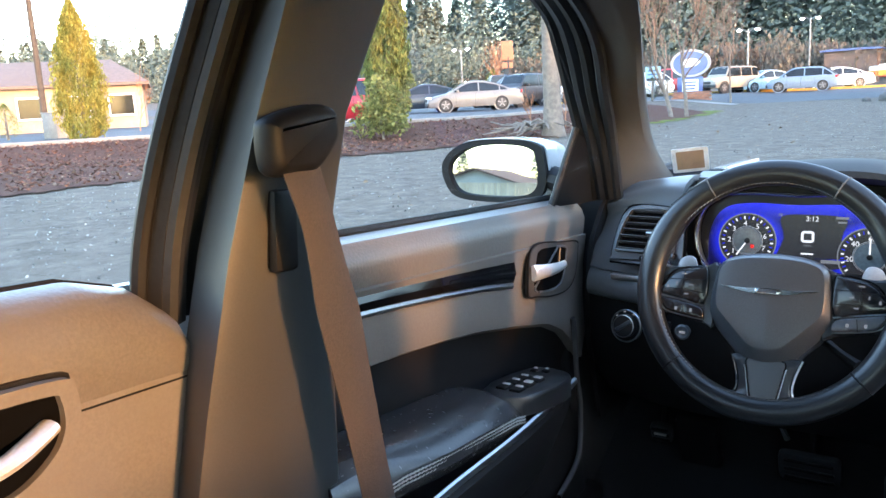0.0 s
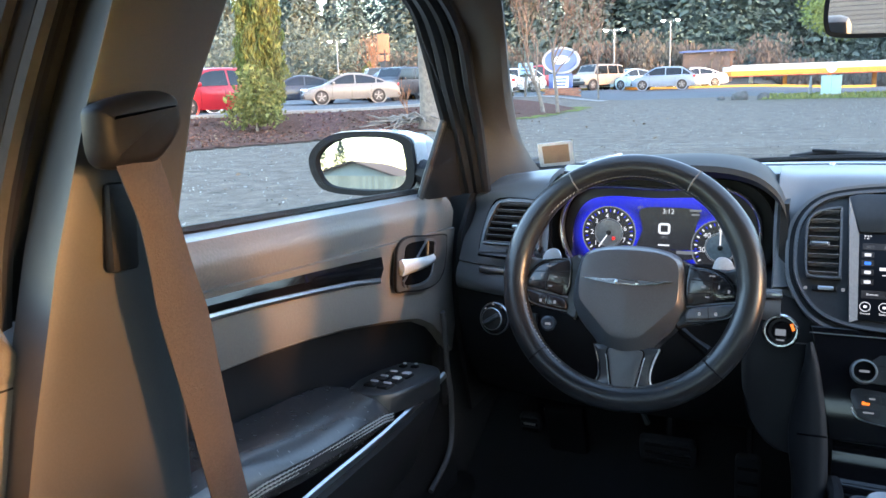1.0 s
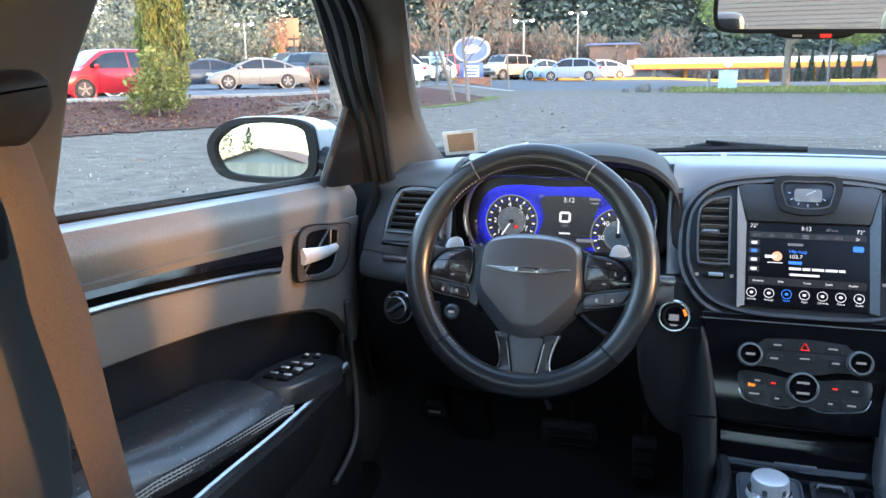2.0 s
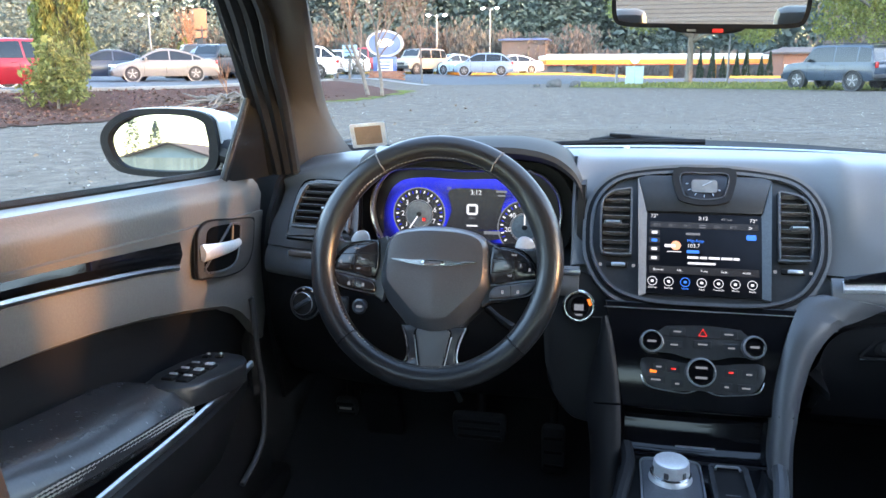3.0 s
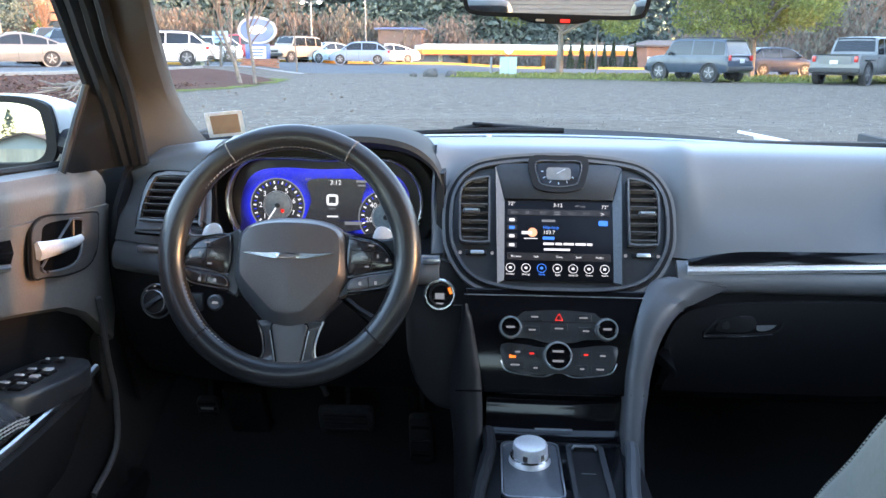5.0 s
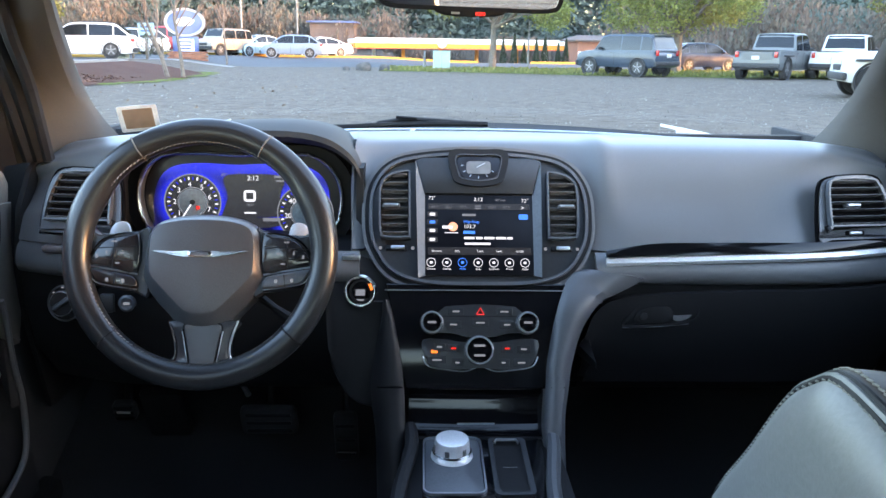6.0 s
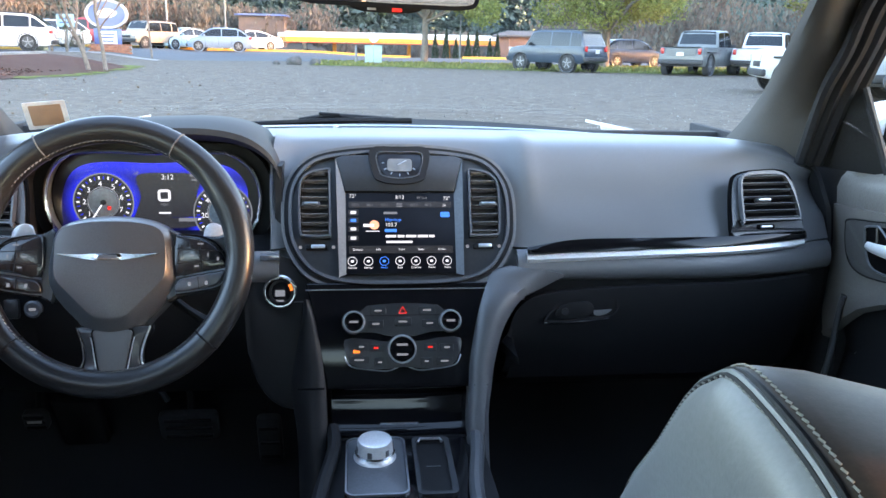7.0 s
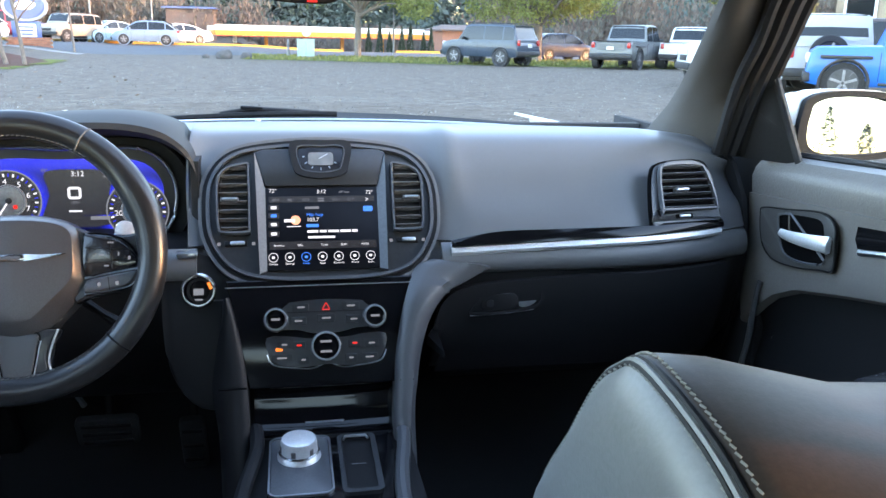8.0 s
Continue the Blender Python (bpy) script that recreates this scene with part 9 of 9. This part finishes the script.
for p, q in zip(edge_a, edge_b):
    rows.append([tuple(Vector(p).lerp(Vector(q), f) + Vector((0.004 * math.sin(f * math.pi), 0, 0))) for f in (0, 0.06, 0.3, 0.5, 0.7, 0.94, 1)])
part("webbing", slab(rows, 0.0014), M_BELT, belt, "woven belt webbing")

# inside mirror
im = thing("interior_mirror", (-0.012, 1.27, 1.22), "dark framed interior mirror hanging from the windscreen", "mirror")
IM = plane_at((-0.027, 1.27, 1.230), (1, -0.047, 0), (0, -0.047, 1)) @ pose(0, 0, 0, 0, 0, -1.5)
io = smooth([(-0.128, -0.020), (-0.130, 0.015), (-0.118, 0.036), (0.0, 0.040), (0.118, 0.036), (0.130, 0.015), (0.128, -0.020), (0.112, -0.032), (0.05, -0.0335), (-0.05, -0.0335), (-0.112, -0.032)][::-1], 4, True)
part("housing", dome(io, IM, ((0.02, -0.035), (0.006, -0.028), (0.0, -0.012), (0.0, 0.0))), M_VENT, im, "black housing", 50)
part("mirror_rim", ring(io, inset(io, 0.006), 0.004, IM, -0.001, 0.0015), M_VENT, im)
part("mirror_glass", prism(inset(io, 0.005), 0.001, IM, base=0.0008), M_INMIRROR, im, "silvered glass")
chin = smooth([(-0.045, -0.031), (-0.034, -0.040), (0.034, -0.040), (0.045, -0.031)][::-1], 3, True)
part("button_bar", prism(chin, 0.008, IM, 0.002, base=-0.006), M_VENT, im)
part("red_lamp", box(0.014, 0.005, 0.001, at(IM, 0.015, -0.0365, 0.0025)), M_LIT_RED, im, "small red lamp")
part("bar_mark", box(0.012, 0.003, 0.001, at(IM, -0.02, -0.0365, 0.0025)), M_SATIN, im)
part("stalk", sweep([IM @ Vector((0, 0.0, -0.03)), IM @ Vector((0, 0.03, -0.05)), (-0.012, 1.30, 1.32)], 0.012, 8), M_VENT, im)

# sticker inside the screen's lower corner
st_ = thing("windscreen_sticker", (-0.66, 1.73, 1.0), "brown square sticker in a clear sleeve on the windscreen", "sticker")
SM = plane_at((-0.6755, 1.7775, 0.9970), (1, 0.30, 0.03), (0.05, -0.62, 0.75)) @ pose(0, 0, 0, 0, 0, 4)
part("sleeve", ring(rrect(0.077, 0.072, 0.004), rrect(0.058, 0.054, 0.002), 0.0006, SM), M_FILM, st_, "pale clear sleeve edge")
part("card", prism(rrect(0.058, 0.054, 0.002), 0.0005, SM), M_STICKER, st_)

# wipers on the scuttle
def wiper(x0, x1, arm_x, label):
    w = thing("wiper", (arm_x, 2.02, 0.97), label, "wiper", "wipers")
    runp = [(x, wind_y(x) + 0.040 - 0.006 * math.sin((x - x0) / (x1 - x0) * 3.14), 0.9735 - 0.045 * (x / 0.7) ** 2) for x in (x0 + (x1 - x0) * k / 10 for k in range(11))]
    part("blade", sweep(runp, 0.0052, 6, flat=1.4), M_RUBBER, w)
    zz = 0.978 - 0.045 * (arm_x / 0.7) ** 2
    part("arm", sweep([(arm_x - 0.10, wind_y(arm_x) + 0.04, zz - 0.003), (arm_x - 0.04, wind_y(arm_x) + 0.05, zz + 0.004), (arm_x, wind_y(arm_x) + 0.055, zz + 0.004), (arm_x + 0.12, wind_y(arm_x + 0.1) + 0.07, zz - 0.004)], [0.005, 0.008, 0.008, 0.007], 8, flat=0.8), M_VENT, w)
    part("spring_clip", box(0.05, 0.012, 0.008, pose(arm_x - 0.03, wind_y(arm_x) + 0.046, zz + 0.009, 0, 3, 0), 0.003), M_VENT, w)
    return w


wiper(-0.42, 0.06, -0.10, "black wiper lying along the windscreen's foot")
wiper(0.46, 0.70, 0.56, "black wiper lying along the windscreen's foot")
ws = thing("washer_jet", (-0.10, 1.93, 0.965), "tiny pale sensor bead on the dashboard's edge", "sensor")
part("bead", lathe([(0.007, 0.0), (0.006, 0.005), (0.001, 0.007)], pose(-0.115, 1.925, 0.962), 12), M_SATIN, ws)

# rear bench, seen in the mirror
rb = thing("rear_bench", (0, -0.75, 0.3), "dark leather rear bench seat", "car seat")
rings = []
for x in (-0.66, -0.64, -0.3, 0, 0.3, 0.64, 0.66):
    rings.append([(x, y, z) for y, z in ((-0.40, 0.35), (-0.38, 0.50), (-0.45, 0.53), (-0.85, 0.50), (-1.02, 0.92), (-1.08, 0.98), (-1.16, 0.97), (-1.15, 0.35))])
part("cushion", loft(rings), M_SEAT, rb)
for x in (-0.38, 0.38):
    part("headrest", box(0.26, 0.11, 0.17, pose(x, -1.12, 1.06, -12, 0, 0), 0.04), M_SEAT, rb)
